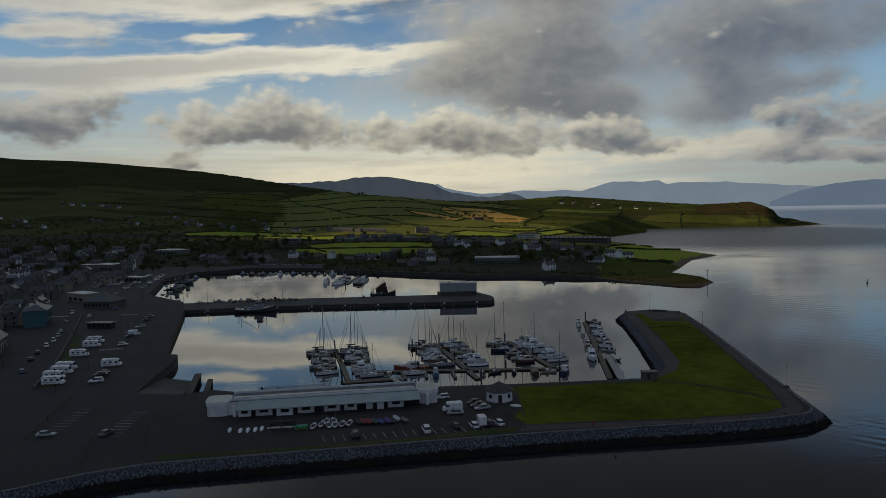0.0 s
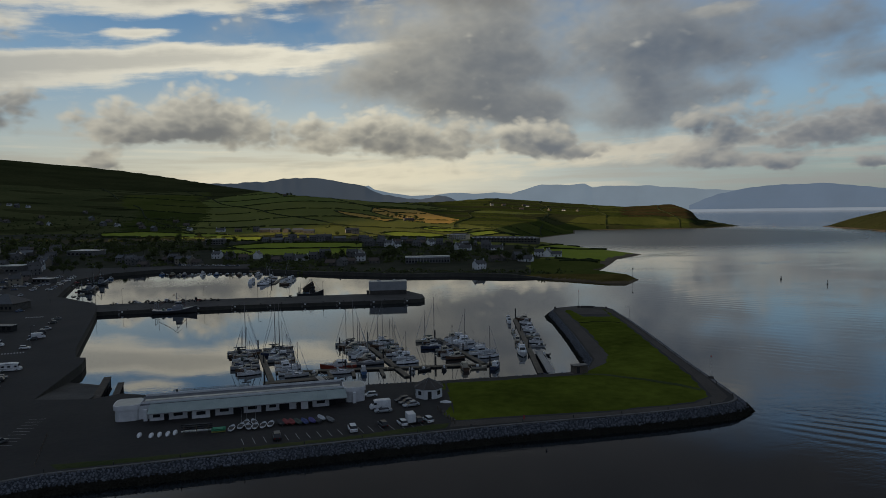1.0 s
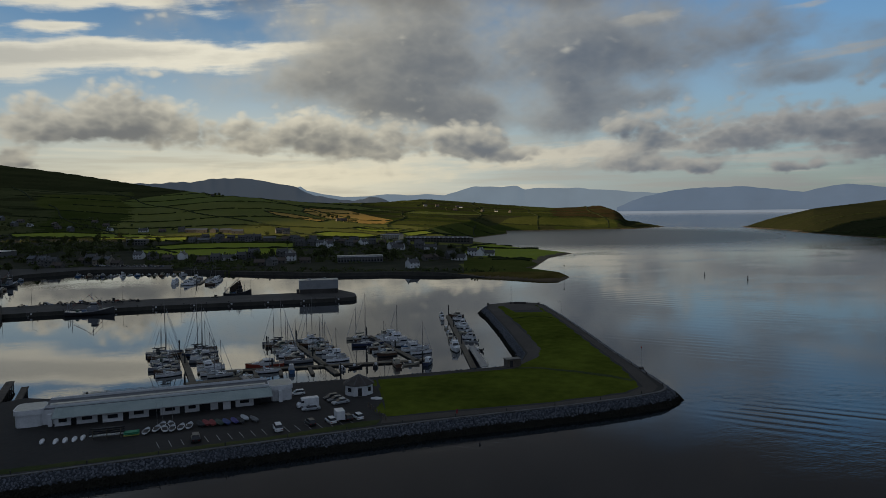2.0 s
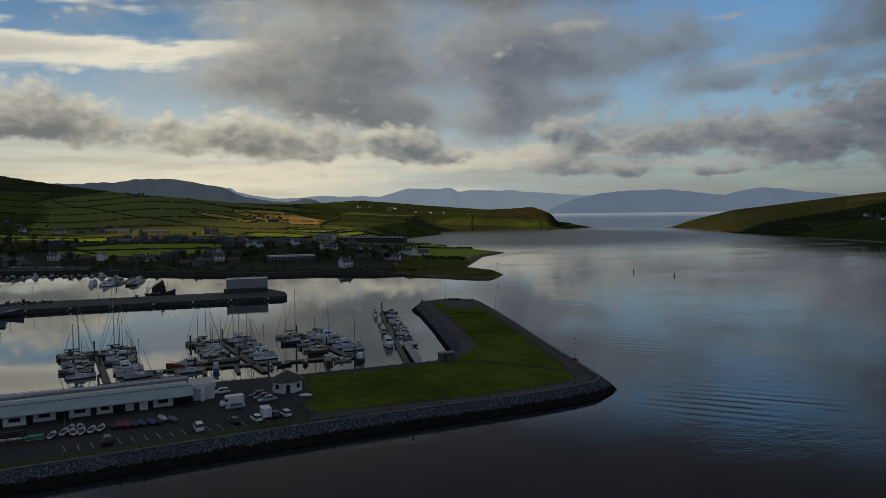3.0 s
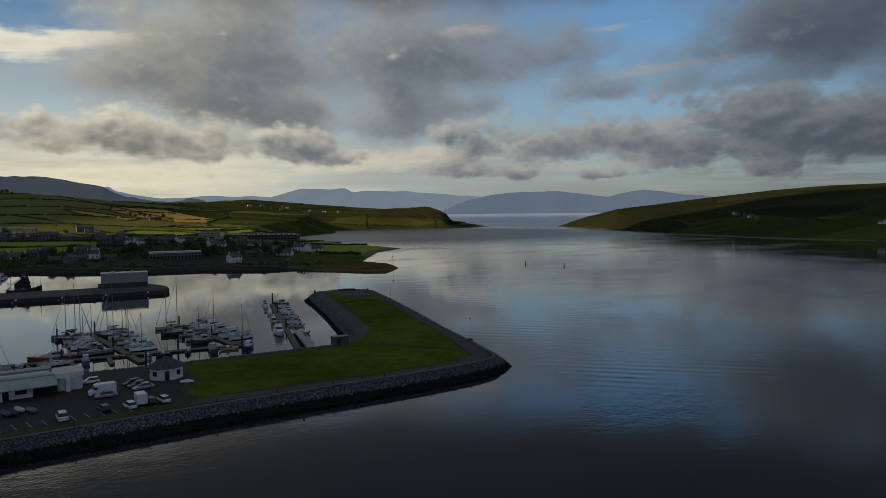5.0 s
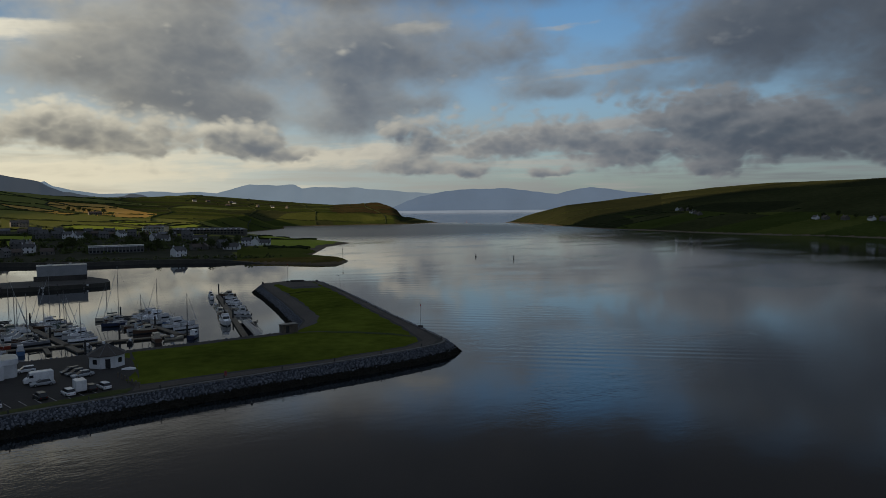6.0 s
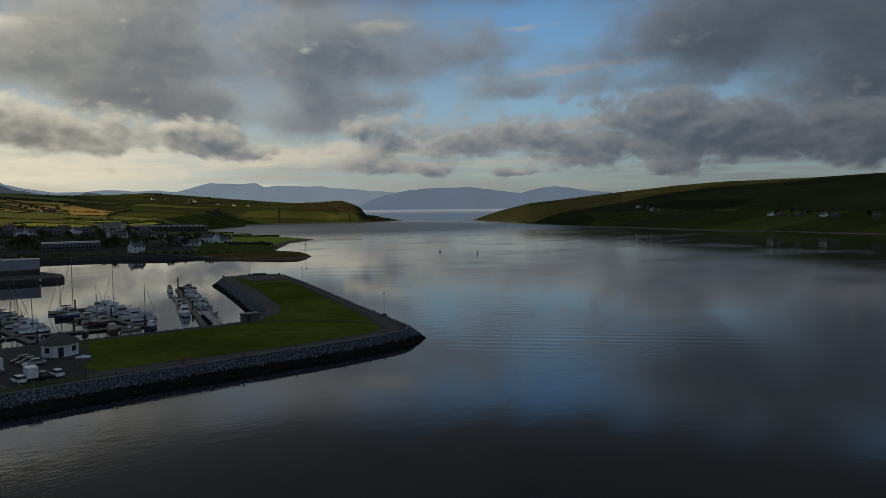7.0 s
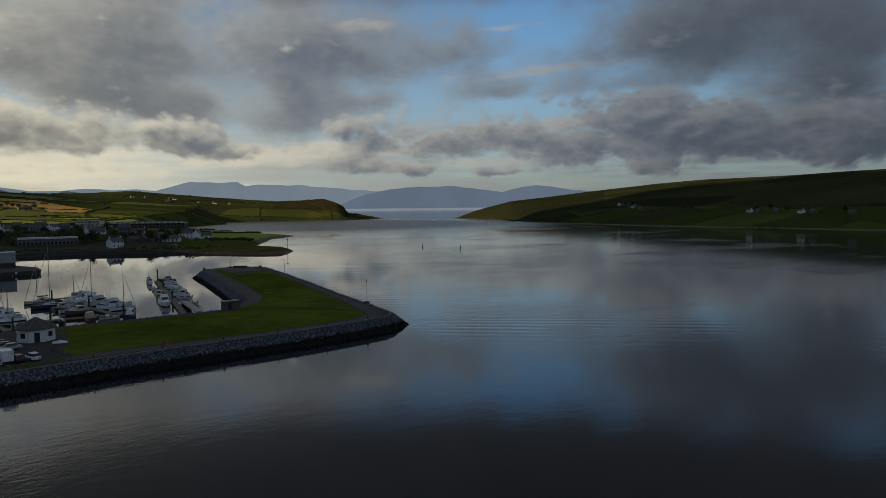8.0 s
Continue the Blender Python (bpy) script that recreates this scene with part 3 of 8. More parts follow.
def build_ground():
    azs = np.radians(np.concatenate([np.arange(-125, -36, 1.0), np.arange(-36, 72, 0.13), np.arange(72, 90.1, 1.0)]))
    rs = np.concatenate([np.geomspace(210, 470, 56), np.arange(472, 640, 2.4), np.geomspace(642, 1100, 76), np.geomspace(1105, 2500, 240), np.geomspace(2530, 4700, 26)])
    A, R = np.meshgrid(azs, rs, indexing="ij")
    X, Y = R * np.sin(A), R * np.cos(A)
    Z = land_height(X, Y)
    n, k = X.shape
    verts = np.stack([X, Y, Z], -1).reshape(-1, 3)
    i, j = np.meshgrid(np.arange(n - 1), np.arange(k - 1), indexing="ij")
    q = (i * k + j).ravel()
    faces = np.stack([q, q + k, q + k + 1, q + 1], 1)
    keep = Z.ravel()[faces].max(1) > -3.9
    faces = faces[keep]
    mid = verts[faces].mean(1)
    x, y, z = mid.T
    az, r = np.degrees(np.arctan2(x, y)), np.hypot(x, y)
    u, v = field_net(x, y)
    pick = (np.floor(u) * 37 + np.floor(v) * 91).astype(int) * 7919 % 101
    # kinds change from field to field, so they follow each field's middle
    uc, vc = np.floor(u) + 0.5, np.floor(v) + 0.5
    fx, fy = NET_BACK[0, 0] * uc + NET_BACK[0, 1] * vc, NET_BACK[1, 0] * uc + NET_BACK[1, 1] * vc
    faz, fr = np.degrees(np.arctan2(fx, fy)), np.hypot(fx, fy)
    steep = z > np.interp(az, [-75, -25, -14, -5, 0, 30], [45, 60, 80, 140, 300, 300])
    kind = np.select([pick < 46, pick < 92, pick < 96], [1, 2, 0], 3)
    kind = np.where((kind == 3) & ((faz < -3) | (faz > 9)), 2, kind)
    kind = np.where((kind == 0) & ((faz > 8) | (fr > 1500)), 2, kind)
    kind = np.where(steep, 4, kind)
    # pastures dulled in colour as if in shadow, then rough hill grass, to the west
    drift = az + 1.2 * wave(x, y, 300, 51) + 0.5 * wave(x, y, 45, 53)
    kind = np.where(drift < -13.5, np.where(pick < 50, 10, 9), kind)
    kind = np.where((drift < -18.5) | ((drift < -14) & (z > 105)), np.where(wave(x, y, 230, 54) > 0.35, 4, 11), kind)
    u2, v2 = small_net(x, y)
    pick2 = (np.floor(u2) * 53 + np.floor(v2) * 29).astype(int) * 7919 % 97
    low_fields = np.select([pick2 < 56, pick2 < 74, pick2 < 77], [9, 10, 1], 4)
    kind = np.where((faz > 4) & (r > 1190), low_fields, kind)
    # the brown dome at the end of the peninsula
    kind = np.where((az > 20.5 + 0.5 * wave(x, y, 120, 63)) & (az < 30) & (r > 1500), np.where(z > 24 + 5 * wave(x, y, 150, 64), 7, np.where(az > 25.5 + 0.6 * wave(x, y, 60, 66), 8, 9)), kind)
    kind = np.where(r > 2300, 4, kind)
    # across the mouth: fields along the shore, rough moor above
    far_shore = az > 30
    # the gorse colour along this shore carries cloud shade that the sun lacks
    kind = np.where(far_shore, np.where(z < 27 + 6 * wave(x, y, 260, 55), np.select([az < 44 + 1.5 * wave(x, y, 200, 58), pick2 < 62, pick2 < 84], [8, 9, 10], 4), np.where((az < 47) | (wave(x, y, 300, 56) > 0.2), 8, 4)), kind)
    town = (r < np.interp(az, [-75, -25, -17, -12, -6, -1, 6, 12], [1500, 1190, 1140, 1050, 985, 960, 885, 850]) + 25 * wave(x, y, 90, 16)) & (az < 14 + 1.5 * wave(x, y, 60, 15))
    west = (az < -13) & (r < np.interp(az, [-75, -35, -13], [1500, 1300, 850]))
    kind = np.where(town | west, 6, kind)
    for crop, ring in FIELDS:
        kind = np.where(inside_distance(x, y, ring) > 0, crop, kind)
    kind = np.where((az > 13) & (az < 23) & (r < 700) & (kind != 0), 10, kind)
    kind = np.where(z < SEA + np.where((az > 13) & (az < 24) & (r > 640) & (r < 1150), 1.35 + 0.35 * wave(x, y, 30, 65), 0.7), 5, kind)
    kind = np.where((az > 10) & (r < 545), np.where(z < SEA + 1.1, 5, 12), kind)
    me = face_mesh("ground", verts, faces, FIELD_BRIGHT, FIELD_GREEN, FIELD_OLIVE, FIELD_TAN, MOOR, SHORE, TOWN_SOIL, BRACKEN, GORSE_DIM, PASTURE_DARK, PASTURE_DULL, HILL_GRASS, SPIT_TURF)
    me.polygons.foreach_set("material_index", kind.astype(np.int32))
    me.polygons.foreach_set("use_smooth", [True] * len(me.polygons))
    tagged(new("ground", me), "green fields, moor and town gardens sloping to the shore", "ground", kind="structure")


build_ground()


def build_water():
    ring = [(4980 * math.sin(radians(a)), 4980 * math.cos(radians(a))) for a in range(0, 360, 4)]
    me = face_mesh("water", [(x, y, SEA) for x, y in ring], [list(range(len(ring)))[::-1]], WATER)
    tagged(new("water", me), "calm dark harbour water mirroring the clouds", "water", kind="structure")


build_water()


def build_backdrop():
    """Far mountains across the bay, and the strip of open sea before them."""
    def range_of(name, rows, r, mat, label, seed, base=48):
        rows = np.array(rows, float)
        azs = np.arange(rows[0, 0], rows[-1, 0], 0.08)
        top = base + r * np.tan(np.radians(np.interp(azs, rows[:, 0], rows[:, 1]))) + wave(azs * 40, azs * 0, 60, seed) * 4
        verts, faces = [], []
        for a, z in zip(np.radians(azs), top):
            for f, (dr, k) in enumerate(((0, 0.0), (25, 0.5), (60, 1.0))):
                verts.append(((r + dr) * math.sin(a), (r + dr) * math.cos(a), -1 + (z + 1) * k))
        for i in range(len(azs) - 1):
            for f in range(2):
                q = i * 3 + f
                faces.append((q, q + 3, q + 4, q + 1))
        tagged(new(name, face_mesh(name, verts, faces, mat)), label, "mountains", kind="structure")

    # ranges, hill and sea strip glow in haze colours instead of being lit through air
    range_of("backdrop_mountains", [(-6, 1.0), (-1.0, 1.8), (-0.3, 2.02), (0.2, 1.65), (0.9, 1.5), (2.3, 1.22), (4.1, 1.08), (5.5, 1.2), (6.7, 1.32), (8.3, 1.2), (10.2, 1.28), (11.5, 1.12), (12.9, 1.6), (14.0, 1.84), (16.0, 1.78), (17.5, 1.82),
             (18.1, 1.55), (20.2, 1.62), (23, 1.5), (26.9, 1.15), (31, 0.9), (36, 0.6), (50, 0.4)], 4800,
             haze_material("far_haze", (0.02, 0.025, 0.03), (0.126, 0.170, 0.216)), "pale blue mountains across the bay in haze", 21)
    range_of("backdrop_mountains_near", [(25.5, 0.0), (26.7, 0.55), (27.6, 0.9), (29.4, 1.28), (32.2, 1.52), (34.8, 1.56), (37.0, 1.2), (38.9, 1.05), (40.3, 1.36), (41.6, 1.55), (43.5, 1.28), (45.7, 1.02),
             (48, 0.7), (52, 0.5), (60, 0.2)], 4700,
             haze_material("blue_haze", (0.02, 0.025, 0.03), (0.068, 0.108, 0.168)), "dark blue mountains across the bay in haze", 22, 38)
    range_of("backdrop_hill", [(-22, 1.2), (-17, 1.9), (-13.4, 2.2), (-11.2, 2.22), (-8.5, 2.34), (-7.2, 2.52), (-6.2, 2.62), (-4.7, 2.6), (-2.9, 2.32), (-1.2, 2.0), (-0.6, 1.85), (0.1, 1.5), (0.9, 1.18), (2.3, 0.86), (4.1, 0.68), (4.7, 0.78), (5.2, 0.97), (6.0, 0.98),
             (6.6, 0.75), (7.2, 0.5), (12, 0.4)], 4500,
             haze_material("hill_haze", (0.02, 0.025, 0.03), (0.036, 0.047, 0.062)), "dark hill in blue haze behind the pastures", 23, 56)
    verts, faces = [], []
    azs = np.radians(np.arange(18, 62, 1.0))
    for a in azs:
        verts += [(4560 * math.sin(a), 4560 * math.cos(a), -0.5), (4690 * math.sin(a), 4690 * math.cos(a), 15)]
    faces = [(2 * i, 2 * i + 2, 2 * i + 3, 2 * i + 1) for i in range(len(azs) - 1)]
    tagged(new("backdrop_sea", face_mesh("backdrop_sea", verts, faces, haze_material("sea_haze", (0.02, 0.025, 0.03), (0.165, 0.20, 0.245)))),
           "pale open sea in haze beyond the harbour mouth", "sea", kind="structure")


build_backdrop()

# ---- made ground: quays, breakwater, pier ----
CREST = [(-330, 95), (-150, 112), (-104, 128), (-90, 135), (-77.6, 143.6), (-66.6, 148.6), (-49.8, 151.5), (-25, 155.9), (1.2, 160.4), (28.8, 164.7),
         (57, 167.8), (72, 169.6), (85, 172.1), (93, 174.4), (96.6, 176.9), (98.0, 181), (100.3, 198.5), (104, 227), (109.4, 262), (115.2, 303), (119, 338), (117, 346), (105, 351.5), (93, 347), (89, 338),
         (81, 276), (74, 230), (69, 219), (62, 213.5), (19.5, 210), (-3, 209)]
WEST_QUAY = [(-62, 207), (-73, 211), (-80, 206), (-96, 208), (-99.5, 236), (-101.5, 254), (-104.5, 265), (-108.5, 266), (-116, 285), (-137, 353), (-149, 391), (-161, 421),
             (-200, 462), (-234, 572), (-226, 626), (-184, 660), (-112, 640), (-120, 690), (-330, 690)]


def build_quay():
    bm = bmesh.new()
    bm_prism(bm, CREST + WEST_QUAY, -2, QUAY)
    bmesh.ops.recalc_face_normals(bm, faces=bm.faces[:])
    me = mesh_of("quay_ground", bm, ASPHALT, WET_WALL)
    for p in me.polygons:
        p.material_index = 0 if p.normal.z > 0.7 else 1
    tagged(new("quay_ground", me), "dark asphalt quay and breakwater ground", "quay", kind="structure")


build_quay()

PIER = 3.4
PIER_FRONT = [(-150, 391), (-126, 395), (-78, 401), (-28, 402), (4.7, 402.5), (27.5, 405), (30.3, 410)]
PIER_BACK = [(30, 425), (21.5, 446), (-4, 436), (-111, 431), (-162, 420)]


def build_pier():
    bm = bmesh.new()
    bm_prism(bm, PIER_FRONT + PIER_BACK, -2, PIER)
    me = mesh_of("pier", bm, CONCRETE, WET_WALL)
    for p in me.polygons:
        p.material_index = 0 if p.normal.z > 0.7 else 1
    tagged(new("pier", me), "long grey concrete fishing pier with weedy walls", "pier", kind="structure")


build_pier()


# ---- breakwater surfaces ----
STONE = material("armour_stone", (0.068, 0.076, 0.093), (0.128, 0.139, 0.160), 0.05, 0.85, 0.5, fine=60, tint=0.42)
STONE_HEAP = material("armour_stone_heap", (0.068, 0.076, 0.093), (0.128, 0.139, 0.160), 0.05, 0.85, 0.5, fine=60, pieces=0.42)
# darker than the stones: the shade in their gaps is put into this colour
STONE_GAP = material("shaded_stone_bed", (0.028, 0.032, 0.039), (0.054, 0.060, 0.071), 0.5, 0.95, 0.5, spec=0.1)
WEED = material("weedy_stone", (0.009, 0.009, 0.007), (0.022, 0.020, 0.015), 0.5, 0.9, 0.6, spec=0.15)


def along(points, step):
    """Places every step metres on a line of plan points, with the way ahead."""
    out, rest = [], 0.0
    for (ax, ay), (bx, by) in zip(points, points[1:]):
        d = math.hypot(bx - ax, by - ay)
        while rest <= d:
            out.append((ax + (bx - ax) * rest / d, ay + (by - ay) * rest / d, (bx - ax) / d, (by - ay) / d))
            rest += step
        rest -= d
    return out


def build_bank():
    """The stone-faced slope round the breakwater."""
    line = along(CREST[1:], 4.0)
    inner = [1.0 if i < len(line) * 0.70 else 0.75 for i in range(len(line))]
    verts, faces = [], []
    for (x, y, dx, dy), k in zip(line, inner):
        for o, z in ((-0.6, QUAY - 0.25), (0.3, QUAY - 0.15), (2.3 * k, SEA + 1.2), (6.0 * k, -0.6)):
            verts.append((x + dy * o, y - dx * o, z))
    for i in range(len(line) - 1):
        for f in range(3):
            q = 4 * i + f
            faces.append((q, q + 4, q + 5, q + 1))
    # upper slope takes the painted gap shade, lower slope the weed
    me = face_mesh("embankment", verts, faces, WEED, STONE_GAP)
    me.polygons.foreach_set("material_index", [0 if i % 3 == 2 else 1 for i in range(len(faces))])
    tagged(new("embankment", me), "dark stone-faced bank of the breakwater", "embankment", kind="structure")


build_bank()


def stone_shape(rng, rough=0.28):
    """A blocky boulder of 20 faces, about 1 m across."""
    bm = bmesh.new()
    bmesh.ops.create_icosphere(bm, subdivisions=1, radius=0.55)
    for v in bm.verts:
        v.co *= 1 + rng.uniform(-rough, rough)
    vs, fs = [tuple(v.co) for v in bm.verts], [[v.index for v in f.verts] for f in bm.faces]
    bm.free()
    return np.array(vs), fs


def build_stones():
    rng = random.Random(4)
    shapes = [stone_shape(rng) for _ in range(9)]
    line = along(CREST[2:], 0.42)
    near, rest_v, rest_f, weed_v, weed_f = [], [], [], [], []
    for n, (x, y, dx, dy) in enumerate(line):
        k = 1.0 if n < len(line) * 0.70 else 0.75
        for row in range(14):
            f = (row + rng.uniform(0.1, 0.9)) / 14
            o = (0.1 + 5.4 * f) * k
            z = QUAY - 0.1 - 4.2 * f + rng.uniform(-0.05, 0.18)
            if z < SEA - 0.6:
                continue
            s = rng.uniform(0.30, 0.58)
            j = rng.uniform(-0.35, 0.35)
            px, py = x + dy * o + dx * j, y - dx * o + dy * j
            m = Matrix.LocRotScale((px, py, z), Euler([rng.uniform(0, 6.28) for _ in range(3)]), (s * rng.uniform(0.8, 1.25), s, s * rng.uniform(0.7, 1.0)))
            shape = rng.randrange(9)
            if z > SEA + 1.3 and 18 < px < 34 and py < 170 and len(near) < 300:
                near.append((shape, m))
                continue
            vs, fs = shapes[shape]
            pts = (np.array(m.to_3x3()) @ vs.T).T + np.array(m.translation)
            into_v, into_f = (rest_v, rest_f) if z > SEA + (1.05 if k == 1.0 else 0.8) + rng.uniform(0, 0.5) else (weed_v, weed_f)
            base = len(into_v)
            into_v.extend(pts.tolist())
            into_f.extend([[base + i for i in f_] for f_ in fs])
    bank = bpy.data.objects["embankment"]
    for name, v, f, mat, label in (("stone_heap", rest_v, rest_f, STONE_HEAP, "grey armour stones in a loose heap"), ("weedy_stone_heap", weed_v, weed_f, WEED, "black weed-covered stones at the waterline")):
        ob = new(name, face_mesh(name, v, f, mat))
        ob.parent = bank
        tagged(ob, label, kind="stuff")
    return shapes, near


STONE_SHAPES, NEAR_STONES = build_stones()


def lawn_height(x, y, ring, rise, seed):
    d = inside_distance(x, y, ring)
    return QUAY + 0.05 + np.clip(d / 6, 0, 1) * (rise + 0.22 * wave(x, y, 26, seed) + 0.07 * wave(x, y, 7, seed + 1)) - np.clip(-d, 0, 3) * 0.5


def inset_lawn(name, ring, mat, rise, label, step=2.0, seed=1):
    """A gently mounded sheet of grass inside a ring."""
    xs, ys = [p[0] for p in ring], [p[1] for p in ring]
    gx, gy = np.arange(min(xs) - step, max(xs) + step, step), np.arange(min(ys) - step, max(ys) + step, step)
    X, Y = np.meshgrid(gx, gy, indexing="ij")
    d = inside_distance(X, Y, ring)
    Z = lawn_height(X, Y, ring, rise, seed)
    n, k = X.shape
    i, j = np.meshgrid(np.arange(n - 1), np.arange(k - 1), indexing="ij")
    q = (i * k + j).ravel()
    faces = np.stack([q, q + k, q + k + 1, q + 1], 1)
    faces = faces[d.ravel()[faces].max(1) > -step * 0.3]
    me = face_mesh(name, np.stack([X, Y, Z], -1).reshape(-1, 3), faces, mat)
    me.polygons.foreach_set("use_smooth", [True] * len(me.polygons))
    tagged(new(name, me), label, "grass", kind="structure")


LAWN_RING = [(20, 171.0), (57, 172), (84, 176.2), (91, 181.5), (96, 203), (100.5, 232), (105.5, 263), (111.5, 303), (113.2, 318), (116.2, 338), (114, 339.5), (110.8, 315.5), (98, 318), (99, 340), (94.6, 340), (88, 277), (81, 236), (76, 224), (64, 210.5), (21, 207)]
inset_lawn("lawn", LAWN_RING, LAWN, 0.35, "mown green grass on the breakwater", seed=11)
inset_lawn("lawn_strip", [(-68, 154.4), (-51, 155.9), (-31, 158.6), (-4.3, 163.2), (12, 168.2), (18.5, 169.3), (17, 165.2), (1, 162), (-25, 157.4), (-49, 153.5), (-65, 151)], TURF, 0.05,
           "narrow strip of grass beside the car park", step=0.8, seed=13)
inset_lawn("lawn_verge", [(17.5, 176), (20, 172), (21, 207), (17, 206), (22, 196), (21, 186)], LAWN, 0.03, "grass round the white hut", step=0.8, seed=14)


def flat(name, ring, z, mat, label, category="ground"):
    bm = bmesh.new()
    bm_prism(bm, ring, z - 0.25, z)
    solid(name, bm, mat, label, category, kind="structure")


flat("gravel_path", [(18, 165.9), (57, 168.9), (72, 170.7), (85, 173.3), (91.5, 175.6), (95.4, 180), (99.3, 198.7), (103, 227.2), (108.4, 262.2), (114.2, 303.2), (118, 338), (116, 345), (105, 350.2), (94, 346), (90, 338), (82, 276), (75, 230.5), (70, 220), (63.5, 214.5),
              (59, 213), (63, 209), (80, 222), (93, 325), (114, 322), (112, 303), (106, 263), (101, 232), (96.5, 203), (91.5, 181), (84, 175.4), (57, 171.2), (19, 170.2)], QUAY + 0.03, GRAVEL, "gravel path along the breakwater's edge", "path")
def strip_on_lawn(name, points, width, sink, mat, label, category):
    """A worn line that follows the mounds of the breakwater's grass."""
    line = along(points, 1.5)
    xs, ys = [], []
    for x, y, dx, dy in line:
        for o in (-width / 2, width / 2):
            xs.append(x + dy * o)
            ys.append(y - dx * o)
    zs = lawn_height(np.array(xs), np.array(ys), LAWN_RING, 0.35, 11) + sink
    faces = [(2 * i, 2 * i + 1, 2 * i + 3, 2 * i + 2) for i in range(len(line) - 1)]
    tagged(new(name, face_mesh(name, list(zip(xs, ys, zs)), faces, mat)), label, category, kind="structure")


strip_on_lawn("worn_track", [(63, 211), (70, 207.5), (80, 199), (92, 187)], 2.2, 0.05, TURF, "worn earth track across the grass", "path")
strip_on_lawn("ditch", [(91, 301), (100, 300), (109, 296.5)], 1.6, 0.05, GORSE_DIM, "dark shallow ditch across the grass", "ditch")


def kerb_line(name, points, width, rise, mat, label, offset=0.0):
    verts, faces = [], []
    for x, y, dx, dy in along(points, 3.0):
        for o, z in ((-width, -0.1), (-width, rise), (0, rise), (0, -0.4)):
            verts.append((x + dy * (o + offset), y - dx * (o + offset), QUAY + z))
    n = len(verts) // 4
    for i in range(n - 1):
        for f in range(3):
            q = 4 * i + f
            faces.append((q, q + 4, q + 5, q + 1))
    tagged(new(name, face_mesh(name, verts, faces, mat)), label, "kerb", kind="structure")


kerb_line("kerb", CREST[3:21], 0.7, 0.14, KERB_STONE, "pale concrete edge along the sea wall's crest")


def slip():
    top, low = [(-96, 207.5), (-80.2, 205.5)], [(-101.5, 250), (-86, 243)]
    verts = [(*top[0], QUAY), (*top[1], QUAY), (*low[1], 0.4), (*low[0], 0.4), (*top[0], -3), (*top[1], -3), (*low[1], -3), (*low[0], -3)]
    faces = [(0, 3, 2, 1), (0, 1, 5, 4), (1, 2, 6, 5), (2, 3, 7, 6), (3, 0, 4, 7)]
    tagged(new("slipway", face_mesh("slipway", verts, faces, CONCRETE)), "grey concrete slipway running into the basin", "slipway", kind="structure")


slip()

# ---- more materials ----
WHITE_PAINT = material("white_render", (0.50, 0.51, 0.52), (0.66, 0.67, 0.68), 0.4, 0.7, 0.1, fine=6, tint=0.12)
CREAM_PAINT = material("cream_render", (0.17, 0.15, 0.115), (0.25, 0.22, 0.17), 0.4, 0.7, 0.1, tint=0.2)
GREY_RENDER = material("grey_render", (0.075, 0.075, 0.073), (0.14, 0.14, 0.136), 0.4, 0.8, 0.1, tint=0.25)
STONE_WALL = material("rubble_wall", (0.06, 0.056, 0.048), (0.13, 0.122, 0.106), 0.7, 0.9, 0.4, tint=0.2)
SLATE = material("roof_slate", (0.020, 0.021, 0.024), (0.046, 0.048, 0.054), 0.6, 0.38, 0.2, tint=0.25)
TILE = material("brown_roof_tile", (0.05, 0.035, 0.028), (0.09, 0.065, 0.05), 0.6, 0.7, 0.2, tint=0.25)
SHEET_ROOF = material("pale_sheet_roof", (0.28, 0.29, 0.28), (0.42, 0.43, 0.41), 0.15, 0.4, 0.1, metal=0.3)
DARK_FELT = material("dark_roof_felt", (0.07, 0.075, 0.082), (0.15, 0.155, 0.165), 0.3, 0.8, 0.2, fine=10)
BARN_ROOF = material("dull_barn_sheet", (0.055, 0.063, 0.074), (0.10, 0.11, 0.122), 0.2, 0.5, 0.1)
GREEN_ROOF = material("green_grey_canopy", (0.225, 0.285, 0.275), (0.32, 0.38, 0.37), 0.25, 0.55, 0.1, fine=10)
GLASS_DARK = material("window_glass", (0.012, 0.014, 0.017), (0.022, 0.025, 0.03), 0.3, 0.08)
# near black, standing in for the shade inside openings
DARK_VOID = material("dark_doorway", (0.010, 0.010, 0.011), (0.02, 0.02, 0.02), 0.5, 0.8)
TIMBER = material("weathered_timber", (0.055, 0.045, 0.034), (0.12, 0.10, 0.078), 0.5, 0.9, 0.3, fine=8)
PONTOON = material("pontoon_deck", (0.10, 0.082, 0.058), (0.19, 0.16, 0.115), 0.5, 0.9, 0.2, fine=10)
PILE_STEEL = material("dark_steel_pile", (0.012, 0.012, 0.013), (0.03, 0.028, 0.026), 0.5, 0.6, 0.2)
GALV = material("galvanised_steel", (0.30, 0.31, 0.32), (0.42, 0.43, 0.44), 0.6, 0.4, metal=0.7)
RUBBER = material("tyre_rubber", (0.012, 0.012, 0.012), (0.025, 0.025, 0.025), 2.0, 0.8)
RIM = material("wheel_alloy", (0.25, 0.25, 0.26), (0.35, 0.35, 0.36), 2.0, 0.4, metal=0.8)
LAMP_CLEAR = material("headlamp_lens", (0.45, 0.46, 0.47), (0.55, 0.56, 0.57), 2.0, 0.15)
LAMP_RED = material("tail_lamp", (0.20, 0.01, 0.01), (0.28, 0.015, 0.012), 2.0, 0.25)
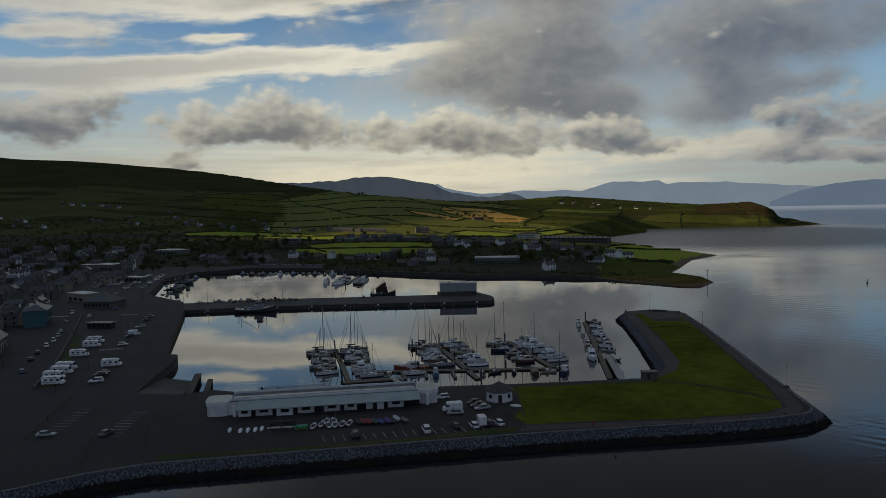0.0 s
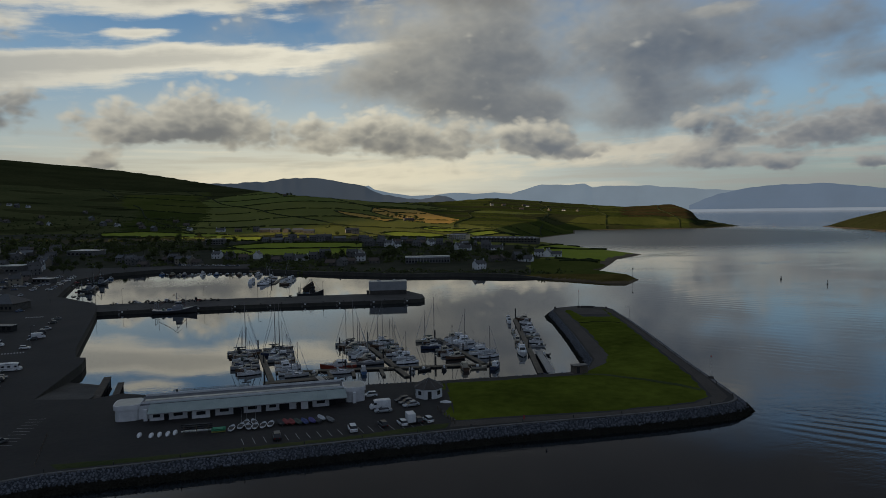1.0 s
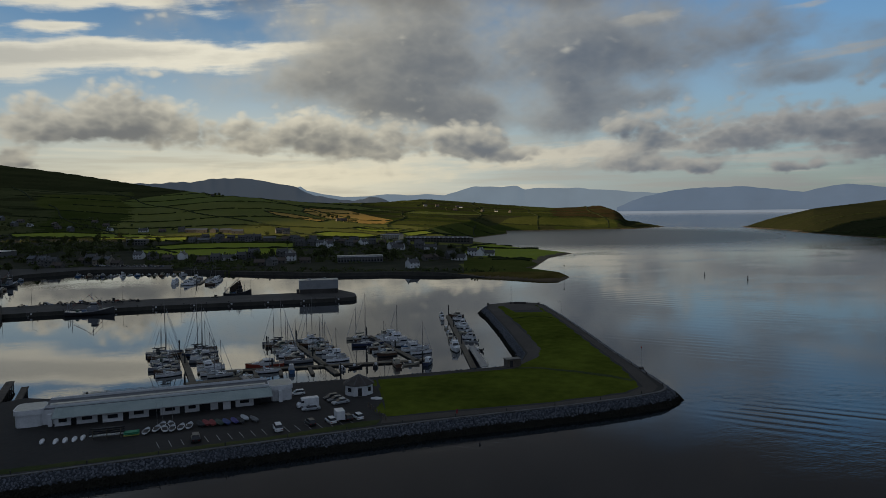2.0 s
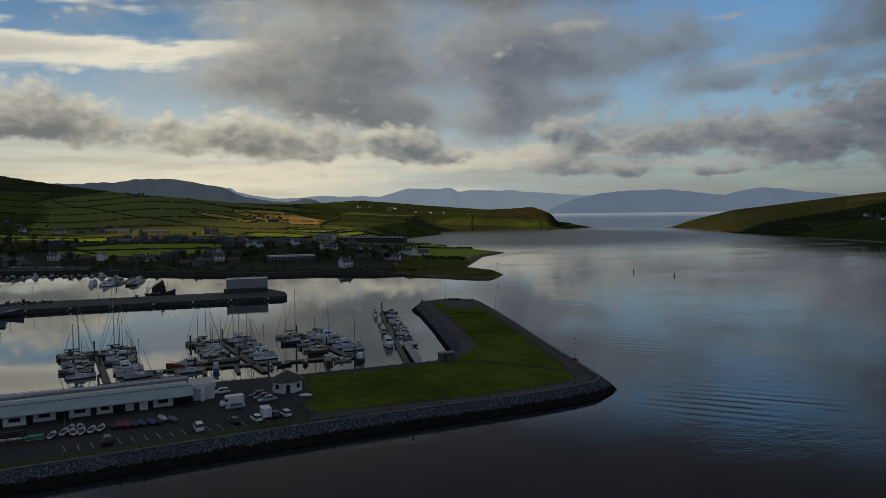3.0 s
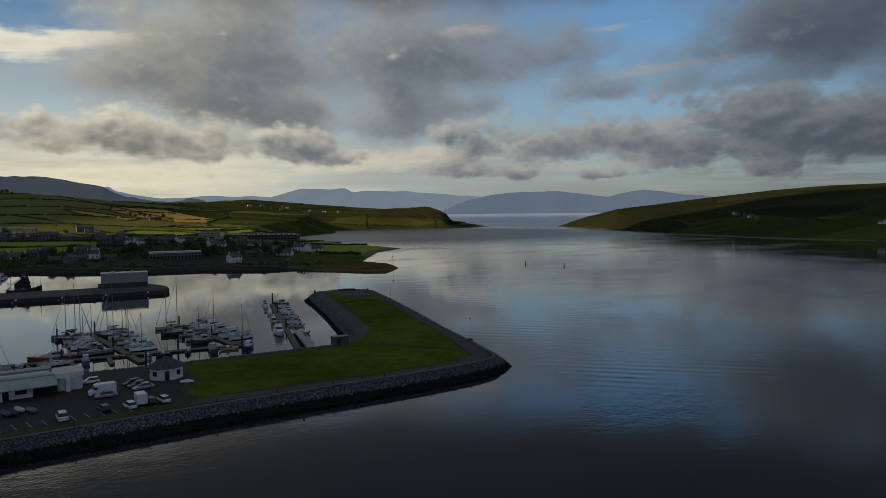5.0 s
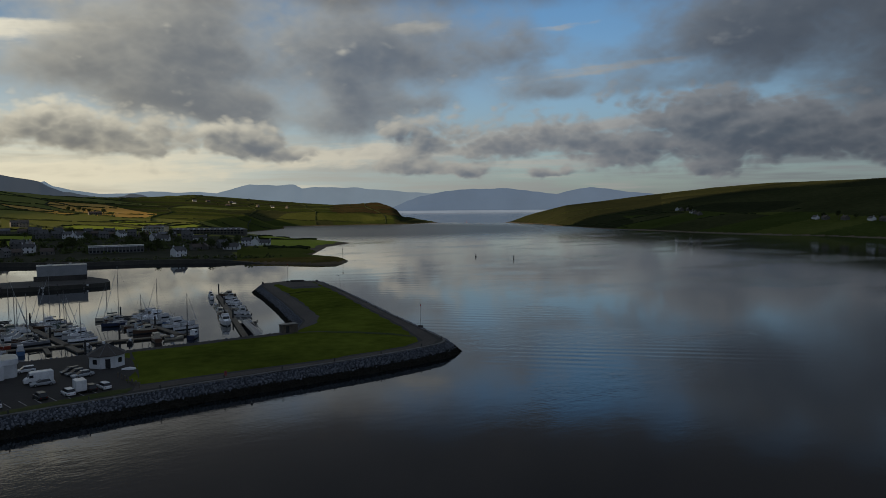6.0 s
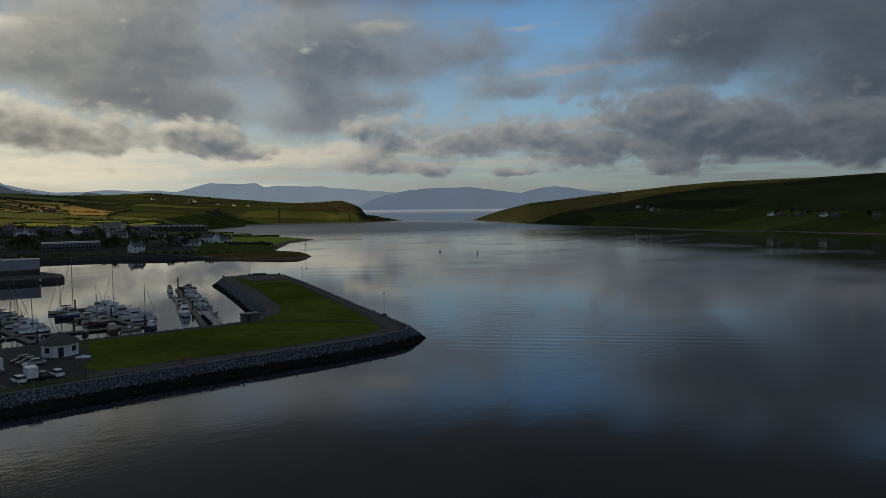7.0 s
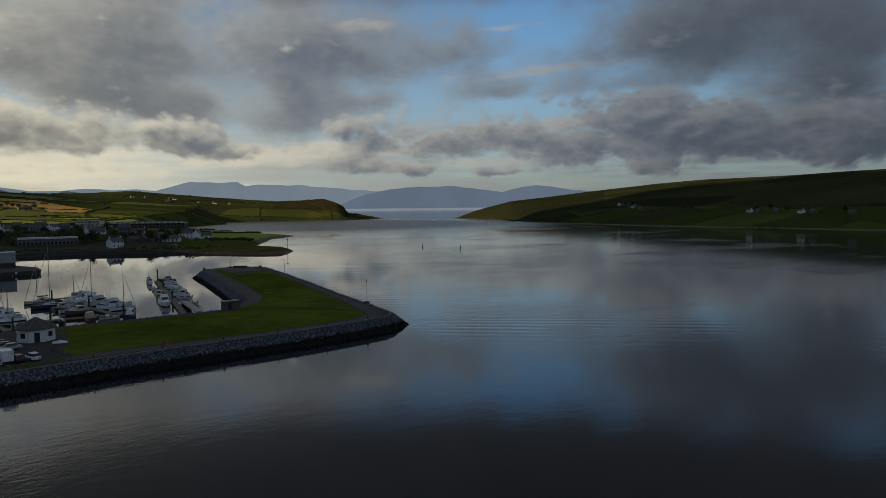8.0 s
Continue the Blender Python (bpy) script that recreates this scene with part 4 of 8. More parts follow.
LINE_PAINT = material("worn_road_paint", (0.22, 0.22, 0.21), (0.42, 0.42, 0.41), 1.2, 0.8, fine=5)


def paint(name, c, rough=0.3):
    return material(name, tuple(v * 0.85 for v in c), tuple(min(1, v * 1.12) for v in c), 0.8, rough, fine=4)


CAR_PAINTS = {"white": paint("car_white", (0.62, 0.63, 0.64)), "silver": paint("car_silver", (0.30, 0.32, 0.34)), "black": paint("car_black", (0.015, 0.016, 0.018)),
              "grey": paint("car_grey", (0.09, 0.095, 0.10)), "blue": paint("car_blue", (0.06, 0.09, 0.16)), "red": paint("car_red", (0.22, 0.02, 0.02)), "gold": paint("car_gold", (0.26, 0.21, 0.10))}


# ---- vehicles ----
def loft(bm, sections, close=True):
    """A skin through rings of equal length; both ends are capped."""
    rings = [[bm.verts.new(p) for p in ring] for ring in sections]
    k = len(rings[0])
    for a, b in zip(rings, rings[1:]):
        for i in range(k if close else k - 1):
            bm.faces.new((a[i], a[(i + 1) % k], b[(i + 1) % k], b[i]))
    if close:
        bm.faces.new(rings[0][::-1])
        bm.faces.new(rings[-1])
    bmesh.ops.recalc_face_normals(bm, faces=bm.faces[:])


def wheel(parent, x, y, r, w, rim=True):
    bm = bmesh.new()
    bm_tube(bm, (x, y - w / 2, r), (x, y + w / 2, r), r, seg=12)
    tyre = part("wheel", bm, RUBBER, parent, "black tyre")
    if not rim:
        return
    bm = bmesh.new()
    side = w / 2 + 0.012
    bm_tube(bm, (x, y - side, r), (x, y + side, r), r * 0.6, seg=8)
    part("rim", bm, RIM, tyre)


def make_car(colour, kind="hatch", distant=False):
    """A parked car, nose to +x, origin on the ground."""
    L, W, H = {"hatch": (4.0, 1.72, 1.48), "saloon": (4.5, 1.78, 1.44), "suv": (4.6, 1.88, 1.75)}[kind]
    car = thing("car", f"parked {colour} {'estate' if kind == 'suv' else kind} car on dark asphalt", "car", "parked cars")
    mat = CAR_PAINTS[colour]
    bm = bmesh.new()
    hl, hw, sill, belt = L / 2, W / 2, 0.28, H * 0.60
    rings = []
    for x, top, k in ((-hl, belt * 0.82, 0.86), (-hl + 0.12, belt * 0.98, 0.95), (-hl * 0.5, belt, 1.0), (hl * 0.35, belt * 0.98, 1.0), (hl * 0.62, belt * 0.9, 0.99), (hl - 0.18, belt * 0.76, 0.93), (hl, belt * 0.60, 0.82)):
        y = hw * k
        rings.append([(x, -y * 0.95, sill), (x, -y, sill + 0.2), (x, -y * 0.97, top - 0.08), (x, -y * 0.88, top), (x, y * 0.88, top), (x, y * 0.97, top - 0.08), (x, y, sill + 0.2), (x, y * 0.95, sill)])
    loft(bm, rings)
    part("body", bm, mat, car, smooth=False)
    bm = bmesh.new()
    back = -hl + (0.12 if kind != "saloon" else 0.75)
    rings = []
    for x, z, k in ((back, belt - 0.03, 0.86), (back + 0.32, H - 0.10, 0.74), (0.25, H - 0.06, 0.74), (hl * 0.52, belt - 0.05, 0.86)):
        y = hw * k
        rings.append([(x, -hw * 0.87, belt - 0.06), (x, -y, z), (x, y, z), (x, hw * 0.87, belt - 0.06)])
    loft(bm, rings)
    part("glasshouse", bm, GLASS_DARK, car, "dark tinted glass")
    bm = bmesh.new()
    x0, x1 = back + 0.36, 0.22
    loft(bm, [[(x, -hw * 0.73 * k, H - 0.10), (x, -hw * 0.66 * k, H - 0.01), (x, hw * 0.66 * k, H - 0.01), (x, hw * 0.73 * k, H - 0.10)] for x, k in ((x0 - 0.08, 0.96), (x0 + 0.2, 1.0), (x1, 1.0), (x1 + 0.12, 0.96))])
    part("roof", bm, mat, car)
    for sx in (-hl * 0.62, hl * 0.62):
        for sy in (-hw + 0.08, hw - 0.08):
            wheel(car, sx, sy, 0.31 if kind != "suv" else 0.36, 0.2, not distant)
    if distant:
        return car
    for sx, m, nm in ((hl - 0.09, LAMP_CLEAR, "headlight"), (-hl + 0.04, LAMP_RED, "tail_light")):
        for sy in (-hw * 0.62, hw * 0.62):
            bm = bmesh.new()
            bm_box(bm, sx, sy, belt * 0.60, 0.16, 0.3, 0.13, bevel=0.03)
            part(nm, bm, m, car)
    return car


def make_van(L=5.4, camper=False):
    van = thing("camper_van" if camper else "van", "white camper van parked on the quay car park" if camper else "white high-roofed delivery van on the car park", "camper van" if camper else "van", "camper vans" if camper else "")
    W, H = (2.2, 2.85) if camper else (2.0, 2.5)
    hl, hw = L / 2, W / 2
    bm = bmesh.new()
    rings = []
    prof = ((-hl, H - 0.12), (-hl + 0.15, H), (hl * 0.42, H), (hl * 0.58, H - 0.18), (hl * 0.74, 1.45), (hl * 0.92, 1.15), (hl, 0.85)) if not camper else \
           ((-hl, H - 0.25), (-hl + 0.25, H), (hl * 0.35, H), (hl * 0.72, H - 0.28), (hl * 0.76, 1.5), (hl * 0.93, 1.15), (hl, 0.85))
    for x, top in prof:
        k = 1.0 if x < hl * 0.6 else 0.93
        y = hw * k
        rings.append([(x, -y, 0.36), (x, -y, top - 0.14), (x, -y * 0.88, top), (x, y * 0.88, top), (x, y, top - 0.14), (x, y, 0.36)])
    loft(bm, rings)
    part("body", bm, CAR_PAINTS["white"], van)
    bm = bmesh.new()
    x = hl * 0.66
    verts = [bm.verts.new(p) for p in ((hl * 0.595, -hw * 0.8, H - 0.30), (hl * 0.595, hw * 0.8, H - 0.30), (hl * 0.745, hw * 0.84, 1.5), (hl * 0.745, -hw * 0.84, 1.5))] if not camper else \
            [bm.verts.new(p) for p in ((hl * 0.733, -hw * 0.8, H - 0.5), (hl * 0.733, hw * 0.8, H - 0.5), (hl * 0.772, hw * 0.84, 1.52), (hl * 0.772, -hw * 0.84, 1.52))]
    bm.faces.new(verts)
    made = bmesh.ops.extrude_face_region(bm, geom=bm.faces[:])
    bmesh.ops.translate(bm, verts=[v for v in made["geom"] if isinstance(v, bmesh.types.BMVert)], vec=(0.04, 0, 0.02))
    part("windscreen", bm, GLASS_DARK, van)
    for sy in (-1, 1):
        bm = bmesh.new()
        bm_box(bm, hl * 0.52, sy * hw * 0.975, 1.4, 0.8, 0.1, 0.55, bevel=0.03)
        part("side_window", bm, GLASS_DARK, van)
        if camper:
            for wx in (-hl * 0.6, -hl * 0.05):
                bm = bmesh.new()
                bm_box(bm, wx, sy * hw, 1.45, 0.9, 0.06, 0.55, bevel=0.02)
                part("side_window", bm, GLASS_DARK, van)
            bm = bmesh.new()
            bm_box(bm, -hl * 0.35, sy * hw, 0.9, L * 0.55, 0.03, 0.16)
            part("stripe", bm, CAR_PAINTS["grey"], van, "grey side stripe")
        for sx in (-hl * 0.62, hl * 0.62):
            wheel(van, sx, sy * (hw - 0.1), 0.34, 0.22)
        bm = bmesh.new()
        bm_box(bm, hl - 0.05, sy * hw * 0.7, 0.72, 0.12, 0.3, 0.2, bevel=0.03)
        part("headlight", bm, LAMP_CLEAR, van)
    if camper:
        bm = bmesh.new()
        bm_box(bm, -hl * 0.3, 0, H - 0.02, 0.7, 0.7, 0.12, bevel=0.03)
        part("roof_vent", bm, CAR_PAINTS["silver"], van)
        bm = bmesh.new()
        bm_box(bm, 0, -hw - 0.05, H - 0.35, 2.6, 0.12, 0.12, bevel=0.03)
        part("awning", bm, CAR_PAINTS["grey"], van)
    return van


def place_copies(source, spots, z=QUAY):
    """Sets the first at the first spot and copies it to the others: x, y, heading."""
    source.matrix_basis = pose(*spots[0][:2], z, 0, 0, spots[0][2])
    return [source] + [copy_thing(source, pose(x, y, z, 0, 0, a)) for x, y, a in spots[1:]]


ROW = 8.5                                             # the marina frontage's turn, degrees
place_copies(make_car("white", "suv"), [(-5.1, 167, ROW + 92), (-115.5, 223.5, 192)])
place_copies(make_car("black", "hatch"), [(2.1, 169.2, ROW + 100), (10.7, 171, ROW + 98), (7.6, 189.6, 200), (-141.5, 305, 215), (-153, 349, 205), (-186, 476, 30), (-212, 515, 75), (-246, 560, 20)])
place_copies(make_car("white", "hatch"), [(6.8, 169.6, ROW + 100), (13.2, 171.2, ROW + 100), (-1.1, 195.8, 190), (-135.5, 286, 15), (-240, 540, 95), (-300, 560, 10), (-226, 470, 80)])
place_copies(make_car("silver", "saloon"), [(2.4, 180.6, ROW + 180), (9.8, 184.6, 200), (-100.9, 169.6, 8), (-148, 331, 205), (-232, 498, 100), (-270, 600, 75)])
place_copies(make_car("grey", "saloon"), [(8.8, 187.3, 200), (-156.4, 361, 205), (-119, 235.5, 190), (-250, 585, 100), (-205, 505, 100), (-280, 545, 20)])
place_copies(make_car("black", "suv"), [(-22.3, 164, ROW + 92), (-118, 231.5, 190), (-146, 321, 205), (-201, 420, 65), (-260, 520, 100)])
place_copies(make_car("grey", "saloon"), [(-85.6, 169.6, 78)])
place_copies(make_car("blue", "saloon"), [(-145, 314, 210), (-190, 395, 66), (-236, 555, 75), (-292, 585, 15)])
place_copies(make_car("red", "hatch"), [(-262, 560, 20), (-222, 545, 75)])
rng = random.Random(12)
stock = []
for (colour, kind), spot in zip((("white", "suv"), ("black", "hatch"), ("silver", "saloon"), ("blue", "hatch")), ((-258, 530), (-271, 548), (-262, 575), (-284, 565))):
    stock.append(make_car(colour, kind, True))
    stock[-1].matrix_basis = pose(*spot, QUAY, 0, 0, 15)
for k in range(46):
    row, col = divmod(k, 12)
    x, y = -222 - row * 13 + rng.uniform(-1, 1) - col * 2.2, 500 + col * 9.0 + row * 4
    if rng.random() < 0.78:
        copy_thing(stock[rng.randrange(4)], pose(x, y, QUAY, 0, 0, 12 + rng.choice((0, 180)) + rng.uniform(-4, 4)))
for k in range(14):
    x, y = -192 + 5 * k + rng.uniform(-1, 1), 694 - 2.2 * k
    copy_thing(stock[rng.randrange(4)], pose(x, y, 4.6, 0, 0, -24 + rng.uniform(-3, 3)))
for x, y in ((-152.6, 238.3), (-161.6, 258.4), (-166.4, 271), (-170.8, 285), (-174.8, 297.3), (-179.4, 309), (-184.8, 320.7), (-199, 352), (-203.4, 360.6), (-211.4, 380.6), (-194, 365.5)):
    copy_thing(stock[rng.randrange(4)], pose(x + 3.0, y + 1.2, QUAY, 0, 0, 112 + rng.uniform(-4, 4)))
place_copies(make_van(), [(1.6, 183.6, ROW + 182), (-141, 309, 30)])
place_copies(make_van(6.8, True), [(-128.6, 222, 5), (-132.5, 229.5, 5), (-134, 237, 5), (-136, 243.5, 5), (-143, 265.5, 8), (-147.5, 284, 10), (-150.5, 293, 10), (-121.5, 247, 12)])


def box_trailer():
    t = thing("box_trailer", "small white box trailer parked between two cars", "trailer", at=pose(8.9, 170.4, QUAY, 0, 0, ROW + 92))
    bm = bmesh.new()
    bm_box(bm, 0, 0, 0.55, 3.0, 2.0, 2.1, bevel=0.05)
    part("box", bm, CAR_PAINTS["white"], t)
    for y in (-0.5, 0.5):
        bm = bmesh.new()
        bm_box(bm, -1.51, y, 0.65, 0.05, 0.92, 1.9)
        part("door", bm, WHITE_PAINT, t)
    for y in (-1.0, 1.0):
        wheel(t, 0, y, 0.3, 0.2)
    bm = bmesh.new()
    bm_tube(bm, (1.4, 0, 0.5), (2.6, 0, 0.45), 0.06)
    part("tow_bar", bm, PILE_STEEL, t)


box_trailer()


# ---- marina building ----
def marina_building():
    at = pose(-65.5, 182.0, QUAY, 0, 0, ROW)
    b = thing("marina_building", "long white flat-roofed marina building with a green-grey canopy", "building", at=at)
    L, H = 65.0, 4.1

    def add(name, mat, boxes, label="", bevel=0.0):
        bm = bmesh.new()
        for bx in boxes:
            bm_box(bm, *bx, bevel=bevel)
        return part(name, bm, mat, b, label)

    add("wall", WHITE_PAINT, [(L / 2, 5.0, 0, L - 8, 8.0, H - 0.6)])
    # rounded end blocks with a deep overhanging fascia
    for x0, w in ((3.6, 6.0), (L - 3.8, 5.6)):
        for nm, k, z0, z1 in (("end_block", 1.0, 0, H - 1.2), ("fascia", 1.10, H - 1.2, H - 0.05)):
            ring = []
            for i in range(20):
                a = 2 * math.pi * i / 20
                ring.append((x0 + w / 2 * k * math.copysign(abs(math.cos(a)) ** 0.45, math.cos(a)), 3.6 + 3.4 * k * math.copysign(abs(math.sin(a)) ** 0.45, math.sin(a))))
            bm = bmesh.new()
            bm_prism(bm, ring, z0, z1)
            part(nm, bm, WHITE_PAINT, b)
        ring2 = [(x0 + (x - x0) * 0.93, 4 + (y - 4) * 0.93) for x, y in ring]
        bm = bmesh.new()
        bm_prism(bm, ring2, H - 0.06, H - 0.03)
        part("roof_felt", bm, SHEET_ROOF, b, "pale roof covering")
    # flat roof, parapet strips
    add("roof", DARK_FELT, [(L / 2, 5.2, H - 0.6, L - 13, 8.4, 0.25)], "weathered dark felt roof")
    add("roof_light", SHEET_ROOF, [(L / 2, 4.2, H - 0.35, L - 15, 1.6, 0.3)], "long pale roof light")
    add("parapet", WHITE_PAINT, [(L / 2, 1.9, H - 0.35, L - 13.5, 0.3, 0.5), (L / 2, 9.3, H - 0.35, L - 13.5, 0.3, 0.55)])
    # sloping canopy with standing seams
    x0, x1, y0, y1, z0, z1 = 9.0, 58.6, -3.6, 1.75, 2.5, 3.85
    bm = bmesh.new()
    loft(bm, [[(x, y0, z0), (x, y1, z1), (x, y1, z1 - 0.18), (x, y0, z0 - 0.16)] for x in (x0, x1)])
    canopy = part("canopy", bm, GREEN_ROOF, b, "green-grey sheet canopy")
    for k in range(42):
        x = x0 + 0.6 + (x1 - x0 - 1.2) * k / 41
        bm = bmesh.new()
        loft(bm, [[(x - 0.04, y, z + 0.01), (x + 0.04, y, z + 0.01), (x + 0.04, y, z + 0.09), (x - 0.04, y, z + 0.09)] for y, z in ((y0, z0), (y1, z1))])
        part("seam", bm, GREEN_ROOF, canopy)
    bm = bmesh.new()
    bm_box(bm, (x0 + x1) / 2, y0 - 0.06, z0 - 0.2, x1 - x0, 0.12, 0.16)
    part("gutter", bm, GALV, b)
    # front bays: white panels with windows, and dark doorways between
    # near-black sheet: shade under the canopy is put into its colour
    add("recess_wall", DARK_VOID, [((x0 + x1) / 2, 0.55, 0, x1 - x0, 0.3, 2.9)])
    rng = random.Random(3)
    x = x0 + 0.2
    while x < x1 - 4:
        w = rng.choice((1.8, 3.4, 3.8, 4.4))
        y = -2.2 if rng.random() < 0.5 else -1.2
        add("bay", WHITE_PAINT, [(x + w / 2, y, 0, w, 0.25, 2.4)])
        if w > 3:
            ww = w * 0.5
            bm = bmesh.new()
            bm_box(bm, x + w / 2, y - 0.14, 0.85, ww, 0.06, 0.9)
            win = part("window", bm, GLASS_DARK, b)
            bm = bmesh.new()
            bm_box(bm, x + w / 2, y - 0.18, 0.73, ww + 0.2, 0.12, 0.1)
            part("window_sill", bm, WHITE_PAINT, win)
        add("side_wall", WHITE_PAINT, [(x + 0.12, y + 1.4, 0, 0.2, 2.8, 2.4)])
        x += w
        d = rng.choice((1.2, 1.8, 2.6))
        bm = bmesh.new()
        bm_box(bm, x + d / 2, -1.2, 0, d - 0.2, 0.08, 2.3)
        part("door", bm, rng.choice((DARK_VOID, GLASS_DARK)), b)
        x += d
    for px in (8.2, 60.8):
        bm = bmesh.new()
        bm_box(bm, px, -0.6, 0, 0.9, 0.9, 2.9)
        part("pillar", bm, WHITE_PAINT, b)


marina_building()


HUT_ROOF = material("hut_shingle", (0.035, 0.029, 0.025), (0.07, 0.06, 0.052), 0.8, 0.8, 0.3)


def hut():
    at = pose(15.2, 194.0, QUAY, 0, 0, 22.5)
    b = thing("kiosk", "small white eight-sided hut with a grey pointed roof", "hut", at=at)
    ring = lambda r: [(r * math.cos(math.pi * i / 4), r * math.sin(math.pi * i / 4)) for i in range(8)]
    bm = bmesh.new()
    bm_prism(bm, ring(3.95), 0, 3.0)
    part("wall", bm, WHITE_PAINT, b)
    bm = bmesh.new()
    apex = bm.verts.new((0, 0, 5.1))
    low = [bm.verts.new((x, y, 2.85)) for x, y in ring(4.4)]
    under = [bm.verts.new((x, y, 2.72)) for x, y in ring(4.4)]
    for i in range(8):
        j = (i + 1) % 8
        bm.faces.new((low[i], low[j], apex))
        bm.faces.new((under[i], under[j], low[j], low[i]))
    bm.faces.new(under[::-1])
    roof = part("roof", bm, HUT_ROOF, b, "grey shingled roof")
    for i in range(8):
        a = math.pi * i / 4
        bm = bmesh.new()
        bm_tube(bm, (4.4 * math.cos(a), 4.4 * math.sin(a), 2.86), (0, 0, 5.13), 0.07)
        part("ridge", bm, DARK_FELT, roof)
    for i in (0, 1, 2, 3, 4, 5, 6, 7):
        a = math.pi * (i + 0.5) / 4
        r = 3.95 * math.cos(math.pi / 8) + 0.03
        bm = bmesh.new()
        if i in (5, 7):
            bm_box(bm, r * math.cos(a), r * math.sin(a), 0.05, 0.1, 1.05, 2.1, math.degrees(a))
            part("door", bm, DARK_VOID, b)
        else:
            bm_box(bm, r * math.cos(a), r * math.sin(a), 1.0, 0.1, 1.1, 1.1, math.degrees(a))
            part("window", bm, GLASS_DARK, b)


hut()


def gate_hut():
    b = thing("gate_hut", "dark timber hut at the head of the gangway", "hut", at=pose(64.2, 213.2, QUAY, 0, 0, 6))
    bm = bmesh.new()
    bm_box(bm, 0, 0, 0, 4.6, 2.6, 2.3)
    part("wall", bm, TIMBER, b)
    bm = bmesh.new()
    bm_box(bm, 0, 0, 2.3, 5.0, 3.0, 0.18, bevel=0.04)
    part("roof", bm, SLATE, b)
    bm = bmesh.new()
    bm_box(bm, -0.8, -1.32, 0, 1.0, 0.08, 2.0)
    part("door", bm, DARK_VOID, b)


gate_hut()


CLADDING = material("grey_cladding", (0.19, 0.20, 0.21), (0.27, 0.28, 0.29), 0.3, 0.6, 0.1)


def pier_building():
    b = thing("pier_building", "windowless grey block building on the fishing pier", "building", at=pose(9.0, 434.6, PIER, 0, 0, 0.5))
    bm = bmesh.new()
    bm_box(bm, 0, 0, 0, 23, 9, 2.6)
    part("plinth", bm, CONCRETE, b, "darker concrete base")
    bm = bmesh.new()
    bm_box(bm, 0, 0, 2.6, 23.3, 9.3, 5.2)
    part("wall", bm, CLADDING, b, "grey sheet cladding")
    for k in range(12):
        bm = bmesh.new()
        bm_box(bm, -10.6 + 1.93 * k, -4.68, 2.7, 0.08, 0.06, 5.0)
        part("cladding_rib", bm, CLADDING, b)
    bm = bmesh.new()
    bm_box(bm, 0, 0, 7.8, 23.6, 9.6, 0.25)
    part("roof", bm, SHEET_ROOF, b)
    for x, y in ((-6, 1), (-5, -1.5), (4, 2)):
        bm = bmesh.new()
        bm_box(bm, x, y, 8.05, 1.2, 1.0, 0.7)
        part("roof_vent", bm, GALV, b)
    bm = bmesh.new()
    bm_box(bm, -12.4, -2, 0, 1.6, 2.6, 2.4)
    part("lean_to", bm, CONCRETE, b)


pier_building()


# ---- loose craft ashore ----
def dinghy(name, label, mat, L=3.9, cover=None, mast=None):
    d = thing(name, label, "dinghy", "dinghies ashore")
    bm = bmesh.new()
    rings = []
    for x, w, z0, z1 in ((-L / 2, 0.55, 0.35, 0.72), (-L * 0.25, 0.72, 0.28, 0.72), (L * 0.1, 0.74, 0.26, 0.76), (L * 0.35, 0.45, 0.3, 0.84), (L / 2, 0.06, 0.5, 0.92)):
        rings.append([(x, -w, z1), (x, -w * 0.75, z0 + 0.1), (x, 0, z0), (x, w * 0.75, z0 + 0.1), (x, w, z1)])
    loft(bm, rings)
    part("hull", bm, mat, d)
    bm = bmesh.new()
    loft(bm, [[(x, -w, z), (x, 0, z + h), (x, w, z)] for x, w, z, h in ((-L * 0.48, 0.57, 0.73, 0.05), (0, 0.76, 0.75, 0.22), (L * 0.36, 0.46, 0.85, 0.15), (L * 0.49, 0.08, 0.92, 0.02))])
    if mast is None:
        part("cover", bm, cover or mat, d, "stretched cloth cover")
    else:
        bm.free()
        bm = bmesh.new()
        loft(bm, [[(x, -w, z), (x, 0, z + h), (x, w, z)] for x, w, z, h in ((L * 0.14, 0.68, 0.785, 0.06), (L * 0.36, 0.45, 0.85, 0.09), (L * 0.49, 0.08, 0.92, 0.02))])
        part("foredeck", bm, cover or mat, d)
        bm = bmesh.new()
        loft(bm, [[(x, -w, z), (x, 0, z + 0.012), (x, w, z), (x, 0, z - 0.02)] for x, w, z in ((-L * 0.46, 0.48, 0.735), (0, 0.64, 0.765), (L * 0.13, 0.58, 0.785))])
        part("cockpit", bm, CLOTHS["dark"], d, "dark open cockpit")
        for x in (-L * 0.28, -L * 0.02):
            bm = bmesh.new()
            bm_box(bm, x, 0, 0.745, 0.22, 1.25, 0.05)
            part("thwart", bm, TIMBER, d)
    for y in (-0.5, 0.5):
        bm = bmesh.new()
        bm_tube(bm, (-0.3, y - 0.06, 0.22), (-0.3, y + 0.06, 0.22), 0.22, seg=10)
        part("trolley_wheel", bm, RUBBER, d)
    bm = bmesh.new()
    bm_box(bm, 0, 0, 0.2, L * 0.9, 0.08, 0.08)
    bm_box(bm, -0.3, 0, 0.16, 0.08, 1.1, 0.08)
    part("trolley", bm, GALV, d)
    if mast:
        bm = bmesh.new()
        bm_tube(bm, (L * 0.15, 0, 0.8), (L * 0.15, 0, 6.2), 0.035, 0.025)
        part("mast", bm, GALV, d)
    return d


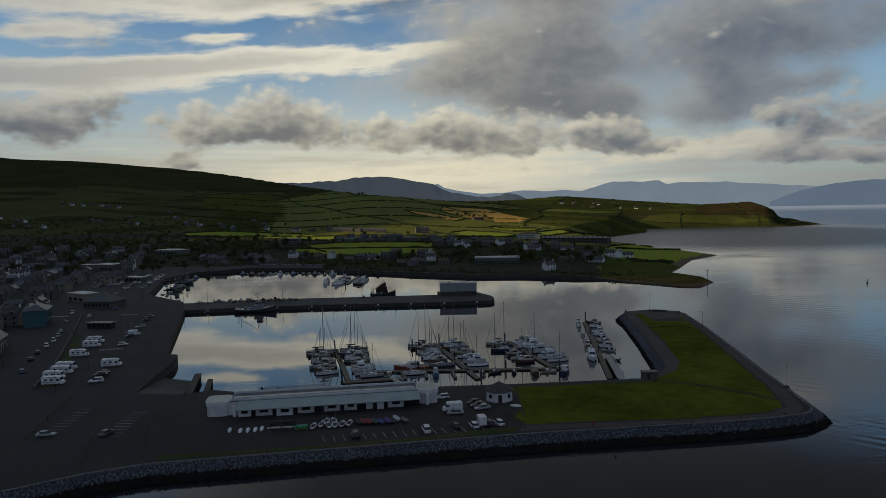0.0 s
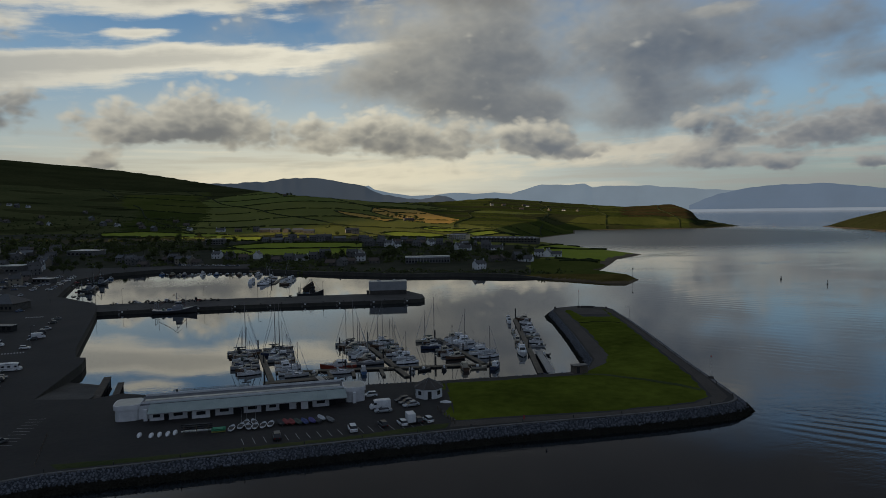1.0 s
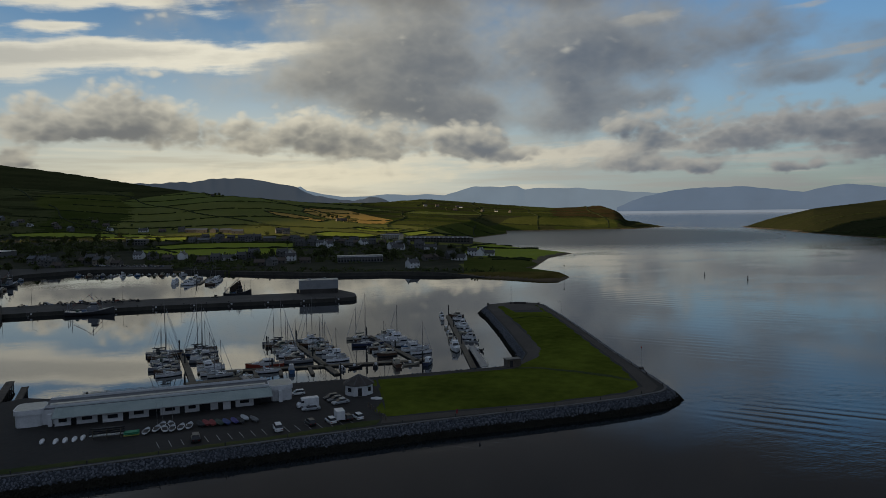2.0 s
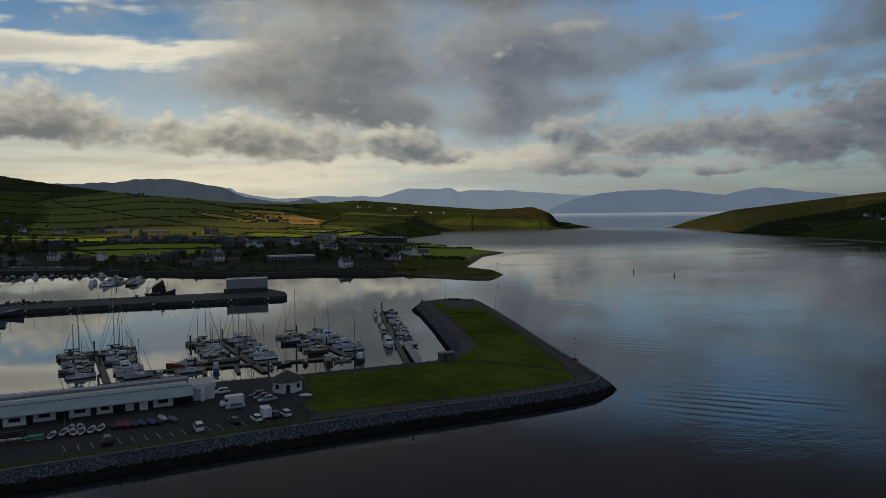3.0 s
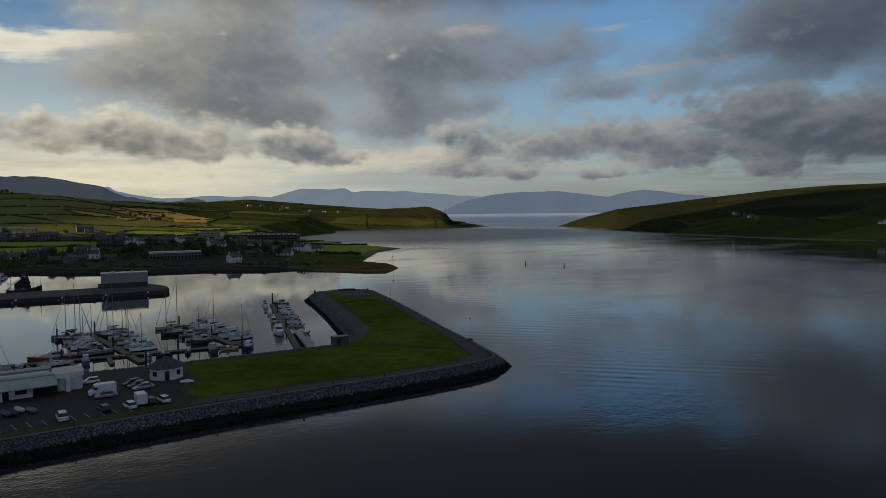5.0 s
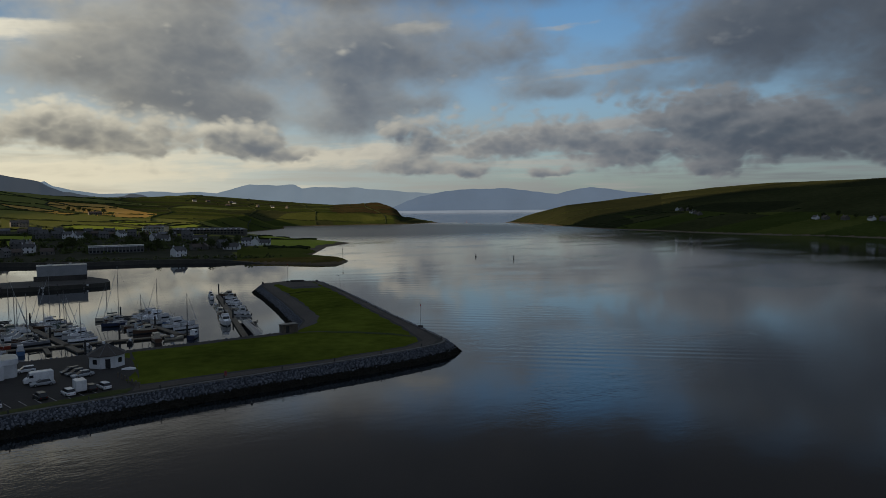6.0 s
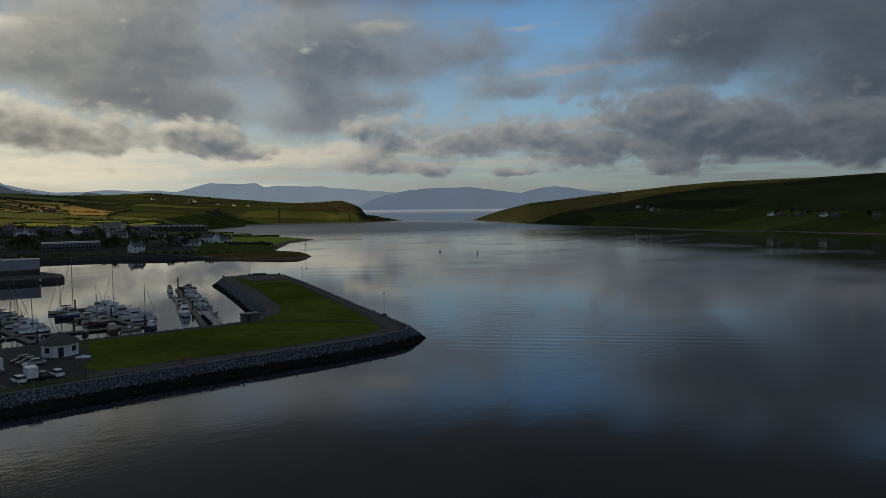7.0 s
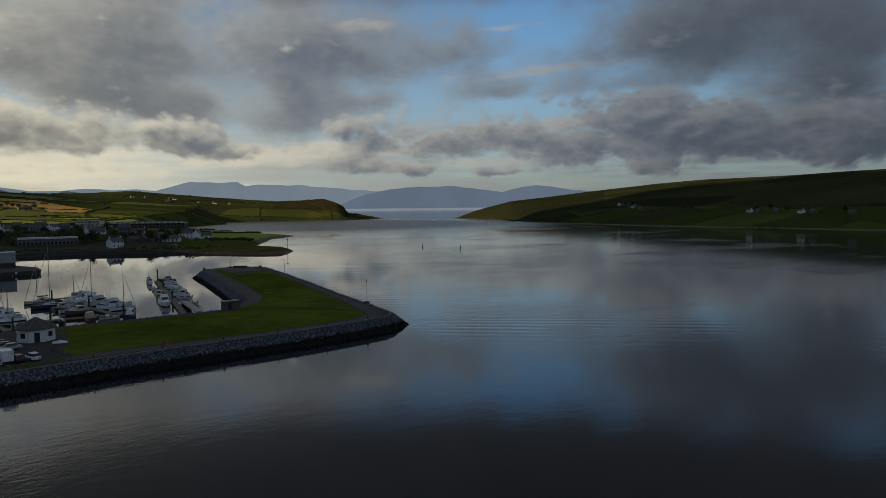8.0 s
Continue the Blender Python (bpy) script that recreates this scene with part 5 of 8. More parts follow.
def cloth(name, c):
    return material(name, tuple(v * 0.7 for v in c), tuple(v * 1.2 for v in c), 1.0, 0.85, 0.2, fine=4)


CLOTHS = {"red": cloth("red_cover", (0.20, 0.035, 0.035)), "green": cloth("dark_green_cover", (0.05, 0.075, 0.06)), "blue": cloth("blue_cover", (0.05, 0.07, 0.19)),
          "violet": cloth("violet_cover", (0.07, 0.06, 0.20)), "grey": cloth("grey_cover", (0.14, 0.145, 0.15)), "white": cloth("white_cover", (0.40, 0.42, 0.44)), "dark": cloth("dark_cover", (0.025, 0.027, 0.03))}
GEL_WHITE = paint("white_gelcoat", (0.68, 0.69, 0.70), 0.35)
for (x, y), mast in zip(((-33.9, 171.6), (-32.0, 173.0), (-30.2, 172.3), (-28.5, 172.4), (-26.7, 172.9), (-25.0, 173.5), (-31.2, 175.4), (-29.4, 175.6)), (0, 1, 0, 1, 0, 0, 1, 0)):
    o = dinghy("sailing_dinghy", "white sailing dinghy on a launching trolley", GEL_WHITE, 3.9, CLOTHS["white"], bool(mast))
    o.matrix_basis = pose(x, y, QUAY, 0, 0, 98 + rng.uniform(-14, 14))
for x, y, c in ((-21.6, 174.6, "red"), (-20.2, 174.4, "red"), (-18.7, 174.4, "green"), (-17.1, 174.4, "blue"), (-15.3, 174.8, "violet"), (-13.9, 174.6, "dark"), (-13.2, 176.6, "white"), (-10.9, 175.0, "grey"), (-22.8, 174.2, "dark")):
    o = dinghy("covered_dinghy", f"dinghy under a {c} cloth cover", CLOTHS[c], 3.8, CLOTHS[c])
    o.matrix_basis = pose(x, y, QUAY, 0, 0, 112 + rng.uniform(-5, 5))
for x, y in ((-55.1, 171), (-52.2, 170.4), (-50.4, 170.7), (-48.6, 171), (-47.1, 171.7)):
    bm = bmesh.new()
    loft(bm, [[(px, -w, 0.02), (px, -w * 0.8, h * 0.7), (px, 0, h), (px, w * 0.8, h * 0.7), (px, w, 0.02)] for px, w, h in ((-1.9, 0.1, 0.15), (-1.2, 0.42, 0.42), (0, 0.58, 0.5), (1.2, 0.42, 0.42), (1.9, 0.08, 0.15))])
    o = solid("upturned_boat", bm, GEL_WHITE, "white upturned boat hull on the ground", "boat", group="upturned hulls", smooth=True)
    o.matrix_basis = pose(x, y, QUAY, 0, 0, 100 + rng.uniform(-6, 6))


def canoe_rack():
    r = thing("canoe_rack", "timber rack stacked with long dark canoes", "rack", at=pose(-41.8, 170.5, QUAY, 0, 0, ROW - 3))
    for x in (-2.8, 0, 2.8):
        bm = bmesh.new()
        bm_box(bm, x, -0.5, 0, 0.12, 0.12, 2.0)
        bm_box(bm, x, 0.9, 0, 0.12, 0.12, 2.0)
        for z in (0.35, 0.85, 1.35, 1.85):
            bm_box(bm, x, 0.2, z, 0.1, 1.6, 0.08)
        part("upright", bm, TIMBER, r)
    for z, c in ((0.45, GEL_WHITE), (0.95, CLOTHS["dark"]), (1.45, CLOTHS["dark"]), (1.95, CLOTHS["dark"])):
        bm = bmesh.new()
        loft(bm, [[(px, 0.2 - w, z + 0.30), (px, 0.2 - w * 0.6, z + 0.05), (px, 0.2 + w * 0.6, z + 0.05), (px, 0.2 + w, z + 0.30)] for px, w in ((-3.6, 0.08), (-2.4, 0.4), (0, 0.5), (2.4, 0.4), (3.6, 0.08))])
        part("canoe", bm, c, r)


canoe_rack()


def kayak_stack():
    s = thing("kayak_stack", "pile of green and yellow plastic kayaks", "kayaks", at=pose(-36.9, 171, QUAY, 0, 0, ROW))
    mats = [material("green_plastic", (0.03, 0.20, 0.10), (0.05, 0.28, 0.15), 2, 0.4), material("yellow_plastic", (0.24, 0.24, 0.06), (0.32, 0.32, 0.09), 2, 0.4)]
    for k in range(6):
        bm = bmesh.new()
        z, y = 0.02 + 0.34 * (k // 2), -0.45 + 0.9 * (k % 2)
        loft(bm, [[(px, y - w, z + 0.18), (px, y - w * 0.6, z), (px, y + w * 0.6, z), (px, y + w, z + 0.18), (px, y, z + 0.33)] for px, w in ((-1.6, 0.06), (-0.9, 0.36), (0, 0.42), (0.9, 0.36), (1.6, 0.06))])
        part("kayak", bm, mats[0 if k > 1 else 1], s)


kayak_stack()

# ---- car park markings, posts, lamps ----
marking = thing("parking_bay_marking", "worn white parking bay lines on asphalt", "road marking", kind="structure")
for k in range(18):
    x, y = -29.8 + 2.42 * k, 160.6 + 0.385 * k
    bm = bmesh.new()
    bm_box(bm, x, y + 2.2, QUAY + 0.004, 0.13, 4.4, 0.012, ROW + 10)
    part("bay_line", bm, LINE_PAINT, marking)
for k in range(15):
    for base in ((-84.2, 168.5, 1.0), (-101, 172, 1.0)):
        bm = bmesh.new()
        bm_box(bm, base[0] - 0.35 * k * 2.5 * 0.25, base[1] + 2.5 * (k % 9), QUAY + 0.004, 4.2, 0.12, 0.012, -4)
        if k < 9:
            part("bay_line", bm, LINE_PAINT, marking)
        else:
            bm.free()
for k in range(9):
    bm = bmesh.new()
    bm_box(bm, -140.5 + k * 0.95, 277 + k * 0.3, QUAY + 0.004, 0.45, 2.6, 0.012, 25)
    part("crossing_bar", bm, LINE_PAINT, marking)
    bm = bmesh.new()
    bm_box(bm, -176 + k * 0.95, 372 + k * 0.1, QUAY + 0.004, 0.45, 3.4, 0.012, 15)
    part("crossing_bar", bm, LINE_PAINT, marking)
    bm = bmesh.new()
    bm_box(bm, -215 + k * 1.2, 372 - k * 0.1, QUAY + 0.004, 0.6, 3.4, 0.012, 15)
    part("crossing_bar", bm, LINE_PAINT, marking)


def post_row(a, b, n, h=1.0, r=0.11, mat=TIMBER, label="short timber post beside the car park", group="timber posts", cat="post"):
    bm = bmesh.new()
    bm_tube(bm, (0, 0, -0.1), (0, 0, h), r, r * 0.95, seg=7)
    me = mesh_of("post", bm, mat)
    for i in range(n):
        f = i / max(1, n - 1)
        ob = tagged(new("post", me), label, cat, group)
        ob.matrix_basis = pose(a[0] + (b[0] - a[0]) * f, a[1] + (b[1] - a[1]) * f, QUAY, rng.uniform(-3, 3), rng.uniform(-3, 3), 0)


post_row((-103.9, 164.9), (-113, 203.4), 18, 1.1, 0.16)
post_row((-81.5, 148.8), (-87.6, 166), 9, 1.1, 0.16)
post_row((-70.4, 153.6), (-76.8, 173.3), 9, 0.9, 0.13)
post_row((16.5, 180), (19.5, 168), 7, 1.1, 0.2)
for (x, y, dx, dy) in along(CREST[5:21], 13.0):
    post_row((x - dy * 0.9, y + dx * 0.9), (x, y), 1, 0.9, 0.12, PILE_STEEL, "dark post on the sea wall's crest", "sea wall posts")


def street_lamp(h=8.0, label="tall thin steel street lamp"):
    lamp = thing("street_lamp", label, "street lamp", "street lamps")
    bm = bmesh.new()
    bm_tube(bm, (0, 0, 0), (0, 0, h), 0.09, 0.055)
    part("pole", bm, GALV if h < 7 else PILE_STEEL, lamp)
    bm = bmesh.new()
    bm_tube(bm, (0, 0, h), (1.3, 0, h + 0.25), 0.045)
    part("arm", bm, PILE_STEEL, lamp)
    bm = bmesh.new()
    bm_box(bm, 1.5, 0, h + 0.18, 0.7, 0.24, 0.14, bevel=0.04)
    part("lantern", bm, GALV, lamp)
    bm = bmesh.new()
    bm_box(bm, 0, 0, 0, 0.5, 0.5, 0.15)
    part("base", bm, CONCRETE, lamp)
    return lamp


place_copies(street_lamp(), [(-128, 243, 0), (-163, 250, 40), (-136, 292, 0), (-152, 398, 90), (-190, 430, 20), (-215, 520, 60), (-170, 330, 0), (-205, 480, 0), (-232, 600, 0), (-120, 208, 0), (-180, 676, 0)])
place_copies(street_lamp(6.0, "slim lamp post on the breakwater"), [(115.3, 304, 200)])


def mast_pole(x, y, h, label, r=0.10):
    p = thing("beacon_pole", label, "beacon", at=pose(x, y, QUAY))
    bm = bmesh.new()
    bm_tube(bm, (0, 0, 0), (0, 0, h), r, r * 0.5)
    part("pole", bm, GALV, p)
    bm = bmesh.new()
    bm_tube(bm, (0, 0, h), (0, 0, h + 0.5), 0.16)
    part("light", bm, LAMP_RED, p)
    bm = bmesh.new()
    bm_box(bm, 0, 0, 0, 1.2, 1.2, 0.7, bevel=0.05)
    part("plinth", bm, CONCRETE, p)


mast_pole(104.6, 346.5, 8.2, "thin harbour light pole on a concrete plinth")
mast_pole(100.3, 199.0, 6.5, "thin pole on the breakwater's edge", 0.05)
for x, y, w in ((108.8, 345, 6.5), (117, 340, 1.2), (92, 345.5, 0.8)):
    bm = bmesh.new()
    bm_box(bm, x, y, QUAY, w, 1.0, 0.9, -20, bevel=0.06)
    solid("concrete_block", bm, CONCRETE, "low weathered concrete block at the breakwater's head", "block")
bm = bmesh.new()
bm_box(bm, 36.8, 169.2, QUAY + 0.03, 0.5, 0.12, 1.0, 10)
solid("life_ring_stand", bm, CLOTHS["red"], "small red life-ring stand beside the gravel path", "life ring")
bm = bmesh.new()
loft(bm, [[(px, -w, 0.0), (px, -w * 0.7, h), (px, w * 0.7, h), (px, w, 0.0)] for px, w, h in ((-1.5, 0.3, 0.3), (0, 0.55, 0.55), (1.5, 0.25, 0.35))])
solid("upturned_boat", bm, GEL_WHITE, "pale upturned rowing boat beside the hut", "boat").matrix_basis = pose(19.2, 186.5, QUAY + 0.05, 0, 0, -20)

# ---- pontoons ----
def afloat(x, y, a=0.0):
    """The pose of something that floats or stands in the water, from its plan place."""
    return pose(x * 0.978, y * 0.978, SEA, 0, 0, a)


def pontoon(a, b, w, label="floating pontoon with a timber deck", deck=0.55):
    """A floating walkway of deck sections between two places."""
    ax, ay, bx, by = *a, *b
    d = math.hypot(bx - ax, by - ay)
    p = thing("pontoon", label, "pontoon", "pontoons", at=afloat(ax, ay, math.degrees(math.atan2(by - ay, bx - ax))))
    n = max(1, round(d / 8))
    for i in range(n):
        bm = bmesh.new()
        bm_box(bm, d * (i + 0.5) / n, 0, -0.25, d / n - 0.12, w * 0.86, 0.55)
        part("float", bm, PILE_STEEL, p, "dark float")
        bm = bmesh.new()
        bm_box(bm, d * (i + 0.5) / n, 0, 0.3, d / n - 0.05, w, deck - 0.3, bevel=0.03)
        part("deck", bm, PONTOON, p)
    return p


def pile(x, y, h=3.6, r=0.28):
    bm = bmesh.new()
    bm_tube(bm, (0, 0, -3), (0, 0, h), r, seg=10)
    bm_tube(bm, (0, 0, h), (0, 0, h + 0.35), r, 0.02, seg=10)
    solid("mooring_post", bm, PILE_STEEL, "dark steel mooring pile standing in the water", "pile", group="mooring piles").matrix_basis = afloat(x, y)


LINES = {"p1": ((-46.2, 287), (-33.6, 234)), "p2": ((-4.6, 296), (10.8, 234.5)), "p3": ((27.5, 297), (39.5, 245)), "p4": ((70.2, 341), (56.2, 232))}
for a, b in LINES.values():
    pontoon(a, b, 1.9)
pontoon((-34, 246.5), (42, 245.6), 2.2, "long floating walkway joining the berths")
pontoon((-36, 231.5), (-14, 236), 3.0, "broad floating landing stage behind the building")
for a, b in (((-7.5, 246), (-6.6, 236)), ((2.2, 246), (3.4, 235)), ((-16, 246), (-14.6, 238))):
    pontoon(a, b, 1.2, "narrow finger pontoon with timber deck")
for x, y, h in ((-47, 289.5, 3.6), (-40.5, 262, 3.6), (-35.2, 229.5, 3.9), (-14, 289, 3.5), (-2.6, 299, 3.6), (3.6, 262, 3.5), (12.2, 232.5, 3.6), (26.4, 299, 3.5), (34.6, 268, 3.5), (41, 243.5, 3.6), (71, 343, 5.0), (66, 308, 3.6), (61, 270, 3.6), (-10, 247.5, 3.4), (22, 247.2, 3.4), (-57, 209.5, 4.9), (-52, 209.4, 4.7), (-31, 211, 4.9)):
    pile(x, y, h)


GANGWAY_DECK = material("gangway_grating", (0.24, 0.245, 0.25), (0.36, 0.365, 0.37), 0.8, 0.5, 0.1, metal=0.4)


def gangway(a, za, b, zb, w=1.6, label="railed metal gangway down to the berths"):
    ax, ay, bx, by = *a, *b
    d = math.hypot(bx - ax, by - ay)
    g = thing("gangway", label, "gangway", at=pose(ax, ay, 0, 0, 0, math.degrees(math.atan2(by - ay, bx - ax))))
    bm = bmesh.new()
    loft(bm, [[(x, -w / 2, z - 0.15), (x, w / 2, z - 0.15), (x, w / 2, z), (x, -w / 2, z)] for x, z in ((0, za), (d, zb))])
    part("deck", bm, GANGWAY_DECK, g)
    for s in (-1, 1):
        bm = bmesh.new()
        for r in (0.55, 1.05):
            bm_tube(bm, (0, s * w / 2, za + r), (d, s * w / 2, zb + r), 0.06)
        n = int(d / 2)
        for i in range(n + 1):
            f = i / n
            bm_tube(bm, (d * f, s * w / 2, za + (zb - za) * f), (d * f, s * w / 2, za + (zb - za) * f + 1.05), 0.04, seg=5)
        part("handrail", bm, GALV, g)


gangway((55.6, 214.5), QUAY + 0.1, (61.8, 257.5), SEA + 0.62, 2.4)
gangway((-13.6, 211), QUAY + 0.1, (-18.6, 232.5), SEA + 0.6, 2.0)
gangway((-57.5, 207.5), QUAY + 0.2, (-36.5, 209.8), QUAY + 0.25, 1.2, "railed walkway behind the marina building")


def timber_jetty(a, b, w, label):
    ax, ay, bx, by = *a, *b
    d = math.hypot(bx - ax, by - ay)
    j = thing("timber_jetty", label, "jetty", at=pose(ax, ay, 0, 0, 0, math.degrees(math.atan2(by - ay, bx - ax))))
    n = int(d / 0.8)
    for i in range(n):
        bm = bmesh.new()
        bm_box(bm, 0.4 + 0.8 * i, 0, 3.3, 0.68, w, 0.12)
        part("plank", bm, TIMBER, j)
    for i in range(int(d / 3.5) + 1):
        for s in (-1, 1):
            bm = bmesh.new()
            bm_tube(bm, (3.5 * i, s * w * 0.4, -3), (3.5 * i, s * w * 0.4, 3.3), 0.2)
            part("pile", bm, PILE_STEEL, j)
    for s in (-1, 1):
        bm = bmesh.new()
        bm_box(bm, d / 2, s * w * 0.42, 3.0, d, 0.25, 0.3)
        part("beam", bm, TIMBER, j)


timber_jetty((-79.5, 208), (-86.5, 237), 2.2, "dark timber jetty beside the slipway")
timber_jetty((-74.5, 209), (-79.5, 229), 1.8, "narrow dark timber jetty on piles")


# ---- boats ----
HULLS = {"white": GEL_WHITE, "navy": paint("navy_hull", (0.02, 0.03, 0.07)), "cream": paint("cream_hull", (0.42, 0.38, 0.30)), "red": paint("red_hull", (0.20, 0.035, 0.02)), "black": paint("black_hull", (0.015, 0.015, 0.018)),
         "green": paint("green_hull", (0.02, 0.07, 0.05)), "blue": paint("blue_hull", (0.05, 0.12, 0.25)), "brown": paint("varnished_hull", (0.075, 0.038, 0.02)), "grey": paint("grey_hull", (0.17, 0.18, 0.20))}
BOAT_WHITE = material("boat_gelcoat", (0.44, 0.45, 0.47), (0.72, 0.73, 0.74), 0.7, 0.35, fine=5, tint=0.38)
HULLS["white"] = BOAT_WHITE
BOOT_TOP = paint("dark_boot_top", (0.025, 0.028, 0.035), 0.5)
DECK = material("worn_deck", (0.09, 0.082, 0.07), (0.24, 0.23, 0.21), 1.0, 0.7, fine=6)
ALLOY = material("mast_alloy", (0.16, 0.16, 0.165), (0.24, 0.24, 0.245), 1.0, 0.45, metal=0.5)
ROPE = material("rigging_wire", (0.06, 0.06, 0.065), (0.1, 0.1, 0.1), 1.0, 0.6)


def hull_rings(L, B, free, draft=0.5, stern=0.75, sheer=0.35):
    rings = []
    for f, w in ((0.0, stern), (0.12, stern + 0.1), (0.35, 1.0), (0.6, 0.94), (0.8, 0.64), (0.93, 0.27), (1.0, 0.03)):
        x, y, top = (f - 0.45) * L, B / 2 * w, free + sheer * (f - 0.35) ** 2 * 2.0
        low = -draft * (1 - 0.75 * max(0, f - 0.7) / 0.3)
        rings.append([(x, -y, top), (x, -y * 0.93, free * 0.28), (x, -y * 0.55, low * 0.6), (x, 0, low), (x, y * 0.55, low * 0.6), (x, y * 0.93, free * 0.28), (x, y, top)])
    return rings


def deck_rings(L, B, free, stern=0.75, sheer=0.35):
    out = []
    for f, w in ((0.01, stern), (0.12, stern + 0.1), (0.35, 1.0), (0.6, 0.94), (0.8, 0.64), (0.93, 0.27), (0.99, 0.04)):
        x, y, top = (f - 0.45) * L, B / 2 * w * 0.98, free + sheer * (f - 0.35) ** 2 * 2.0
        out.append([(x, -y, top - 0.02), (x, 0, top + 0.07), (x, y, top - 0.02), (x, 0, top - 0.1)])
    return out


def boot_top(hull, free):
    """Paints the hull's lower strakes dark."""
    hull.data.materials.append(BOOT_TOP)
    for p in hull.data.polygons:
        if all(hull.data.vertices[i].co.z < free * 0.35 for i in p.vertices):
            p.material_index = 1


def yacht(L, mast, colour="white", cover="blue"):
    B, free = L * 0.31, 0.55 + L * 0.045
    mast *= 1.15
    y = thing("sailing_yacht", f"{colour} sailing yacht moored with a {cover} sail cover on its boom", "yacht", "moored yachts")
    bm = bmesh.new()
    loft(bm, hull_rings(L, B, free))
    boot_top(part("hull", bm, HULLS[colour], y, smooth=False), free)
    bm = bmesh.new()
    loft(bm, deck_rings(L, B, free))
    part("deck", bm, DECK, y)
    bm = bmesh.new()
    loft(bm, [[(x * L, -w * B, free), (x * L, -w * B * 0.85, free + h), (x * L, w * B * 0.85, free + h), (x * L, w * B, free)] for x, w, h in ((-0.12, 0.32, 0.55), (0.05, 0.34, 0.55), (0.2, 0.26, 0.4), (0.28, 0.15, 0.1))])
    cabin = part("cabin", bm, BOAT_WHITE, y)
    for s in (-1, 1):
        bm = bmesh.new()
        bm_box(bm, 0.03 * L, s * 0.315 * B, free + 0.2, L * 0.2, 0.06, 0.18)
        part("port_light", bm, GLASS_DARK, cabin)
    bm = bmesh.new()
    loft(bm, [[(x * L, -w * B, free + 0.1), (x * L, -w * B, free + h), (x * L, w * B, free + h), (x * L, w * B, free + 0.1)] for x, w, h in ((-0.16, 0.3, 1.2), (-0.11, 0.3, 1.25), (-0.04, 0.26, 0.7))])
    part("spray_hood", bm, CLOTHS[cover], y)
    mx = 0.1 * L
    bm = bmesh.new()
    bm_tube(bm, (mx, 0, free + 0.3), (mx, 0, mast), 0.10, 0.065, seg=6)
    spar = part("mast", bm, ALLOY, y)
    for f in (0.45, 0.72):
        bm = bmesh.new()
        bm_tube(bm, (mx, -B * 0.3, mast * f), (mx, B * 0.3, mast * f), 0.035, seg=5)
        part("spreader", bm, ALLOY, spar)
    bm = bmesh.new()
    bm_tube(bm, (mx, 0, free + 1.35), (mx - L * 0.38, 0, free + 1.45), 0.07, seg=6)
    boom = part("boom", bm, ALLOY, y)
    bm = bmesh.new()
    bm_tube(bm, (mx - 0.1, 0, free + 1.58), (mx - L * 0.37, 0, free + 1.58), 0.2, 0.12, seg=7)
    part("sail_cover", bm, CLOTHS[cover], boom)
    for a, b in (((L * 0.54, 0, free + 0.2), (mx, 0, mast)), ((-L * 0.44, 0, free), (mx, 0, mast)), ((mx, -B * 0.47, free), (mx, 0, mast * 0.95)), ((mx, B * 0.47, free), (mx, 0, mast * 0.95))):
        bm = bmesh.new()
        bm_tube(bm, a, b, 0.014, seg=4)
        part("stay", bm, ROPE, y)
    bm = bmesh.new()
    bm_tube(bm, (L * 0.50, 0, free + 0.9), (mx + 0.6, 0, mast * 0.86), 0.075, 0.04, seg=5)
    part("furled_jib", bm, CLOTHS["white"], y)
    bm = bmesh.new()
    for s in (-1, 1):
        bm_tube(bm, (-L * 0.42, s * B * 0.36, free + 0.6), (L * 0.1, s * B * 0.48, free + 0.65), 0.02, seg=4)
        bm_tube(bm, (L * 0.1, s * B * 0.48, free + 0.65), (L * 0.5, s * B * 0.06, free + 0.75), 0.02, seg=4)
        for f in (-0.42, -0.2, 0.1, 0.3):
            bm_tube(bm, (f * L, s * B * (0.36 if f < -0.3 else 0.47 if f < 0.2 else 0.33), free), (f * L, s * B * (0.36 if f < -0.3 else 0.47 if f < 0.2 else 0.33), free + 0.65), 0.02, seg=4)
    part("guard_rail", bm, GALV, y)
    return y


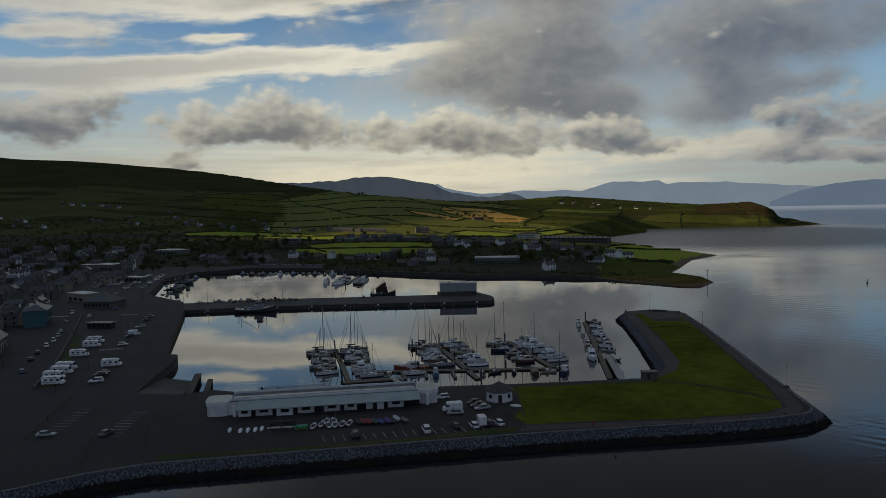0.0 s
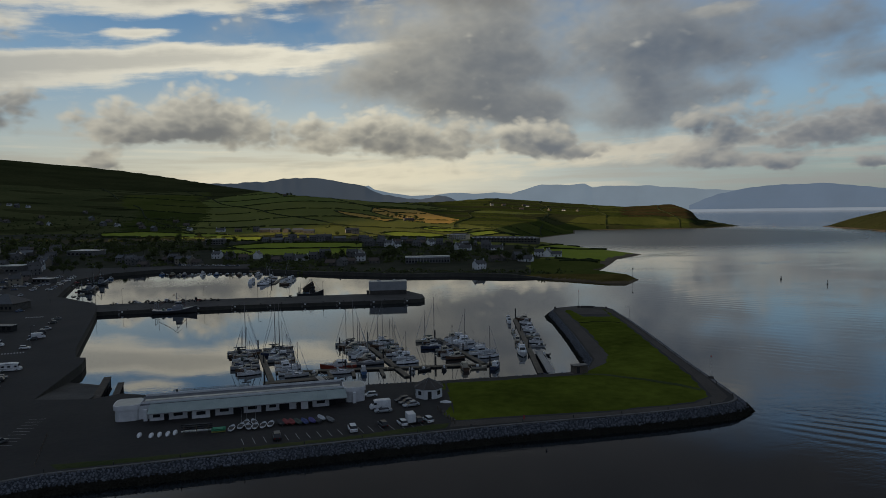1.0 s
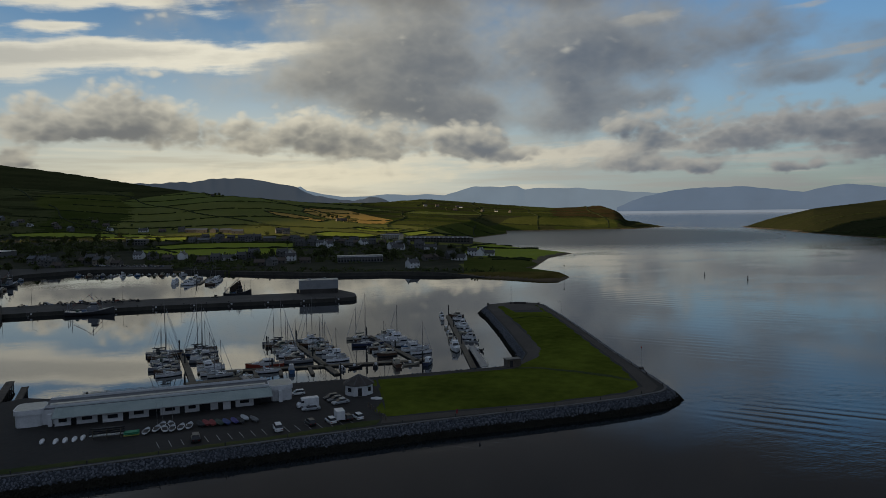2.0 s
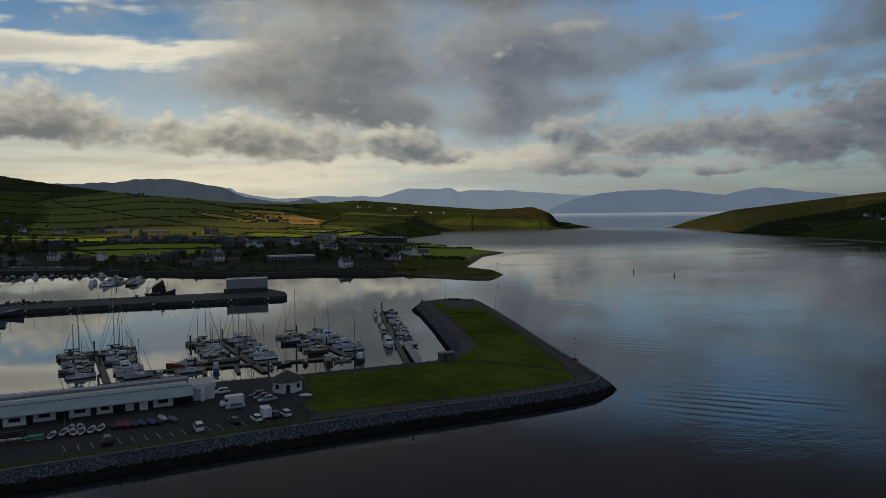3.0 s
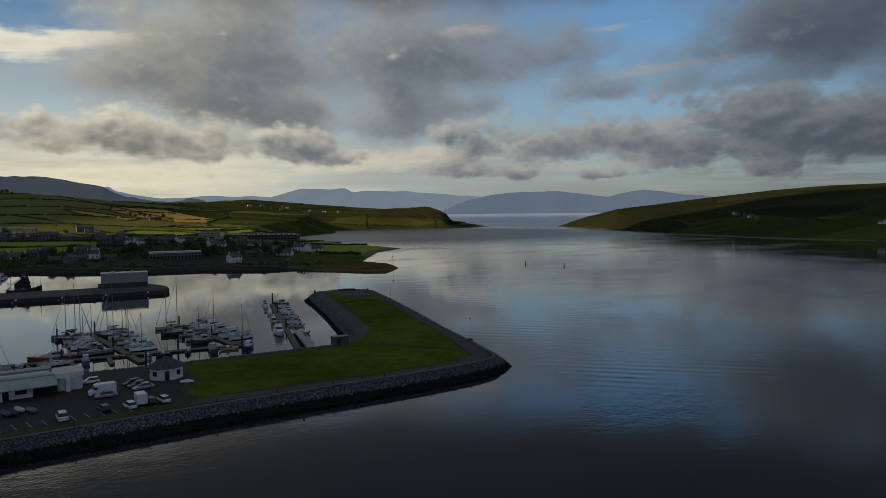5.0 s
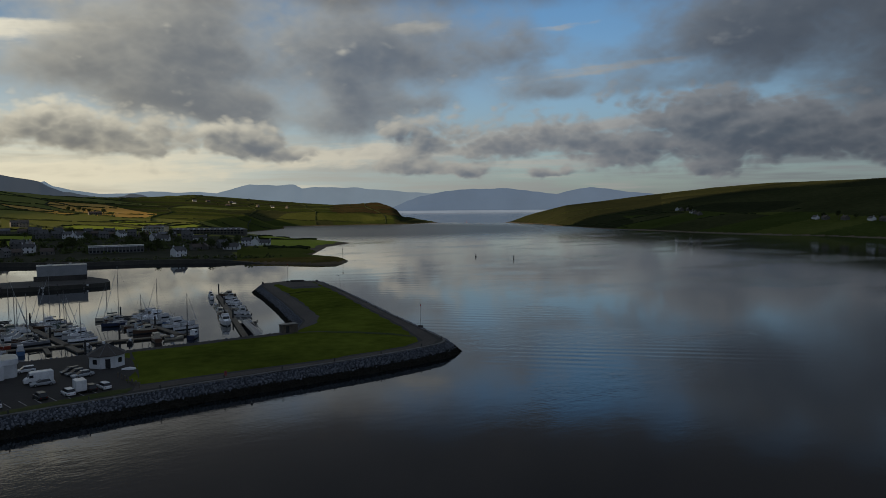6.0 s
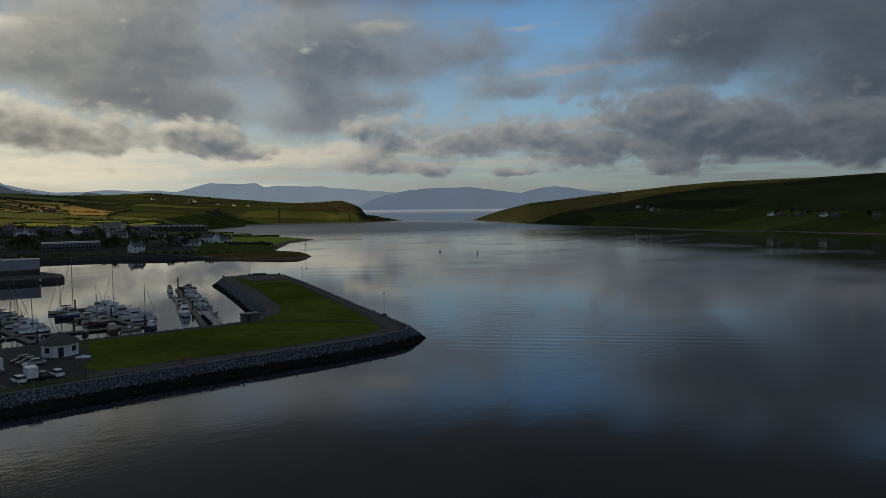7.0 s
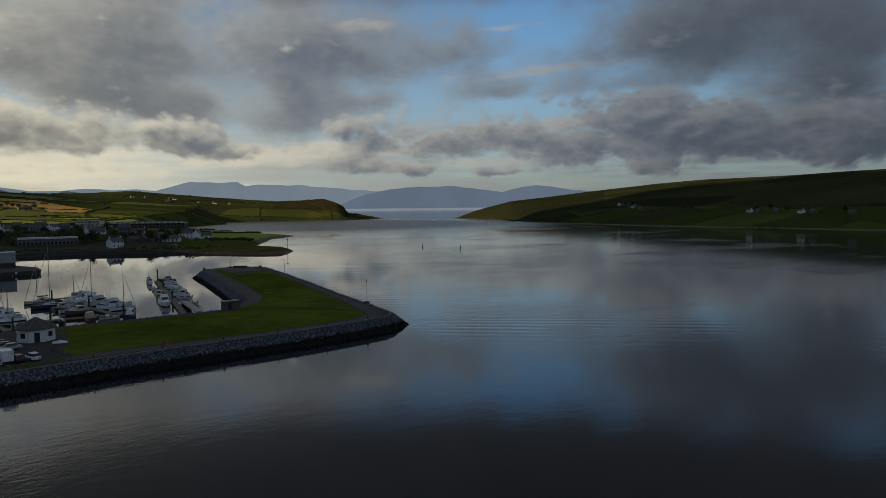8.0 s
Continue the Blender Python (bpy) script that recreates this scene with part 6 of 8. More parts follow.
def motor_boat(L, colour="white", fly=False, cabin_paint="white"):
    B, free = L * 0.34, 0.7 + L * 0.05
    b = thing("motor_boat", f"{colour}-hulled cabin motor boat moored at a pontoon", "motor boat", "moored motor boats")
    bm = bmesh.new()
    loft(bm, hull_rings(L, B, free, 0.4, 0.9, 0.6))
    boot_top(part("hull", bm, HULLS[colour], b), free)
    bm = bmesh.new()
    loft(bm, deck_rings(L, B, free, 0.9, 0.6))
    part("deck", bm, DECK, b)
    bm = bmesh.new()
    loft(bm, [[(x * L, -w * B, free), (x * L, -w * B * 0.85, free + h), (x * L, w * B * 0.85, free + h), (x * L, w * B, free)] for x, w, h in ((-0.2, 0.38, 1.55), (0.08, 0.38, 1.6), (0.2, 0.34, 0.75), (0.36, 0.2, 0.35), (0.42, 0.1, 0.15))])
    cabin = part("cabin", bm, HULLS[cabin_paint], b)
    for s in (-1, 1):
        bm = bmesh.new()
        bm_box(bm, -0.06 * L, s * 0.365 * B, free + 0.75, L * 0.24, 0.1, 0.5)
        part("side_window", bm, GLASS_DARK, cabin)
    bm = bmesh.new()
    loft(bm, [[(x * L, -0.29 * B, z), (x * L, 0.29 * B, z), (x * L, 0.29 * B, z - 0.08), (x * L, -0.29 * B, z - 0.08)] for x, z in ((0.10, free + 1.52), (0.195, free + 0.85))])
    part("windscreen", bm, GLASS_DARK, cabin)
    if fly:
        bm = bmesh.new()
        loft(bm, [[(x * L, -w * B, free + 1.5), (x * L, -w * B, free + h), (x * L, w * B, free + h), (x * L, w * B, free + 1.5)] for x, w, h in ((-0.22, 0.3, 2.1), (0.0, 0.3, 2.3), (0.06, 0.26, 2.3))])
        part("flybridge", bm, BOAT_WHITE, b)
        bm = bmesh.new()
        for s in (-1, 1):
            bm_tube(bm, (-0.2 * L, s * 0.28 * B, free + 2.0), (-0.16 * L, s * 0.24 * B, free + 3.3), 0.05)
        bm_tube(bm, (-0.16 * L, -0.24 * B, free + 3.3), (-0.16 * L, 0.24 * B, free + 3.3), 0.06)
        part("radar_arch", bm, BOAT_WHITE, b)
    bm = bmesh.new()
    bm_tube(bm, (-0.1 * L, 0, free + 1.5), (-0.1 * L, 0, free + 3.6), 0.03)
    part("aerial", bm, ALLOY, b)
    bm = bmesh.new()
    for s in (-1, 1):
        bm_tube(bm, (0.05 * L, s * 0.46 * B, free + 0.6), (0.52 * L, 0, free + 0.95), 0.03, seg=4)
        for f, w in ((0.1, 0.45), (0.25, 0.34), (0.4, 0.18)):
            bm_tube(bm, (f * L, s * w * B, free), (f * L, s * w * B, free + 0.75), 0.025, seg=4)
    part("bow_rail", bm, GALV, b)
    return b


def open_boat(L, colour="white"):
    b = thing("open_boat", f"small open {colour} boat with an outboard motor", "boat", "moored small boats")
    B, free = L * 0.36, 0.62
    bm = bmesh.new()
    rings = hull_rings(L, B, free, 0.25, 0.85, 0.5)
    loft(bm, rings)
    part("hull", bm, HULLS[colour], b)
    bm = bmesh.new()
    loft(bm, [[(x * L, -w * B, free + 0.02), (x * L, w * B, free + 0.02), (x * L, w * B, free + 0.1), (x * L, -w * B, free + 0.1)] for x, w in ((-0.42, 0.36), (-0.1, 0.43), (0.25, 0.3), (0.46, 0.06))])
    part("cover", bm, CLOTHS["dark"], b)
    bm = bmesh.new()
    bm_box(bm, -0.05 * L, 0, free + 0.1, L * 0.16, B * 0.4, 0.7, bevel=0.06)
    part("console", bm, GEL_WHITE, b)
    bm = bmesh.new()
    bm_box(bm, -0.49 * L, 0, free - 0.3, 0.35, 0.4, 1.0, bevel=0.08)
    part("outboard_motor", bm, HULLS["black"], b)
    return b


def trawler(L, colour, x, y, a, label, upper="white", net=False):
    B, free = L * 0.27, 1.7
    t = thing("fishing_trawler", label, "trawler", at=afloat(x, y, a))
    bm = bmesh.new()
    loft(bm, hull_rings(L, B, free, 0.8, 0.85, 2.6))
    hull = part("hull", bm, HULLS[colour], t)
    bm = bmesh.new()
    loft(bm, [[(px + 0.02 * L * 0, py * 1.01, pz + 0.03) for px, py, pz in ring] for ring in [[(r[0][0], r[0][1], r[0][2] - 0.3), (r[0][0], r[0][1], r[0][2]), (r[-1][0], r[-1][1], r[-1][2]), (r[-1][0], r[-1][1], r[-1][2] - 0.3)] for r in hull_rings(L, B, free, 0.8, 0.85, 2.6)]])
    part("gunwale", bm, HULLS[upper], hull, "worn top strake")
    bm = bmesh.new()
    bm_box(bm, 0.12 * L, 0, free, L * 0.22, B * 0.62, 2.4, bevel=0.1)
    bm_box(bm, 0.14 * L, 0, free + 2.4, L * 0.13, B * 0.5, 2.2, bevel=0.1)
    house = part("wheelhouse", bm, HULLS[upper], t)
    bm = bmesh.new()
    bm_box(bm, 0.14 * L, 0, free + 3.4, L * 0.135, B * 0.52, 0.6)
    part("wheelhouse_window", bm, GLASS_DARK, house, "dark wheelhouse window")
    for px, h in ((0.1, 9.5), (-0.32, 7.5), (0.3, 7.0)):
        bm = bmesh.new()
        bm_tube(bm, (px * L, 0, free), (px * L, 0, free + h), 0.14, 0.09)
        part("mast", bm, HULLS["grey"], t)
    bm = bmesh.new()
    bm_tube(bm, (0.3 * L, 0, free + 2.0), (0.02 * L, 0, free + 9.0), 0.09)
    bm_tube(bm, (-0.32 * L, 0, free + 3.0), (-0.05 * L, 0, free + 6.5), 0.09)
    part("derrick", bm, HULLS["red"], t)
    bm = bmesh.new()
    for s in (-1, 1):
        bm_tube(bm, (-0.38 * L, s * B * 0.36, free), (-0.38 * L, s * B * 0.36, free + 4.2), 0.12)
    bm_tube(bm, (-0.38 * L, -B * 0.36, free + 4.2), (-0.38 * L, B * 0.36, free + 4.2), 0.14)
    part("gantry", bm, HULLS["grey"], t)
    for s in (-0.25, 0.1):
        bm = bmesh.new()
        bm_tube(bm, (-0.2 * L, s * B - 0.6, free + 0.7), (-0.2 * L, s * B + 0.8, free + 0.7), 0.6, seg=10)
        part("net_drum", bm, HULLS["green"], t)
    for px in (-0.1, -0.05, 0.4):
        bm = bmesh.new()
        bm_box(bm, px * L, rng.uniform(-0.6, 0.6), free, 1.1, 1.3, 0.9, bevel=0.05)
        part("fish_box", bm, HULLS["blue"], t)
    for s in (-1, 1):
        bm = bmesh.new()
        for k in range(9):
            bm_tube(bm, ((-0.34 + 0.05 * k) * L, s * B * 0.45, free), ((-0.34 + 0.05 * k) * L, s * B * 0.45, free + 1.0), 0.04)
        bm_tube(bm, (-0.34 * L, s * B * 0.45, free + 1.0), (0.06 * L, s * B * 0.45, free + 1.0), 0.05)
        part("railing", bm, HULLS["grey"], t)
        bm = bmesh.new()
        bm_tube(bm, (0.1 * L, 0, free + 9.3), (-0.42 * L, s * B * 0.3, free), 0.035)
        bm_tube(bm, (0.1 * L, 0, free + 9.3), (0.46 * L, s * 0.3, free + 0.8), 0.035)
        part("stay", bm, HULLS["black"], t)
    bm = bmesh.new()
    bm_tube(bm, (0.1 * L, -1.0, free + 7.6), (0.1 * L, 1.0, free + 7.6), 0.07)
    bm_box(bm, 0.1 * L, 0, free + 6.2, 0.7, 0.7, 0.5)
    part("radar_bar", bm, HULLS["white"], t, "white radar on the mast")
    if net:
        # a dark trawl net slung from a raised boom
        bm = bmesh.new()
        bm_tube(bm, (-0.42 * L, 0, free + 0.6), (0.10 * L, 0, free + 9.2), 0.12)
        part("boom", bm, HULLS["grey"], t)
        rings = []
        for k in range(7):
            f = k / 6
            x_, top = (-0.22 + 0.36 * f) * L, 3.4 + 5.6 * f - 1.2 * f * f
            sag = 2.6 + 2.4 * math.sin(math.pi * min(1, f * 0.9 + 0.1))
            rings.append([(x_, 0.25, free + top), (x_ + 0.1 * k, 0.5, free + top - sag * 0.5), (x_ + 0.15 * k, 0.15, free + top - sag), (x_ + 0.15 * k, -0.15, free + top - sag), (x_ + 0.1 * k, -0.5, free + top - sag * 0.5), (x_, -0.25, free + top)])
        loft(bm := bmesh.new(), rings)
        part("net", bm, NET_TWINE, t, "dark trawl net hung up to dry")


NET_TWINE = material("trawl_net", (0.018, 0.014, 0.011), (0.05, 0.036, 0.026), 1.5, 0.95, 0.6, fine=8)
trawler(23, "black", -112, 401.2, 5, "dark fishing trawler with a grey wheelhouse along the pier", "grey")
trawler(17, "black", -42, 460.5, 15, "dark fishing trawler with a raised boom and hung net", "black", True)
trawler(17, "black", -214, 566, 68, "dark fishing trawler against the harbour wall", "grey")
trawler(15, "black", -205, 520, 70, "dark fishing boat against the harbour wall", "grey")

Y = [yacht(11.5, 16.5, "brown", "dark"), yacht(10, 13.2, "grey", "dark"), yacht(12.5, 17.6, "navy", "dark"), yacht(9, 11.6, "cream", "green"), yacht(8, 10.2, "white", "white")]
M = [motor_boat(8.6, "white", True), motor_boat(7.2, "brown", cabin_paint="cream"), motor_boat(6.6, "navy"), motor_boat(10.6, "white", True), motor_boat(6.0, "blue"), motor_boat(5.6, "white")]
O = [open_boat(5.2, "white"), open_boat(4.8, "black"), open_boat(5.6, "cream")]
used = set()


def moor(source, x, y, a):
    """Puts a boat afloat; the first call for a model moves it, later ones copy it."""
    m = afloat(x, y, a) @ pose(0, 0, 0, rng.uniform(-0.6, 0.6))
    if source not in used:
        used.add(source)
        source.matrix_basis = m
        return source
    return copy_thing(source, m)


def berth(line, s, side, source, length, gap=1.7, turn=0.0):
    """Moors a boat across a walkway, s metres from its far end; side +1: to the right seen from that end."""
    (ax, ay), (bx, by) = LINES[line]
    d = math.hypot(bx - ax, by - ay)
    dx, dy = (bx - ax) / d, (by - ay) / d
    nx, ny = -dy, dx                       # towards +x for lines that run to the camera
    off = side * (gap + length * 0.5)
    a = math.degrees(math.atan2(ny * side, nx * side)) + (180 if rng.random() < 0.55 else 0) + turn
    moor(source, ax + dx * s + nx * off, ay + dy * s + ny * off, a + rng.uniform(-2, 2))


for s, k in ((4, Y[2]), (8.5, Y[0]), (13, M[1]), (17.5, Y[4]), (22, Y[3]), (26.5, M[2]), (31, Y[1]), (36, M[1]), (41, Y[4])):
    berth("p1", s, -1, k, 10)
for s, k in ((3, Y[0]), (7.5, Y[1]), (11.5, Y[2]), (16, Y[3]), (20, M[0]), (24.5, Y[1]), (29, M[1]), (33.5, Y[4]), (39, M[0]), (46, Y[4])):
    berth("p1", s, 1, k, 10)
for s, k in ((3, Y[1]), (7, Y[0]), (11.5, M[1]), (16, Y[3]), (20, Y[4]), (25, M[0]), (30, M[0]), (35, M[1]), (41, Y[1])):
    berth("p2", s, -1, k, 10)
for s, k in ((4, Y[1]), (8.5, M[0]), (13, Y[0]), (17, Y[4]), (21.5, Y[3]), (26, M[1]), (30.5, Y[4]), (35, M[2]), (40, M[0]), (45, Y[4])):
    berth("p2", s, 1, k, 9.5)
for s, k in ((3, Y[3]), (7.5, M[1]), (12, M[2]), (17, Y[2]), (22, O[0]), (27, M[1]), (33, Y[4]), (39, M[1])):
    berth("p3", s, -1, k, 8.5)
for s, k in ((2, M[1]), (7, M[3]), (13, M[3]), (19, Y[1]), (24, M[3]), (30, M[4]), (35, M[3]), (41, Y[4])):
    berth("p3", s, 1, k, 9)
for n, (x, y) in enumerate(((24.5, 241.8), (31.5, 241.2), (36.5, 241.5), (42.5, 240.5), (-20.5, 242.5), (17.5, 241.5), (13, 240.6))):
    moor((O[1], M[1], O[2], M[2], O[2], O[1], O[0])[n], x, y, (84, 95, 12, 60, 80, 15, 96)[n] + rng.uniform(-8, 8))
moor(Y[4], -26.5, 240.5, 12)
moor(M[4], -3.6, 241.5, 95)
berth_red = motor_boat(12.5, "red")
berth_red.matrix_basis = afloat(-12, 250.2, 184)
moor(Y[4], -11.5, 242.5, 4)
(ax, ay), (bx, by) = LINES["p4"]
for s, k, side in ((2, M[5], -1), (10, M[5], -1), (34, O[2], -1), (46, O[0], -1), (58, M[1], -1), (66, O[0], -1), (80, M[3], -1), (3, M[1], 1), (13, M[5], 1), (20, O[1], 1), (27, M[5], 1), (34, M[5], 1), (41, O[0], 1), (47, O[2], 1), (54, O[1], 1), (60, M[5], 1), (67, O[0], 1), (84, O[1], 1)):
    if side < 0:
        f = s / math.hypot(bx - ax, by - ay)
        moor(k, ax + (bx - ax) * f - 3.4, ay + (by - ay) * f, 262 + rng.uniform(-4, 4))
    else:
        berth("p4", s, 1, k, 5.6, 1.6, -12)

# boats in the inner harbour
for x, y, a, k in ((-178, 636, 70, M[1]), (-167, 634, 80, M[2]), (-157, 631, 75, O[0]), (-150, 630, 80, M[0]), (-138, 628, 60, M[4]), (-128, 626, 70, O[1]), (-117, 622, 75, M[1]), (-107, 617, 66, O[2]), (-99, 612, 70, M[0]), (-188, 640, 60, M[4]),
                   (-84, 560, 5, M[3]), (-84, 552, 5, Y[1]), (-84, 544, 4, M[3]), (-84, 568, 4, Y[3]), (-67, 552, 185, M[3]), (-67, 543, 182, M[0]), (-67, 562, 182, M[3]), (-84, 536, 4, M[0]), (-84, 576, 5, M[1]), (-67, 571, 183, Y[1]), (-67, 534, 182, M[1]), (-84, 584, 5, M[0]), (-67, 580, 182, M[2]), (-95, 549, 95, M[3]), (-95, 562, 93, M[0]), (-207, 540, 70, M[1]), (-216, 590, 72, O[1]), (-222, 612, 70, M[4]), (-203, 505, 70, O[2]), (-146, 443, 8, M[4]), (-137, 445, 6, O[0]), (-128, 446, 5, M[2]), (-156, 442, 10, O[1])):
    moor(k, x, y, a)
for k in range(17):
    moor((O[1], O[0], O[2])[k % 3], -183 + 5.3 * k, 637.5 - 0.018 * (k - 2) ** 2 * 5 + (k % 3), 70 + rng.uniform(-14, 14))
LINES["p5"] = ((-74, 598), (-76, 538))
pontoon(*LINES["p5"], 2.6)
pile(-74, 602, 9.0, 0.35)
pile(-77, 535, 4.0)

# channel marks
def buoy(x, y, h, mat, label, size=1.0):
    b = thing("channel_buoy", label, "buoy", "channel buoys", at=afloat(x, y) @ Matrix.Scale(size, 4))
    bm = bmesh.new()
    bm_tube(bm, (0, 0, -0.6), (0, 0, 0.7), 0.6, 0.5, seg=14)
    part("float", bm, mat, b)
    bm = bmesh.new()
    for i in range(4):
        a = math.pi / 2 * i
        bm_tube(bm, (0.42 * math.cos(a), 0.42 * math.sin(a), 0.7), (0.2 * math.cos(a), 0.2 * math.sin(a), h * 0.75), 0.07)
    part("tower", bm, mat, b)
    bm = bmesh.new()
    bm_tube(bm, (0, 0, h * 0.7), (0, 0, h), 0.35, 0.25, seg=10)
    part("top_mark", bm, mat, b)


buoy(296.2, 477.1, 2.4, HULLS["black"], "dark channel buoy afloat on calm water")
buoy(307.2, 441.2, 2.8, HULLS["black"], "dark channel buoy with a tall top mark")
buoy(39.7, 158.6, 1.2, HULLS["black"], "small dark mooring buoy near the sea wall", 0.4)
buoy(905, 1480, 6, HULLS["red"], "far red buoy in the harbour mouth")
b = thing("spit_beacon", "slim beacon pole on the shingle spit", "beacon", at=afloat(192, 497))
bm = bmesh.new()
bm_tube(bm, (0, 0, -1), (0, 0, 9), 0.16, 0.1)
part("pole", bm, PILE_STEEL, b)
bm = bmesh.new()
bm_box(bm, 0, 0, 8.4, 0.8, 0.8, 0.8, bevel=0.1)
part("cage", bm, PILE_STEEL, b)

def pier_edge(x):
    return float(np.interp(x, [p[0] for p in PIER_FRONT], [p[1] for p in PIER_FRONT]))


# pier furniture: bollards, ladders, stacked gear
for k in range(14):
    f = (k + 0.5) / 14
    bm = bmesh.new()
    bm_tube(bm, (0, 0, 0), (0, 0, 0.55), 0.28, 0.22, seg=9)
    bm_tube(bm, (0, 0, 0.5), (0, 0, 0.68), 0.36, seg=9)
    solid("bollard", bm, PILE_STEEL, "cast iron mooring bollard on the pier's edge", "bollard", group="pier bollards").matrix_basis = pose(-140 + 164 * f, pier_edge(-140 + 164 * f) + 1.2, PIER)
for k in range(9):
    x = -138 + 19.5 * k
    y = pier_edge(x) - 0.12
    l = thing("quay_ladder", "pale steel ladder down the pier wall", "ladder", "pier ladders", at=pose(x, y, 0))
    for s in (-0.3, 0.3):
        bm = bmesh.new()
        bm_tube(bm, (s, 0, SEA), (s, 0, PIER + 0.3), 0.06, seg=5)
        part("stile", bm, GALV, l)
    for z in range(5):
        bm = bmesh.new()
        bm_tube(bm, (-0.3, 0, SEA + 0.2 + 0.4 * z), (0.3, 0, SEA + 0.2 + 0.4 * z), 0.035, seg=5)
        part("rung", bm, GALV, l)
    bm = bmesh.new()
    bm_box(bm, 0, -0.05, SEA + 0.9, 1.7, 0.25, 1.1, bevel=0.05)
    part("fender_panel", bm, CONCRETE, l, "pale concrete panel")
    bm = bmesh.new()
    bm_box(bm, 1.6, -0.02, PIER - 1.05, 0.9, 0.1, 0.8)
    part("berth_board", bm, GEL_WHITE, l, "small white berth board")
for n, (x, y, a) in enumerate(((-108, 424, 5), (-101, 424.5, 8), (-114, 426, 0), (-126, 424, 12), (-133, 425, 4), (-51, 428, 0), (-150, 418, 20), (-141, 423, 0), (-118, 419, 8), (-121, 423, 40), (-96, 426, 10), (-92, 422, 70), (-111, 417, 15), (-129, 419, 30))):
    g = thing("gear_pile", "pile of lobster pots and nets on the pier", "fishing gear", "fishing gear", at=pose(x, y, PIER, 0, 0, a))
    for k in range(7):
        bm = bmesh.new()
        bm_box(bm, rng.uniform(-1.8, 1.8), rng.uniform(-0.7, 0.7), 0.5 * (k % 3), 1.0, 0.7, 0.5, rng.uniform(-20, 20), bevel=0.08)
        part("lobster_pot", bm, (CLOTHS["dark"], HULLS["black"], TIMBER)[k % 3], g)
place_copies(street_lamp(9.0, "tall lamp post on the pier"), [(-69, 424, 0), (-99.5, 420.6, 0), (-146, 421, 0), (-31, 432, 0)], PIER)
def tractor(x, y, a):
    t = thing("tractor", "dark pier tractor with a front loader among fishing gear", "tractor", at=pose(x, y, PIER, 0, 0, a))
    bm = bmesh.new()
    bm_box(bm, 1.1, 0, 0.9, 2.2, 0.9, 0.9, bevel=0.12)
    bm_box(bm, -0.6, 0, 0.7, 1.6, 1.0, 0.7, bevel=0.1)
    part("body", bm, HULLS["red"], t, "worn red bonnet")
    bm = bmesh.new()
    bm_box(bm, -0.6, 0, 1.4, 1.4, 1.3, 1.4, bevel=0.1)
    cab = part("cab", bm, GLASS_DARK, t)
    bm = bmesh.new()
    bm_box(bm, -0.6, 0, 2.8, 1.6, 1.5, 0.12, bevel=0.04)
    part("cab_roof", bm, HULLS["black"], cab)
    for wx, r_ in ((-0.9, 0.85), (1.7, 0.5)):
        for s in (-1, 1):
            bm = bmesh.new()
            bm_tube(bm, (wx, s * 0.65, r_), (wx, s * 1.05, r_), r_, seg=16)
            wheel = part("wheel", bm, RUBBER, t)
            bm = bmesh.new()
            bm_tube(bm, (wx, s * 1.04, r_), (wx, s * 1.09, r_), r_ * 0.5, seg=12)
            part("rim", bm, HULLS["grey"], wheel)
    bm = bmesh.new()
    for s in (-0.6, 0.6):
        bm_tube(bm, (0.4, s, 1.6), (3.0, s, 0.9), 0.09)
    bm_box(bm, 3.3, 0, 0.35, 0.7, 1.9, 0.7, bevel=0.05)
    part("loader", bm, HULLS["black"], t)


tractor(-103.5, 421, 8)

# ---- town and country ----
def ground_z(x, y):
    h = float(land_height(np.array([x]), np.array([y]))[0])
    if inside_distance(np.array([x]), np.array([y]), CREST + WEST_QUAY)[0] > 0:
        h = max(h, QUAY)
    return h


